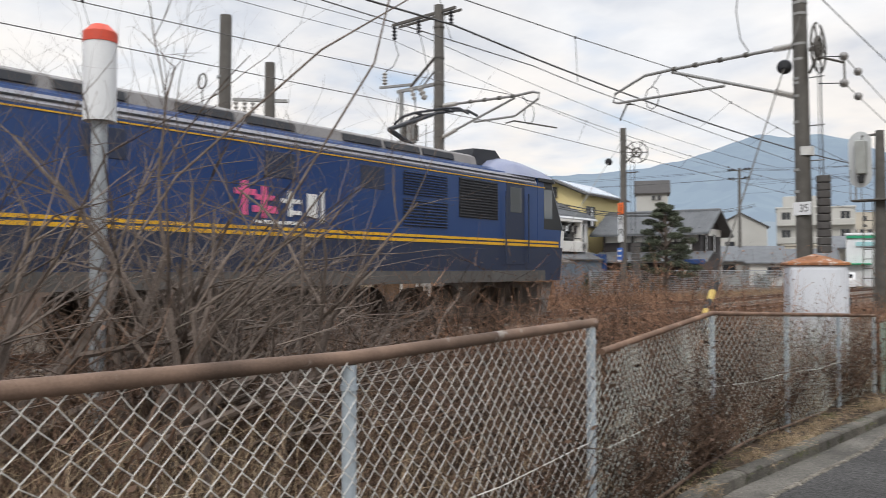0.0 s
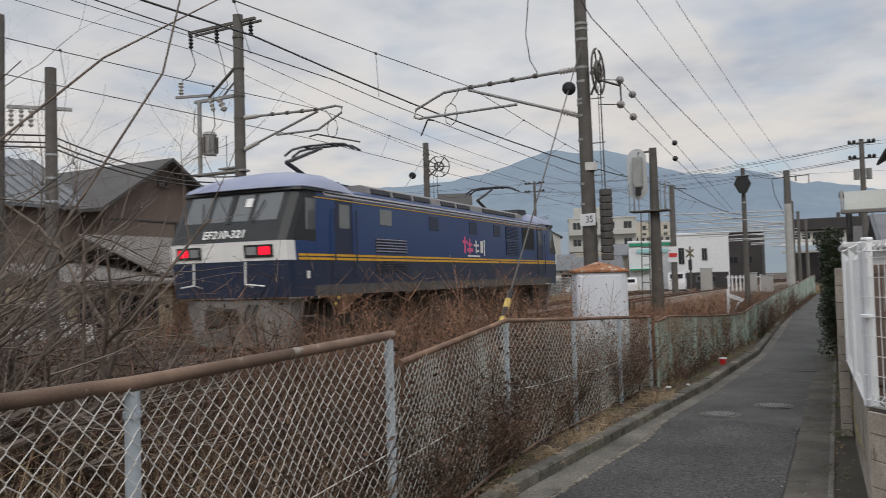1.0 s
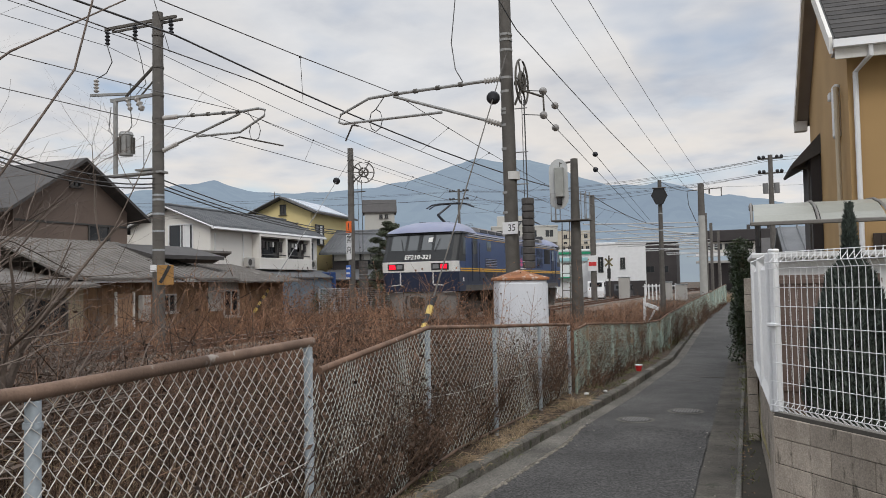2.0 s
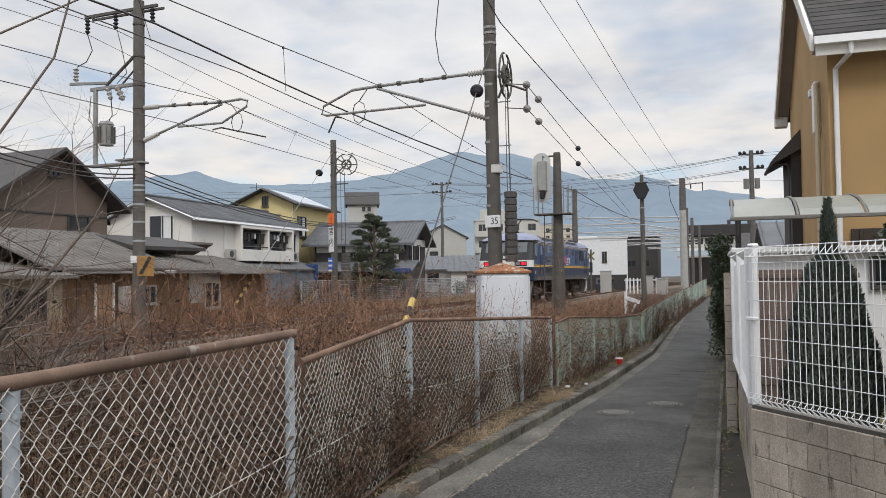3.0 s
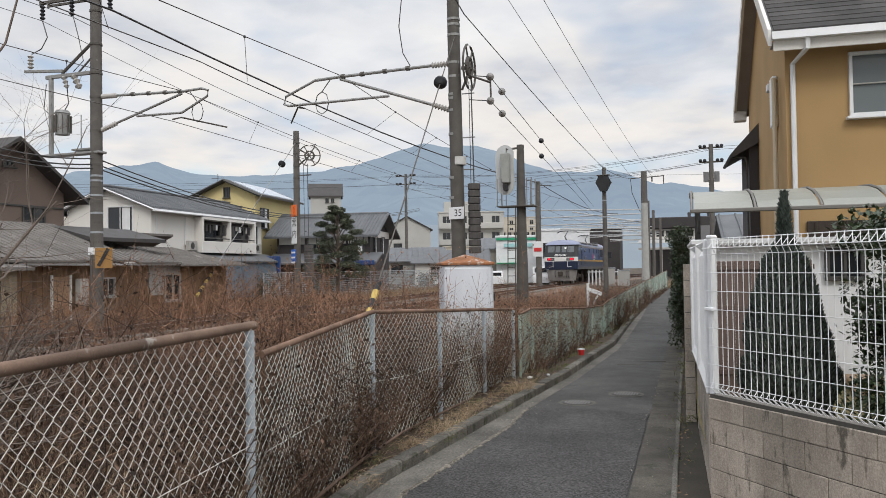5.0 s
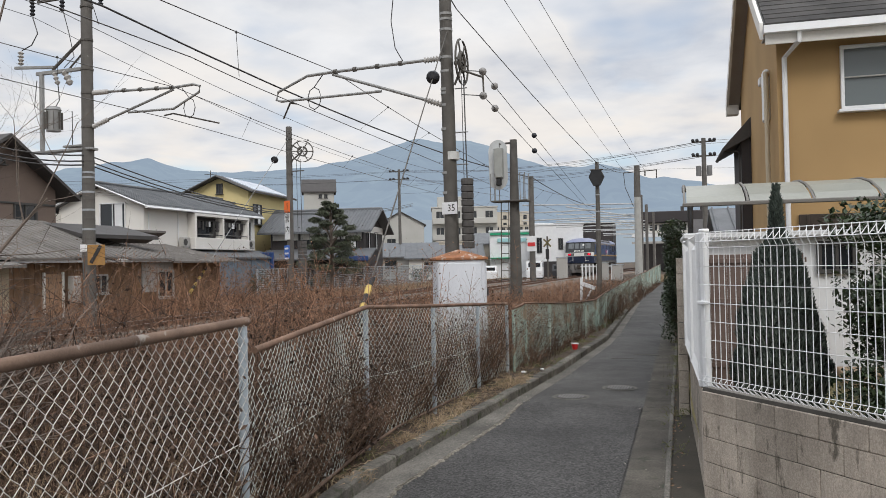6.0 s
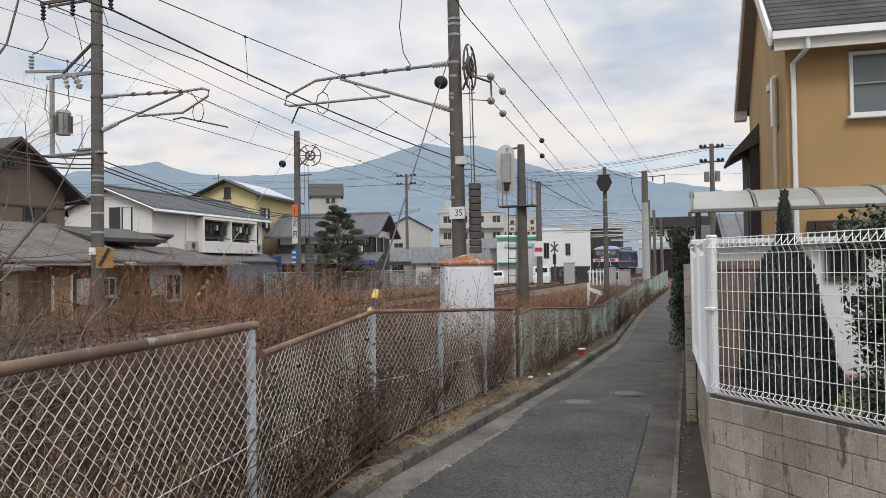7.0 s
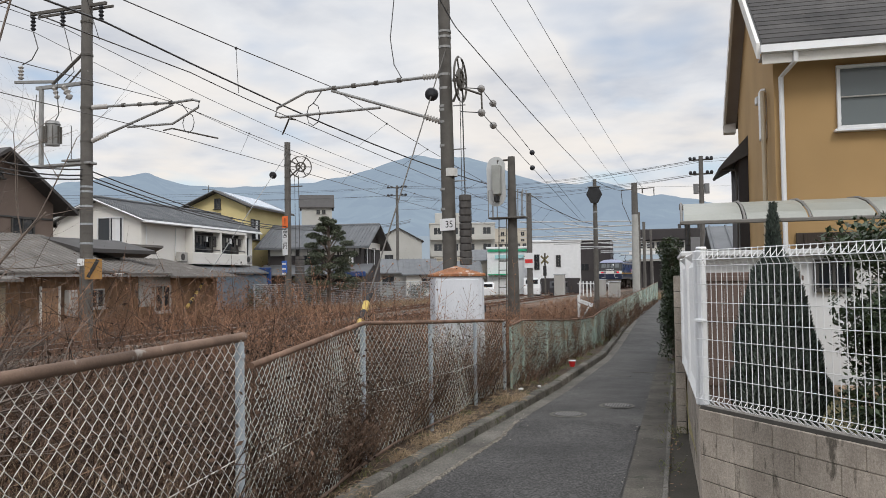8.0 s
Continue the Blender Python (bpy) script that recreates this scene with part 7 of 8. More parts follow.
for x in (1.8, 2.62):
    part("door_post", Geo().box((x, -0.03, 0.78), (0.08, 0.08, 1.56), 0.01), M_WHITEWALL, shed)
part("water_heater", Geo().box((2.95, -0.22, 0.95), (0.4, 0.26, 0.95), 0.03), M_GREYWALL, shed, "pale water heater")
part("shed_post", Geo().box((3.35, -0.4, 0.8), (0.2, 0.2, 2.0), 0.02), M_ROOFDARK, shed)
part("corner_post", Geo().box((-0.02, -0.05, 0.85), (0.13, 0.14, 2.1), 0.01), M_WHITEWALL, shed, "white painted corner post")
part("grey_panel", Geo().box((7.6, 0.02, 1.3), (1.9, 0.05, 1.2), 0.01), M_GREYWALL, shed, "grey patched wall panel")
window(shed, 1.0, 1.1, pose(8.0, -0.02, 1.0), frame_mat=M_GREYWALL)
window(shed, 0.7, 0.7, pose(4.4, 0.0, 1.1), frame_mat=M_GREYWALL)
hut = thing("hut", "cream plaster lean-to with a dark window beside the shed", "shed", pose(-20.9, 15.2, 0.15, 0, 0, 90))
part("wall", Geo().box((2.0, 2, 0.95), (4.0, 4.0, 1.9), 0.01), mat("cream_plaster", (0.42, 0.36, 0.25), (0.3, 0.25, 0.17), 0.9, scale=1.5, fine=30, spot=(0.2, 0.17, 0.12), spot_at=0.62), hut)
part("roof", Geo().prism([(-0.5, 1.9), (4.3, 2.6), (4.3, 2.7), (-0.5, 2.0)], 0, -0.3, 4.2), M_ROOFOLD, hut)
window(hut, 1.5, 1.1, pose(2.6, -0.005, 1.05))
window(hut, 1.0, 1.0, pose(0.9, -0.005, 1.05))

# low fence of wire panels beyond the tracks
ff = thing("wire_panel_fence", "grey wire panel fence along the far side of the tracks", "fence")
px, py = -24.6, 39.0
for i in range(16):
    x, y = px + 0.06 * i, py + 2.2 * i
    part("post", Geo().tube([(x, y, 0.1), (x, y, 1.82)], 0.04, 6), M_GALV, ff)
    if i < 15:
        panel = Geo()
        for k in range(12):
            z = 0.48 + k * 0.12
            panel.tube([(x, y, z), (x + 0.06, y + 2.2, z)], 0.012 if k < 11 else 0.025, 4, False)
        for k in range(1, 14):
            panel.tube([(x + 0.06 * k / 14, y + 2.2 * k / 14, 0.46), (x + 0.06 * k / 14, y + 2.2 * k / 14, 1.8)], 0.01, 4, False)
        part("wire_panel", panel, M_GALV, ff)
part("low_wall", Geo().box((px + 0.4, py + 16.5, 0.28), (0.2, 33.5, 0.36), 0.02, Matrix.Rotation(-0.027, 3, "Z")), M_CONC, ff)


def slab_block(name, label, x, y, ang, w, d, h, wall, rows=0, cols=0, win_w=1.0, win_h=1.1, z0=1.2, step=3.0, roof_mat=None, balcony=False):
    b = thing(name, label, "building", pose(x, y, 0.1, 0, 0, ang))
    part("wall", Geo().box((w / 2, d / 2, h / 2), (w, d, h), 0.05), wall, b)
    part("parapet", Geo().box((w / 2, d / 2, h + 0.1), (w + 0.2, d + 0.2, 0.25), 0.04), roof_mat or wall, b)
    for r in range(rows):
        for c in range(cols):
            sx = (c + 0.5) * w / cols
            zz = z0 + r * step
            if zz + win_h / 2 < h:
                window(b, win_w, win_h, pose(sx, -0.005, zz), sill=False, frame_mat=M_GREYWALL)
        if balcony:
            part("balcony", Geo().box((w / 2, -0.5, z0 + r * step - 0.9), (w - 0.2, 1.0, 0.9), 0.03), wall, b)
    return b


apt = slab_block("apartment_building", "pale four-storey apartment block with balconies", -44.2, 121, 20, 10.4, 9, 10.6, M_APT, 4, 4, 1.3, 1.4, 1.6, 2.6, balcony=True)
part("roof_house", Geo().box((3.2, 4, 11.6), (4.6, 4, 1.9), 0.05), M_APT, apt)
part("roof_aerial", Geo().tube([(4, 4, 12), (4, 4, 14)], 0.05, 4), M_STEELPOLE, apt)
slab_block("building", "beige low building below the apartment block", -39.5, 110, 20, 11, 8, 4.8, M_BEIGEWALL, 1, 5, 1.2, 1.0, 2.6)
house("house", "plain grey gabled hall beyond the tracks", -46.2, 104, 24, 6.6, 10, 7.4, 9.2, M_APT, M_ROOFDARK, "v", 0.3, [("f", 2, 5, 1.2, 1.0)])
tow = house("tower", "white stair tower with a dark pitched roof", -58.2, 105, 28, 4.4, 4, 12.9, 14.6, M_APT, M_ROOFDARK, "u", 0.35, [("f", 3.2, 12.1, 0.5, 0.6), ("f", 2.4, 12.1, 0.5, 0.6)])
slab_block("building", "distant long beige building on the hillside", -76, 250, 15, 30, 12, 13.5, M_BEIGEWALL, 2, 16, 1.2, 1.4, 9.6, 2.8)
slab_block("building", "distant beige tower block", -73, 255, 15, 13, 12, 18.0, M_BEIGEWALL, 2, 4, 1.2, 1.4, 14.0, 2.4)
for x, y, a, w, e, r, wall in ((-40, 88, 25, 8, 2.9, 4.4, M_GREYWALL), (-33.5, 84, 20, 8, 2.6, 3.9, M_WHITEWALL), (-28.2, 92, 15, 8, 4.2, 5.4, M_BEIGEWALL), (-36, 66, 24, 5, 3.4, 5.2, M_DARKWALL), (-46, 75, 30, 9, 4.0, 5.4, M_GREYWALL),
                               (-60, 70, 40, 10, 4.6, 6.2, M_WHITEWALL), (-60, 50, 50, 10, 4.8, 6.5, M_BEIGEWALL), (-44, 36, 55, 8, 4.6, 6.0, M_GREYWALL)):
    house("house", "small town house with a tiled roof beyond the tracks", x, y, a, w, 7, e, r, wall, M_ROOFTILE, "u", 0.5, [("f", w * 0.3, e - 1.0, 1.4, 1.0), ("f", w * 0.7, e - 1.0, 1.4, 1.0)], ribs=14)

store = slab_block("shop", "white shop with a green signboard", -25.3, 88, 12, 5.5, 10, 5.2, M_WHITE)
part("signboard", Geo().box((2.7, -0.12, 5.0), (5.3, 0.12, 0.25), 0.02), mat("green_sign", (0.02, 0.32, 0.16), (0.02, 0.26, 0.13), 0.5, scale=3, fine=20), store)
part("sign_bar", Geo().box((2.7, -0.2, 4.3), (3.6, 0.1, 0.4), 0.02), mat("teal_letter_bar", (0.35, 0.6, 0.62), (0.32, 0.55, 0.57), 0.5, scale=3, fine=20), store)
part("awning", Geo().box((1.2, -0.4, 2.3), (2.2, 0.7, 0.15), 0.04), bpy.data.materials["green_sign"], store)
wb = slab_block("building", "white two-storey box building over a dark garage", -19.3, 82.5, 12, 5.4, 12, 5.55, M_WHITE)
# thin near-black plate on the wall in place of a shaded garage opening
part("garage_shade", Geo().box((2.7, -0.02, 0.95), (5.2, 0.08, 1.75)), M_DARKWALL, wb)
for x, z, w, h in ((0.9, 3.5, 0.55, 1.6), (3.1, 3.6, 0.5, 1.2)):
    window(wb, w, h, pose(x, -0.005, z), sill=False)
for k in range(3):
    window(wb, 0.4, 0.7, pose(5.405, 2 + k * 2.2, 3.6, 0, 0, 90), sill=False)
dk = slab_block("building", "dark brown box building by the station", -23.4, 135, 5, 5.6, 12, 7.9, M_DARKWALL)
window(dk, 1.4, 1.1, pose(1.4, -0.005, 3.6), sill=False)
window(dk, 1.4, 1.1, pose(3.6, -0.005, 3.6), sill=False)

# station at the end of the line of sight
stn = thing("station", "low station with a dark roof, white beams and platform", "station", pose(-13.0, 128, 0.1, 0, 0, 3))
part("roof", Geo().box((5.5, 8, 8.3), (12, 16, 1.7), 0.1), M_DARKWALL, stn)
part("upper_storey", Geo().box((5.0, 7, 6.6), (10, 12, 1.6), 0.05), M_WHITEWALL, stn)
for k in range(7):
    part("window", Geo().box((0.8 + k * 1.45, 0.97, 6.7), (1.1, 0.1, 0.9), 0.02), M_WIN, stn)
part("beam", Geo().box((5, 0.6, 5.5), (12, 0.4, 0.5), 0.03), M_WHITE, stn)
part("beam", Geo().box((5, 0.2, 4.4), (12, 0.4, 0.35), 0.03), M_GREYWALL, stn)
for k in range(6):
    part("column", Geo().box((0.2 + k * 2.2, 1, 2.3), (0.3, 0.3, 4.6), 0.02), M_GREYWALL, stn)
part("platform", Geo().box((7, -10, 0.6), (4.5, 26, 1.1), 0.05), M_CONC, stn)
part("platform_roof", Geo().box((7, -8, 3.9), (4.0, 22, 0.2), 0.03), M_ROOFDARK, stn)
# near-black box gives the shade below the station roof
part("shadowed_hall", Geo().box((5, 6, 2.2), (10.5, 8, 4.2)), M_DARKWALL, stn)
part("chimney", Geo().tube([(9.5, 6, 9), (9.5, 6, 11.4)], 0.2, 8), M_ROOFDARK, stn)
part("vent", Geo().box((6.6, 5, 9.6), (0.5, 0.5, 1.0), 0.03), M_ROOFDARK, stn)
for i in range(5):
    part("platform_post", Geo().tube([(7, -18 + i * 5, 1.1), (7, -18 + i * 5, 3.9)], 0.09, 6), M_STEELPOLE, stn)

# clutter along the far track side
rnd = random.Random(3)


def car(x, y, ang, paint, label, van=False):
    c = thing("car", label, "car", pose(x, y, 0.12, 0, 0, ang), "parked vehicles")
    L, W, H = 3.6, 1.5, (1.85 if van else 1.5)
    prof = [(-L / 2, 0.3), (L / 2, 0.3), (L / 2, 0.8), (L / 2 - 0.7 if not van else L / 2 - 0.25, 0.95), (L / 2 - 1.2 if not van else L / 2 - 0.6, H), (-L / 2 + 0.3, H), (-L / 2, 0.9)]
    part("body", Geo().prism(prof, 1, -W / 2, W / 2), paint, c)
    for sy in (-1, 1):
        part("side_glass", Geo().box((-0.3, sy * (W / 2 + 0.003), H - 0.35), (L * 0.5, 0.02, 0.42), 0.005), M_WIN, c)
        for xx in (-L / 2 + 0.65, L / 2 - 0.65):
            wl_ = part("wheel", Geo().tube([(xx, sy * (W / 2 - 0.16), 0.28), (xx, sy * (W / 2 + 0.02), 0.28)], 0.28, 14), M_BLACK, c)
            part("rim", Geo().tube([(xx, sy * (W / 2 + 0.02), 0.28), (xx, sy * (W / 2 + 0.03), 0.28)], 0.16, 10), M_GALV, wl_)
    part("rear_glass", Geo().box((-L / 2 + 0.1, 0, H - 0.35), (0.05, W * 0.75, 0.4), 0.01), M_WIN, c)
    part("front_glass", Geo().box((L / 2 - 0.72 if not van else L / 2 - 0.38, 0, H - 0.35), (0.06, W * 0.8, 0.42), 0.01), M_WIN, c)
    for sy in (-0.5, 0.5):
        part("headlight", Geo().box((L / 2, sy, 0.68), (0.05, 0.3, 0.15), 0.01), M_LAMP, c)
    return c


M_CARDARK = mat("dark_car_paint", (0.03, 0.03, 0.035), (0.045, 0.045, 0.05), 0.3, scale=3, fine=20, bump=0)
car(-17.6, 77, 100, M_WHITE, "small white van parked by the level crossing", True)
car(-15.6, 80, 95, M_CARDARK, "dark car parked by the level crossing")
car(-21.5, 74, 110, M_WHITE, "white car parked beyond the tracks")
car(-20.7, 13.7, 60, M_WHITE, "white light truck parked by the brown house")
barrier = thing("crossing_barrier", "short white railing by the level crossing", "railing")
for k in range(9):
    part("rail_post", Geo().box((-12.9 + k * 0.34, 76, 0.85), (0.12, 0.12, 1.5), 0.02), M_WHITE, barrier)
part("rail_bar", Geo().box((-11.5, 76, 1.4), (3.2, 0.08, 0.1), 0.01), M_WHITE, barrier)
for x, y, z in ((-10.4, 72, 1.5), (-8.9, 70, 1.3), (-14.0, 72, 2.0)):
    cb = thing("relay_cabinet", "pale grey trackside relay cabinet", "cabinet", group="trackside cabinets")
    part("case", Geo().box((x, y, 0.2 + z / 2), (0.9, 0.6, z), 0.03), M_GREYWALL, cb)
    part("lid", Geo().box((x, y, 0.25 + z), (1.0, 0.7, 0.08), 0.02), M_GALV, cb)
xg = thing("crossing_signal", "striped level crossing signal post with crossed boards", "signal")
part("post", Geo().tube([(-15.3, 72, 0.1), (-15.3, 72, 4.2)], 0.08, 8), M_STEELPOLE, xg)
for a in (-0.8, 0.8):
    part("cross_board", Geo().box((-15.3, 71.9, 3.6), (0.95, 0.04, 0.15), 0.01, Matrix.Rotation(a, 3, "Y")), mat("dull_board", (0.2, 0.17, 0.08), (0.12, 0.1, 0.06), 0.8, scale=5, fine=30) if a < 0 else bpy.data.materials["dull_board"], xg)
part("lamp_board", Geo().box((-15.3, 71.9, 2.6), (0.3, 0.12, 0.9), 0.02), M_BLACK, xg)

# white relay cabinet by the near fence
M_CABWHITE = mat("chalky_white_cabinet", (0.7, 0.72, 0.76), (0.58, 0.6, 0.64), 0.6, scale=1.5, fine=40, spot=(0.46, 0.4, 0.34), spot_at=0.64, stretch=(3, 3, 0.5))
M_RUSTTOP = mat("rusted_orange_roof", (0.38, 0.165, 0.07), (0.2, 0.085, 0.045), 0.9, scale=5, fine=60, spot=(0.48, 0.41, 0.36), spot_at=0.56, macro=(3.0, 0.3))
cab = thing("signal_cabinet", "white steel signal cabinet with a rusted orange roof behind the fence", "cabinet", pose(-4.5, 12.55, 0, 0, 0, 27))
part("case", Geo().box((0.4, 0.36, 1.03), (0.8, 0.72, 1.94), 0.02), M_CABWHITE, cab)
part("plinth", Geo().box((0.4, 0.36, 0.04), (0.9, 0.82, 0.2), 0.02), M_CONC, cab)
part("door", Geo().box((0.38, -0.012, 1.05), (0.7, 0.03, 1.78), 0.012), M_CABWHITE, cab)
dr = part("door", Geo().box((0.812, 0.36, 1.05), (0.03, 0.62, 1.78), 0.012), M_CABWHITE, cab)
part("handle", Geo().box((0.84, 0.1, 1.45), (0.04, 0.05, 0.12), 0.01), M_BLACK, dr)
for z in (0.5, 1.7):
    part("hinge", Geo().box((0.83, 0.64, z), (0.03, 0.04, 0.1), 0.008), M_GALV, dr)
g = Geo()
g.v += [(-0.025, -0.03, 2.03), (0.83, -0.03, 2.03), (0.83, 0.75, 2.03), (-0.025, 0.75, 2.03), (0.4, 0.36, 2.17)]
g.f += [(0, 1, 4), (1, 2, 4), (2, 3, 4), (3, 0, 4), (3, 2, 1, 0)]
part("roof", g, M_RUSTTOP, cab, "rusted orange hipped roof")
part("roof_edge", Geo().box((0.4025, 0.36, 2.01), (0.87, 0.8, 0.045), 0.008), M_RUSTTOP, cab)

# marker post with a red cap, small broken sign, red toy bucket, litter
mk = thing("marker_post", "white round marker post with a red cap among bare branches", "post", pose(-6.4, 2.85, 0))
part("pole", Geo().tube([(0, 0, 0), (0, 0, 3.15)], 0.062, 10), M_GALV, mk, "", True)
part("sleeve", Geo().tube([(0, 0, 3.1), (0, 0, 3.72)], 0.125, 16), M_WHITE, mk, "white sleeve", True)
part("cap", Geo().tube([(0, 0, 3.72), (0, 0, 3.8), (0, 0, 3.86)], [0.13, 0.13, 0.07], 16), mat("red_cap", (0.65, 0.08, 0.04), (0.55, 0.07, 0.04), 0.5, scale=5, fine=40), mk, "red cap", True)
bs = thing("trackside_sign", "broken white trackside marker leaning behind the fence", "sign")
part("post", Geo().box((-4.62, 27, 0.75), (0.09, 0.05, 1.25), 0.01), M_WHITE, bs)
part("board", Geo().box((-4.4, 27, 1.1), (0.5, 0.04, 0.13), 0.01, Matrix.Rotation(0.35, 3, "Y")), M_WHITE, bs)
part("stay", Geo().box((-4.42, 27, 0.75), (0.06, 0.04, 0.5), 0.01, Matrix.Rotation(0.5, 3, "Y")), M_WHITE, bs)
bk = thing("bucket", "small red plastic bucket at the foot of the fence", "bucket", pose(-3.05, 16.87, 0.1))
part("pail", Geo().tube([(0, 0, 0), (0, 0, 0.12)], [0.05, 0.075], 14), mat("red_plastic", (0.6, 0.03, 0.03), (0.5, 0.03, 0.03), 0.4, scale=5, fine=40), bk, "", True)
part("rim", Geo().tube([(0, 0, 0.115), (0, 0, 0.13)], 0.08, 14), M_WHITE, bk)
for x, y, s in ((-2.98, 13.4, 0.045), (-3.2, 13.0, 0.06), (-3.35, 6.3, 0.06)):
    solo("litter", Geo().box((x, y, 0.14), (s, s * 1.3, 0.03), 0.008, Matrix.Rotation(x * 5, 3, "Z")), M_WHITE, "crumpled scrap of white litter by the kerb", "litter", "litter")

# ---- garden wall, white fence and the ochre house ----
CX, CY = -0.23, 6.94
UX, UY = 0.648, -0.762
WALL_ANG = math.degrees(math.atan2(UY, UX))
block_mesh = Geo().box((0, 0, 0), (0.396, 0.12, 0.195), 0.004).mesh("block", M_BLOCK)
half_mesh = Geo().box((0, 0, 0), (0.196, 0.12, 0.195), 0.004).mesh("half_block", M_BLOCK)
cap_mesh = Geo().box((0, 0, 0), (0.397, 0.13, 0.165), 0.006).mesh("cap_block", M_BLOCK)


def block_wall(name, label, origin, ang, length, z0, rows, cap):
    w = thing(name, label, "wall", pose(*origin, 0, 0, ang), kind="structure")
    core = Geo().box((length / 2, 0.06, (z0 + rows * 0.2) / 2 - 0.03), (length - 0.01, 0.1, z0 + rows * 0.2 - 0.01 + 0.06))
    part("mortar_core", core, M_MORTAR, w)
    n = int(length / 0.4)
    for r in range(rows):
        z = z0 + r * 0.2 + 0.1
        top = cap and r == rows - 1
        off = 0.2 if r % 2 else 0.0
        if off:
            b = new("half_block", half_mesh)
            b.parent = w
            b.location = (0.1, 0.06, z)
        for i in range(n):
            x = off + i * 0.4 + 0.2
            if x + 0.2 > length + 0.01:
                break
            b = new("block", cap_mesh if top else block_mesh)
            b.parent = w
            b.location = (x, 0.06 + random.uniform(-0.002, 0.002), z - (0.018 if top else 0))
    return w


block_wall("wall_garden_front", "low grey-brown concrete block wall with dark joints", (CX, CY, 0), WALL_ANG, 8.0, -0.1, 5, True)
SIDE_ANG = math.degrees(math.atan2(1.0, -0.075))
block_wall("wall_garden_side", "low concrete block wall along the lane", (CX + 0.125, CY + 0.02, 0), SIDE_ANG, 3.4, -0.1, 5, True).matrix_world = pose(CX - 0.0, CY + 0.09, 0, 0, 0, SIDE_ANG) @ pose(0, -0.125, 0)
block_wall("wall_neighbour", "taller grey concrete block wall along the lane", (0, 0, 0), 0, 8.4, -0.05, 10, False).matrix_world = pose(-0.5, 10.5, 0, 0, 0, SIDE_ANG - 1.4) @ pose(0, -0.005, 0)
part("wall_bed", Geo().box((4.0, 0.055, 0.885), (7.9, 0.085, 0.03), 0.008), M_CONC, bpy.data.objects["wall_garden_front"], "pale mortar bed on top of the wall")

wf = thing("mesh_fence", "white welded-wire fence with curled top and bottom on the block wall", "fence", pose(CX, CY, 0.872, 0, 0, WALL_ANG))
FH = 1.28
M_WHITEWIRE = mat("white_coated_wire", (0.78, 0.79, 0.8), (0.68, 0.69, 0.7), 0.45, scale=4, fine=40, bump=0)
for i in range(4):
    p = part("post", Geo().box((-0.05 + i * 2.0, 0.1, FH / 2), (0.06, 0.06, FH), 0.01), M_WHITEWIRE, wf, "white square post")
    part("post_cap", Geo().box((-0.05 + i * 2.0, 0.1, FH + 0.015), (0.07, 0.07, 0.03), 0.01), M_WHITEWIRE, p)
    part("bracket", Geo().box((-0.02 + i * 2.0, 0.05, FH * 0.55), (0.1, 0.05, 0.03), 0.006), M_WHITEWIRE, p)
YB = 0.04
wire_mesh = Geo().tube([(0, 0.03, 0.02), (0, -0.03, 0.075), (0, 0, 0.11), (0, 0, FH - 0.13), (0, -0.03, FH - 0.08), (0, 0.03, FH - 0.02), (0.03, 0.0, FH), (0.06, -0.03, FH - 0.08)], 0.0033, 5, False)
wire_mesh.tube([(0.06, 0.0, 0.11), (0.03, 0.03, 0.02), (0.0, -0.03, 0.075)], 0.0033, 5, False)
vert_mesh = wire_mesh.mesh("upright_wire", M_WHITEWIRE)
for i in range(120):
    v = new("upright_wire", vert_mesh)
    v.parent = wf
    v.location = (0.01 + i * 0.0625, YB, 0)
for k in range(8):
    z = 0.11 + k * (FH - 0.24) / 7
    part("cross_wire", Geo().tube([(-0.05, YB - 0.004, z), (7.6, YB - 0.004, z)], 0.003, 5), M_WHITEWIRE, wf)
for z, dy in ((0.02, 0.03), (0.075, -0.03), (FH - 0.08, -0.03), (FH - 0.004, 0.0)):
    part("edge_wire", Geo().tube([(-0.05, YB + dy, z), (7.6, YB + dy, z)], 0.0038, 5), M_WHITEWIRE, wf)
wr = thing("mesh_fence", "short white welded-wire fence return along the lane", "fence", pose(-0.2, 7.1, 0.872, 0, 0, math.degrees(math.atan2(3.25, -0.27))))
for i in range(52):
    v = new("upright_wire", vert_mesh)
    v.parent = wr
    v.location = (0.06 + i * 0.0625, 0.02, 0)
for k in range(8):
    z = 0.11 + k * (FH - 0.24) / 7
    part("cross_wire", Geo().tube([(0, 0.016, z), (3.27, 0.016, z)], 0.003, 5), M_WHITEWIRE, wr)
part("post", Geo().box((0.02, 0.02, FH / 2), (0.07, 0.07, FH), 0.01), M_WHITEWIRE, wr, "white square post")
part("post", Geo().box((1.64, 0.02, FH / 2), (0.07, 0.07, FH), 0.01), M_WHITEWIRE, wr, "white square post")
part("post", Geo().box((3.28, 0.02, FH / 2), (0.07, 0.07, FH), 0.01), M_WHITEWIRE, wr, "white square post")

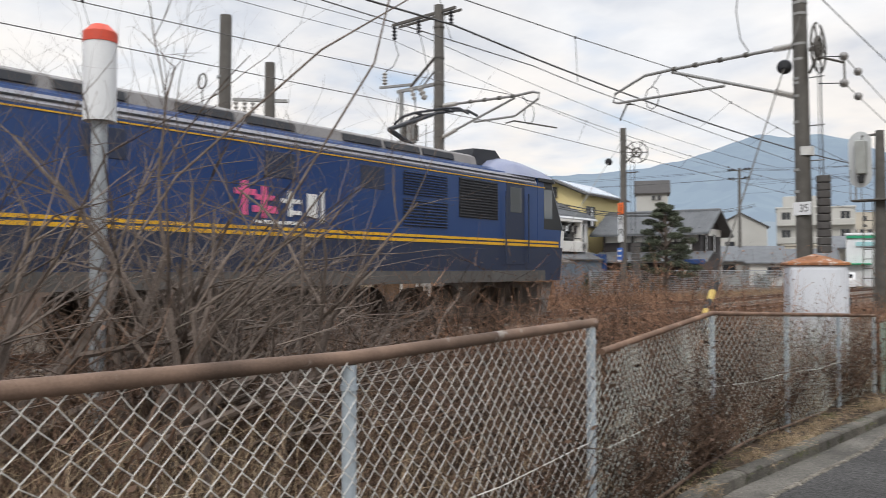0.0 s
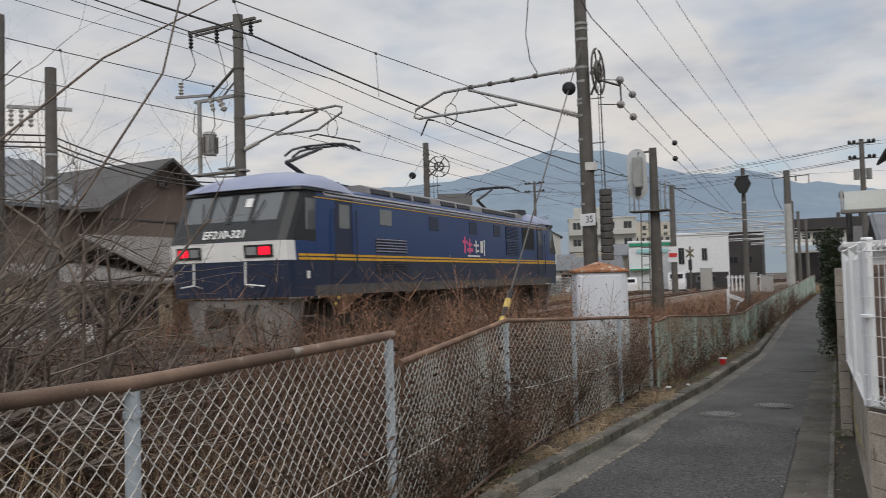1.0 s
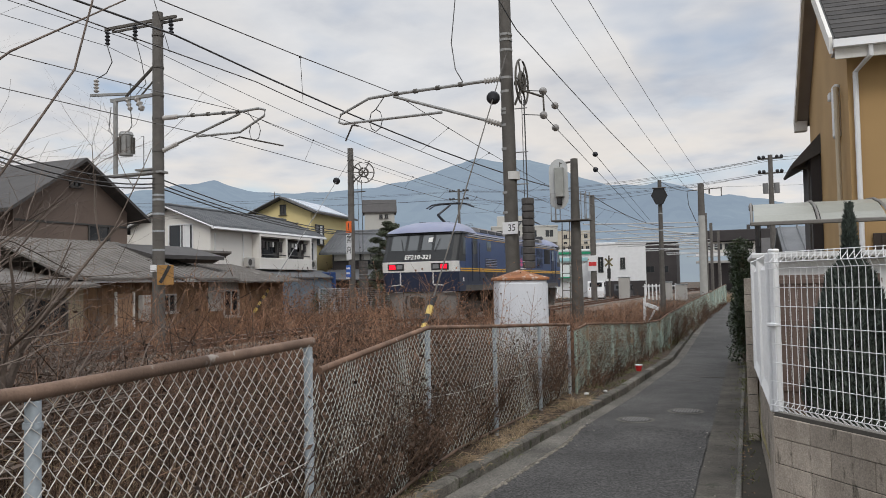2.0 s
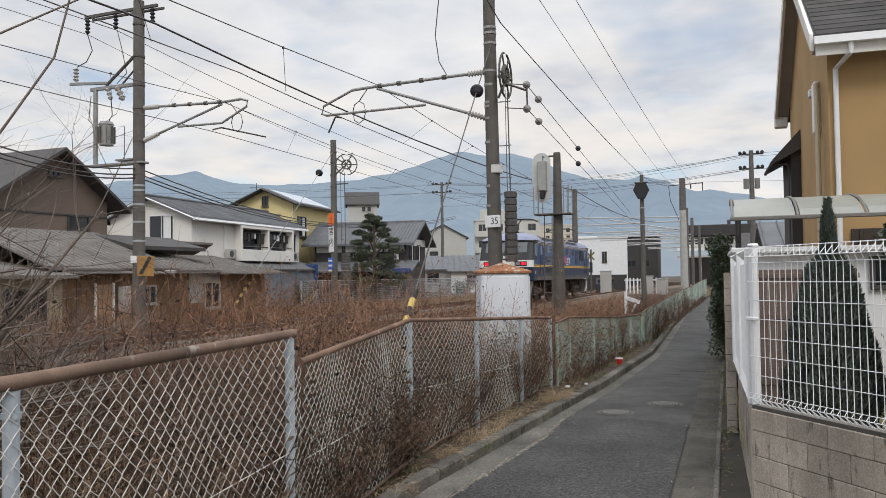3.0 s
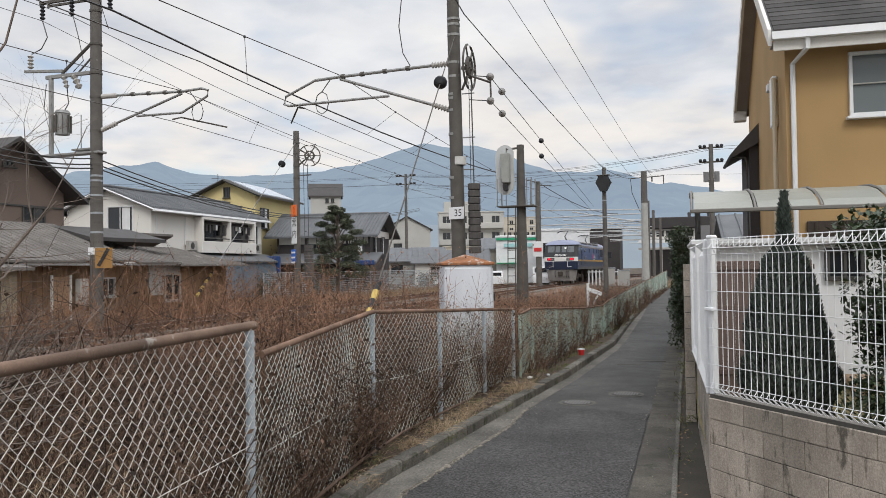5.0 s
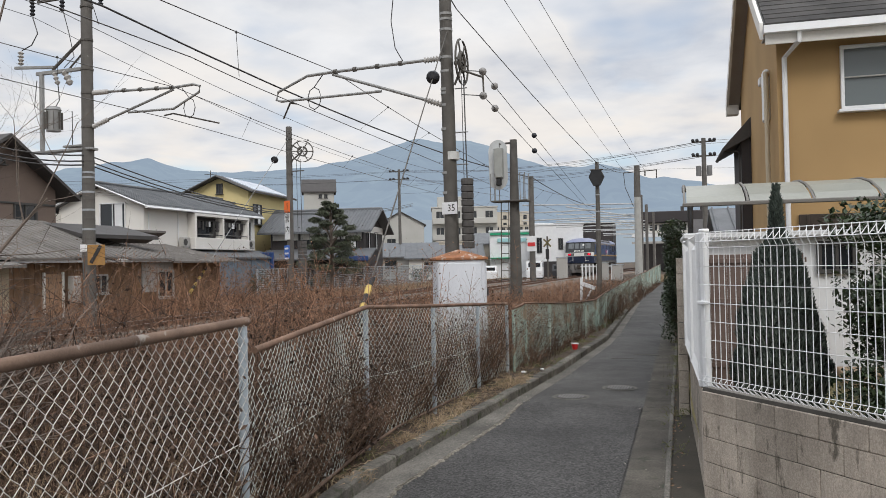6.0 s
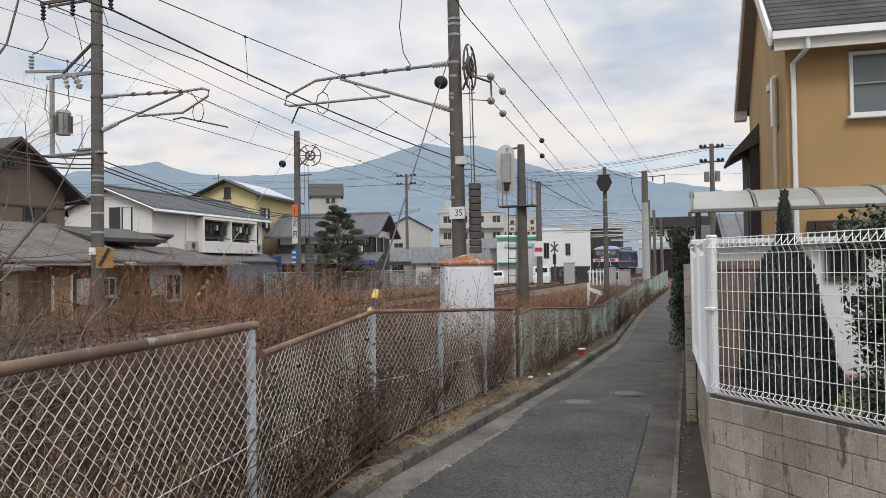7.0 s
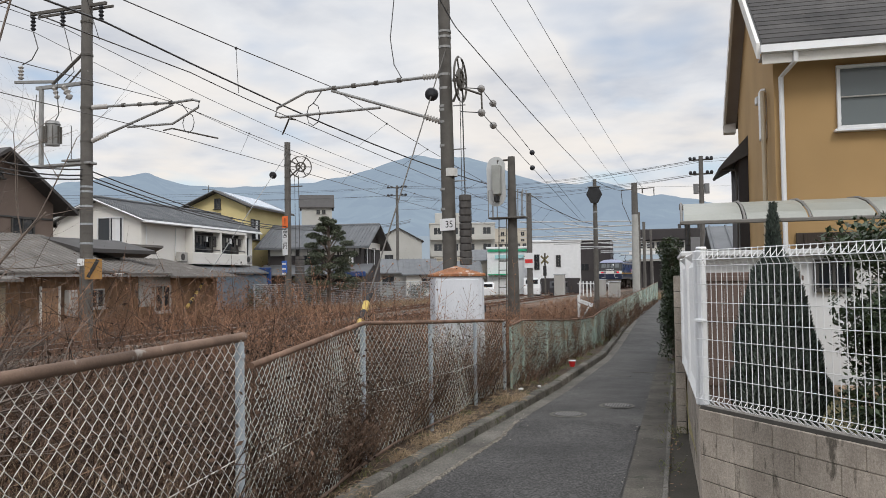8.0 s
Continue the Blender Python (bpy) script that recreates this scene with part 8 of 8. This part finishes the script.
# garden ground and small yard
yard = Geo()
yard.poly([(-0.2, 6.95, 0.3), (0.9, 5.65, 0.3), (4.9, 0.95, 0.3), (9, 4, 0.3), (9, 24, 0.3), (-1.3, 24, 0.3), (-0.4, 9, 0.3)])
solo("garden_ground", yard, mat("garden_lawn", (0.17, 0.15, 0.07), (0.24, 0.2, 0.1), 0.95, scale=3, fine=60, bump=0.6, spot=(0.2, 0.15, 0.1)), "yellowing garden lawn and bare soil", "ground", kind="structure")
fence_b = thing("board_fence", "brown slatted garden screen", "fence", pose(-0.42, 10.75, 0.3, 0, 0, 4))
for i in range(13):
    part("slat", Geo().box((i * 0.1 + 0.05, 0, 0.84), (0.097, 0.025, 1.68), 0.004), mat("brown_slat", (0.17, 0.12, 0.1), (0.11, 0.078, 0.065), 0.8, scale=3, fine=60, stretch=(1, 1, 0.2), obj=0.15) if i == 0 else bpy.data.materials["brown_slat"], fence_b)
for z in (0.3, 1.1, 1.6):
    part("batten", Geo().box((0.65, -0.02, z), (1.34, 0.03, 0.06), 0.004), bpy.data.materials["brown_slat"], fence_b)
wall_w = thing("garden_store", "white garden storehouse with a dark window", "shed", pose(-0.5, 12.0, 0.3, 0, 0, 4))
part("wall", Geo().box((2.4, 1.2, 0.95), (4.8, 2.2, 1.9), 0.02), M_WHITE, wall_w)
part("roof", Geo().box((2.4, 1.1, 1.95), (5.0, 2.5, 0.08), 0.02), M_WHITE, wall_w)
window(wall_w, 0.5, 0.45, pose(1.9, 0.095, 1.62), sill=False)
part("door_panel", Geo().box((2.75, 0.08, 0.8), (0.8, 0.05, 1.6), 0.01), M_GREYWALL, wall_w)
part("step", Geo().box((2.6, -0.5, 0.08), (1.6, 0.8, 0.16), 0.02), mat("tan_tile", (0.45, 0.33, 0.22), (0.35, 0.25, 0.16), 0.8, scale=4, fine=50), wall_w)
part("planter", Geo().box((2.1, -1.2, 0.12), (0.7, 0.25, 0.24), 0.02), bpy.data.materials["tan_tile"], wall_w)

# carport with a curved translucent roof
cp = thing("carport", "carport with a curved translucent roof on slim posts", "carport", pose(-0.55, 11.6, 0.26, 0, 0, 3))
m_poly = mat("translucent_polycarbonate", (0.3, 0.305, 0.265), (0.23, 0.235, 0.205), 0.35, scale=1, fine=20, bump=0.02)
arc = [(0.0, 2.42), (0.25, 2.54), (0.7, 2.68), (1.3, 2.78), (2.0, 2.83), (2.6, 2.83)]
for i in range(9):
    g = Geo()
    ring = arc + [(y, z - 0.02) for y, z in reversed(arc)]
    g.prism(ring, 0, i * 0.82 + 0.03, i * 0.82 + 0.79)
    part("roof_panel", g, m_poly, cp, "grey translucent roof panel")
for i in range(10):
    part("rafter", Geo().tube([(i * 0.82, y, z + 0.01) for y, z in arc], 0.018, 6), mat("bronze_rafter", (0.2, 0.19, 0.17), (0.15, 0.14, 0.13), 0.5, 0.3, scale=4, fine=40) if i == 0 else bpy.data.materials["bronze_rafter"], cp)
part("front_beam", Geo().box((3.7, -0.02, 2.41), (7.45, 0.05, 0.055), 0.01), bpy.data.materials["bronze_rafter"], cp)
part("back_beam", Geo().box((3.7, 2.62, 2.84), (7.45, 0.07, 0.1), 0.01), bpy.data.materials["bronze_rafter"], cp)
for x in (0.1, 3.6, 7.2):
    part("post", Geo().box((x, 2.4, 1.4), (0.09, 0.09, 2.8), 0.01), M_FRAME, cp)
    part("brace", Geo().tube([(x, 2.4, 2.2), (x, 0.6, 2.6)], 0.03, 6), M_FRAME, cp)

# ochre house
M_OCHRE = mat("ochre_stucco", (0.43, 0.285, 0.135), (0.37, 0.24, 0.11), 0.92, scale=0.7, fine=70, bump=0.25, spot=(0.34, 0.22, 0.1), spot_at=0.7, macro=(0.4, 0.12))
M_SLATE = mat("dark_slate", (0.045, 0.043, 0.042), (0.075, 0.07, 0.066), 0.85, scale=3, fine=40, obj=0.25, spot=(0.1, 0.09, 0.08), spot_at=0.62, macro=(0.7, 0.3))
oh = thing("house", "ochre stucco two-storey house with a dark slate roof and white gutters", "house", pose(0.92, 16.0, 0.145, 0, 0, 4.3))
EH, RH, DD, WW, OV, OVL = 6.15, 8.5, 6.8, 9.0, 0.55, 0.18
part("wall", Geo().prism([(0, 0), (DD, 0), (DD, EH), (DD / 2, RH), (0, EH)], 0, 0, WW), M_OCHRE, oh)
kk = (RH - EH) / (DD / 2)
for sgn in (-1, 1):
    lo_y = -OV if sgn < 0 else DD + OV
    zl = EH - OV * kk
    ring = [(lo_y, zl), (DD / 2, RH), (DD / 2, RH + 0.14), (lo_y, zl + 0.14)]
    part("roof_deck", Geo().prism(ring, 0, -OVL - 0.1, WW + OV), M_FRAME, oh)
    if sgn < 0:
        n = 20
        for i in range(n):
            y0, y1 = lerp(lo_y - 0.02, DD / 2, i / n), lerp(lo_y - 0.02, DD / 2, (i + 1.25) / n)
            z0, z1 = zl + 0.15 + (y0 - lo_y) * kk, zl + 0.15 + (y1 - lo_y) * kk
            part("slate_course", Geo().prism([(y0, z0 + 0.022), (y1, z1 + 0.004), (y1, z1 - 0.012), (y0, z0 - 0.004)], 0, -OVL - 0.06, WW + OV), M_SLATE, oh)
    # barge board at the gable
    g = Geo()
    g.prism([(lo_y, zl - 0.12), (DD / 2, RH - 0.12), (DD / 2, RH + 0.17), (lo_y, zl + 0.17)], 0, -OVL - 0.16, -OVL - 0.1)
    part("barge_board", g, M_WHITEWALL, oh, "white barge board")
    part("soffit", Geo().prism([(lo_y, zl - 0.03), (DD / 2, RH - 0.03), (DD / 2, RH), (lo_y, zl)], 0, -OVL - 0.1, 0.0), mat("grey_soffit", (0.36, 0.33, 0.31), (0.3, 0.27, 0.25), 0.8, scale=2, fine=30) if sgn < 0 else bpy.data.materials["grey_soffit"], oh)
part("eave_return", Geo().box((-OVL + 0.0, DD + OV - 0.12, EH - OV * kk - 0.02), (0.3, 0.3, 0.26), 0.01), M_WHITEWALL, oh, "white boxed end of the rear eaves")
gt = Geo().prism([(-OV - 0.14, EH - OV * kk - 0.04), (-OV - 0.12, EH - OV * kk + 0.1), (-OV - 0.02, EH - OV * kk + 0.1), (-OV - 0.02, EH - OV * kk - 0.04)], 0, -OVL - 0.1, WW + OV)
part("gutter", gt, M_WHITE, oh, "white eaves gutter")
part("fascia", Geo().box((WW / 2, -OV + 0.01, EH - OV * kk - 0.12), (WW + 0.5, 0.03, 0.2), 0.004), M_WHITEWALL, oh)
part("eaves_soffit", Geo().box((WW / 2, -OV / 2 + 0.01, EH - OV * kk - 0.04), (WW + 0.5, OV, 0.03)), bpy.data.materials["grey_soffit"], oh)
dp = Geo().tube([(0.3, -OV - 0.06, EH - OV * kk - 0.02), (0.3, -OV - 0.05, EH - OV * kk - 0.2), (0.12, -0.08, EH - 0.75), (0.12, -0.08, 0.2)], 0.045, 8)
part("downpipe", dp, M_WHITE, oh, "white downpipe", True)
part("downpipe", Geo().tube([(-0.07, 0.8, 5.3), (-0.12, 0.66, 5.3), (-0.12, 0.6, 5.1), (-0.12, 0.6, 0.2)], 0.045, 8), mat("beige_pipe", (0.5, 0.42, 0.3), (0.42, 0.35, 0.25), 0.6, scale=3, fine=30), oh, "beige vent pipe", True)
part("window_hood", Geo().box((-0.06, 1.15, 4.95), (0.12, 0.35, 1.0), 0.03), M_WHITE, oh, "narrow white window box")
part("wall_vent", Geo().box((-0.06, 1.7, 5.35), (0.14, 0.2, 0.16), 0.02), M_WHITE, oh)
window(oh, 1.9, 1.15, pose(2.0, -0.005, 4.97), frame_mat=M_WHITE, pane_mat=glass("grey_window_glass", (0.12, 0.14, 0.145), 0.15), sill=True)
part("window_bar", Geo().box((2.0, -0.05, 4.97), (1.8, 0.03, 0.025), 0.004), M_GREYWALL, oh)
window(oh, 1.7, 1.9, pose(3.6, -0.08, 1.2), frame_mat=M_FRAME)
# battened dark panel added to stand in for the shade under the carport
shade_panel = part("carport_shade_panel", Geo().box((4.6, -0.04, 1.25), (8.6, 0.06, 2.6), 0.01), mat("dark_brown_carport_shade", (0.06, 0.045, 0.035), (0.035, 0.027, 0.022), 0.8, scale=3, fine=50, stretch=(1, 1, 0.2)), oh, "dark brown panel added for the shade under the carport")
for k in range(28):
    part("batten", Geo().box((0.45 + k * 0.31, -0.085, 1.25), (0.04, 0.03, 2.58), 0.004), bpy.data.materials["dark_brown_carport_shade"], shade_panel)
# small pent roof on the lane side
pr = Geo().prism([(-0.6, 4.34), (0.0, 4.66), (0.0, 5.12), (-0.62, 4.44)], 1, 4.5, 6.75)
part("pent_roof", pr, M_ROOFDARK, oh, "dark pent roof on the lane side")
part("pent_gutter", Geo().tube([(-0.63, 4.45, 4.36), (-0.63, 6.8, 4.36)], 0.045, 6).tube([(-0.61, 4.6, 4.34), (-0.3, 4.6, 4.32), (-0.27, 4.6, 4.2), (-0.27, 4.6, 0.3)], 0.022, 6), M_FRAME, oh)
part("pent_wall", Geo().box((-0.11, 5.6, 2.3), (0.22, 2.0, 4.7), 0.01), M_DARKWALL, oh)

# roofs farther along the lane
house("house", "dark tiled house farther along the lane", 0.15, 26, 4, 5, 7, 2.5, 3.5, M_WHITEWALL, M_ROOFTILE, "u", 0.5, [("f", 1.5, 1.8, 1.2, 1.0)], ribs=12)
house("house", "grey tiled house farther along the lane", 0.7, 40, 4, 8, 9, 2.9, 4.2, M_GREYWALL, M_ROOFTILE, "u", 0.5, [("f", 1.5, 2.2, 1.2, 1.0)], ribs=12)
house("house", "low house at the bend of the lane", -2.2, 70, 4, 9, 8, 3.4, 5.2, M_GREYWALL, M_ROOFDARK, "u", 0.5, [("f", 1.5, 2.2, 1.2, 1.0)])

# garden plants
q = random.Random(14)
def cone_tree(name, label, x, y, profile, leaf_mat, n, seed):
    """A dense conical conifer: upright sprays over a solid of revolution with an uneven skin."""
    q = random.Random(seed)
    t = thing(name, label, "tree")
    top = profile[-1][0]
    part("trunk", Geo().tube([(x, y, 0.2), (x, y, top * 0.5), (x + 0.02, y, top * 0.93)], [0.06, 0.04, 0.008], 7), M_TWIG, t, "", True)
    g = Geo()
    while len(g.f) < n:
        z = q.uniform(profile[0][0], top)
        r = float(np.interp(z, [p[0] for p in profile], [p[1] for p in profile]))
        if q.random() > r / 0.5 + 0.05:
            continue
        a = q.uniform(0, 6.283)
        bump = 1 + 0.16 * noise.noise(Vector((math.cos(a) * 2.2, math.sin(a) * 2.2, z * 3.2))) + 0.1 * noise.noise(Vector((a * 4, z * 9, 2)))
        rr = r * bump * (1 - 0.3 * q.random() ** 2)
        p = Vector((x + rr * math.cos(a), y + rr * math.sin(a), z))
        u = Vector((math.cos(a) * 0.55 + q.gauss(0, 0.3), math.sin(a) * 0.55 + q.gauss(0, 0.3), 1)).normalized()
        w = u.cross(Vector((math.cos(a + q.gauss(0, 0.7)), math.sin(a + q.gauss(0, 0.7)), 0))).normalized()
        s = q.uniform(0.022, 0.05)
        g.poly([p - u * s * 0.6, p + w * s * 0.28, p + u * s * 1.2, p - w * s * 0.28])
    part("crown", g, leaf_mat, t)


cone_tree("cypress", "dense grey-green conical cypress in the garden", 0.47, 8.9, [(0.3, 0.4), (0.75, 0.45), (1.2, 0.4), (1.6, 0.31), (1.95, 0.2), (2.1, 0.1), (2.25, 0.06), (2.45, 0.05), (2.66, 0.012)], M_CYPRESS, 30000, 3)
leafy_tree("evergreen_tree", "dark glossy broadleaf tree behind the white fence", 1.55, 8.2, 2.3, 0.04, [(q.uniform(-0.45, 0.6), q.uniform(-0.5, 0.5), q.uniform(0.4, 2.35), 0.3, 0.24) for i in range(34)], M_EVERGREEN, 0.038, 330, 6)
leafy_tree("evergreen_tree", "dark glossy broadleaf tree by the carport", 2.3, 9.6, 2.6, 0.05, [(q.uniform(-0.7, 0.7), q.uniform(-0.5, 0.5), q.uniform(0.7, 2.5), 0.34, 0.26) for i in range(30)], M_EVERGREEN, 0.042, 320, 7)
hedge = [(q.uniform(-0.1, 0.1), q.uniform(-0.9, 0.9), z, 0.24, 0.25) for z in [0.35 + 0.12 * i for i in range(20)] for _ in range(2)]
leafy_tree("column_hedge", "tall narrow dark evergreen hedge beside the lane", -1.16, 19.6, 2.5, 0.06, hedge, M_EVERGREEN, 0.034, 520, 9)

# ---- hills ----
RIDGE = [(-75, 6.0), (-62, 6.6), (-54, 6.0), (-47.8, 6.14), (-44.6, 6.4), (-42.3, 6.8), (-39.1, 7.3), (-37, 6.6), (-34.8, 6.5), (-32.2, 6.5), (-28, 6.9), (-24.8, 7.6), (-22.8, 8.3), (-21, 8.7), (-19.2, 8.5), (-17.2, 8.6), (-15.6, 8.1),
         (-14, 7.3), (-12, 6.6), (-8.5, 6.6), (-7, 6.3), (-4.8, 5.6), (-1.8, 5.2), (0.7, 4.5), (6, 3.8), (20, 3.5), (40, 4.0)]
FOOT = [(-75, 3.6), (-45, 4.2), (-30, 4.4), (-24, 4.6), (-18, 5.0), (-10, 4.2), (0, 3.0), (40, 2.0)]


def hills(name, knots, dist, depth, seed, material, label, rough, lift=0.0):
    g = Geo()
    az = [-75 + 0.25 * i for i in range(461)]
    el = np.interp(az, [k[0] for k in knots], [k[1] for k in knots])
    rows = 14
    for i, a in enumerate(az):
        a2 = radians(a)
        nz = noise.fractal(Vector((a * 0.45, seed, 0)), 1.0, 2.0, 5) * rough
        for j in range(rows):
            k = j / (rows - 1)
            d = dist - depth * (1 - k) * (1 - 0.15 * noise.noise(Vector((a * 0.2, j * 0.3, seed))))
            h = (math.tan(radians(el[i] + nz)) * dist + 2) * (k ** 0.8)
            h *= 1 + 0.18 * noise.fractal(Vector((a * 0.22, k * 2.5, seed + 4)), 1.0, 2.0, 4) * math.sin(math.pi * k)
            g.v.append((d * math.sin(a2), d * math.cos(a2), h + lift))
    for i in range(len(az) - 1):
        for j in range(rows - 1):
            a = i * rows + j
            g.f.append((a, a + rows, a + rows + 1, a + 1))
    return solo(name, g, material, label, "hill", kind="structure", smooth=True)


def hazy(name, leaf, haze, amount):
    """Wooded slope with distance haze mixed in as a flat pale blue glow."""
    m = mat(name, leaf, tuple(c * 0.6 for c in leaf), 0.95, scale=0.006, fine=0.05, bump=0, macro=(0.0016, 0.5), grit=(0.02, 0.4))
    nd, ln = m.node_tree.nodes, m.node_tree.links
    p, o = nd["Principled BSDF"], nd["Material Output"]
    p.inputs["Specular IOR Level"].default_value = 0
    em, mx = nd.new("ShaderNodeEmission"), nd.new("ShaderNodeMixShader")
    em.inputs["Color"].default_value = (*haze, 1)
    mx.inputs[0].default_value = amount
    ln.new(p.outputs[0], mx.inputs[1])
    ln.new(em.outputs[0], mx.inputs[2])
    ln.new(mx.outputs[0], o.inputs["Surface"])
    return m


hills("backdrop", RIDGE, 3800, 1800, 3, hazy("far_hill", (0.09, 0.11, 0.09), (0.4, 0.505, 0.65), 0.7), "distant wooded mountains tinted blue with painted haze under low cloud", 0.16)
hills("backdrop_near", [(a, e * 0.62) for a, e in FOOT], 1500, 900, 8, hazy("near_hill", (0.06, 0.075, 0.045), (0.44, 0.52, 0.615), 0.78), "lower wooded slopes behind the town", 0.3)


def motions():
    rows = []
    for i in range(33):
        t = i * 0.25
        y = loco_y(t)
        rows.append((t, pose(track_x(y), y, RAIL, 0, 0, -math.degrees(math.atan(track_slope(y))))))
    walk(loco, rows)
    for ws in wheelsets:
        base = ws.location.copy()
        walk(ws, [(i / 30, pose(base.x, base.y, base.z, -math.degrees((loco_y(i / 30) - loco_y(0)) / 0.56), 0, 0)) for i in range(241)])


motions()
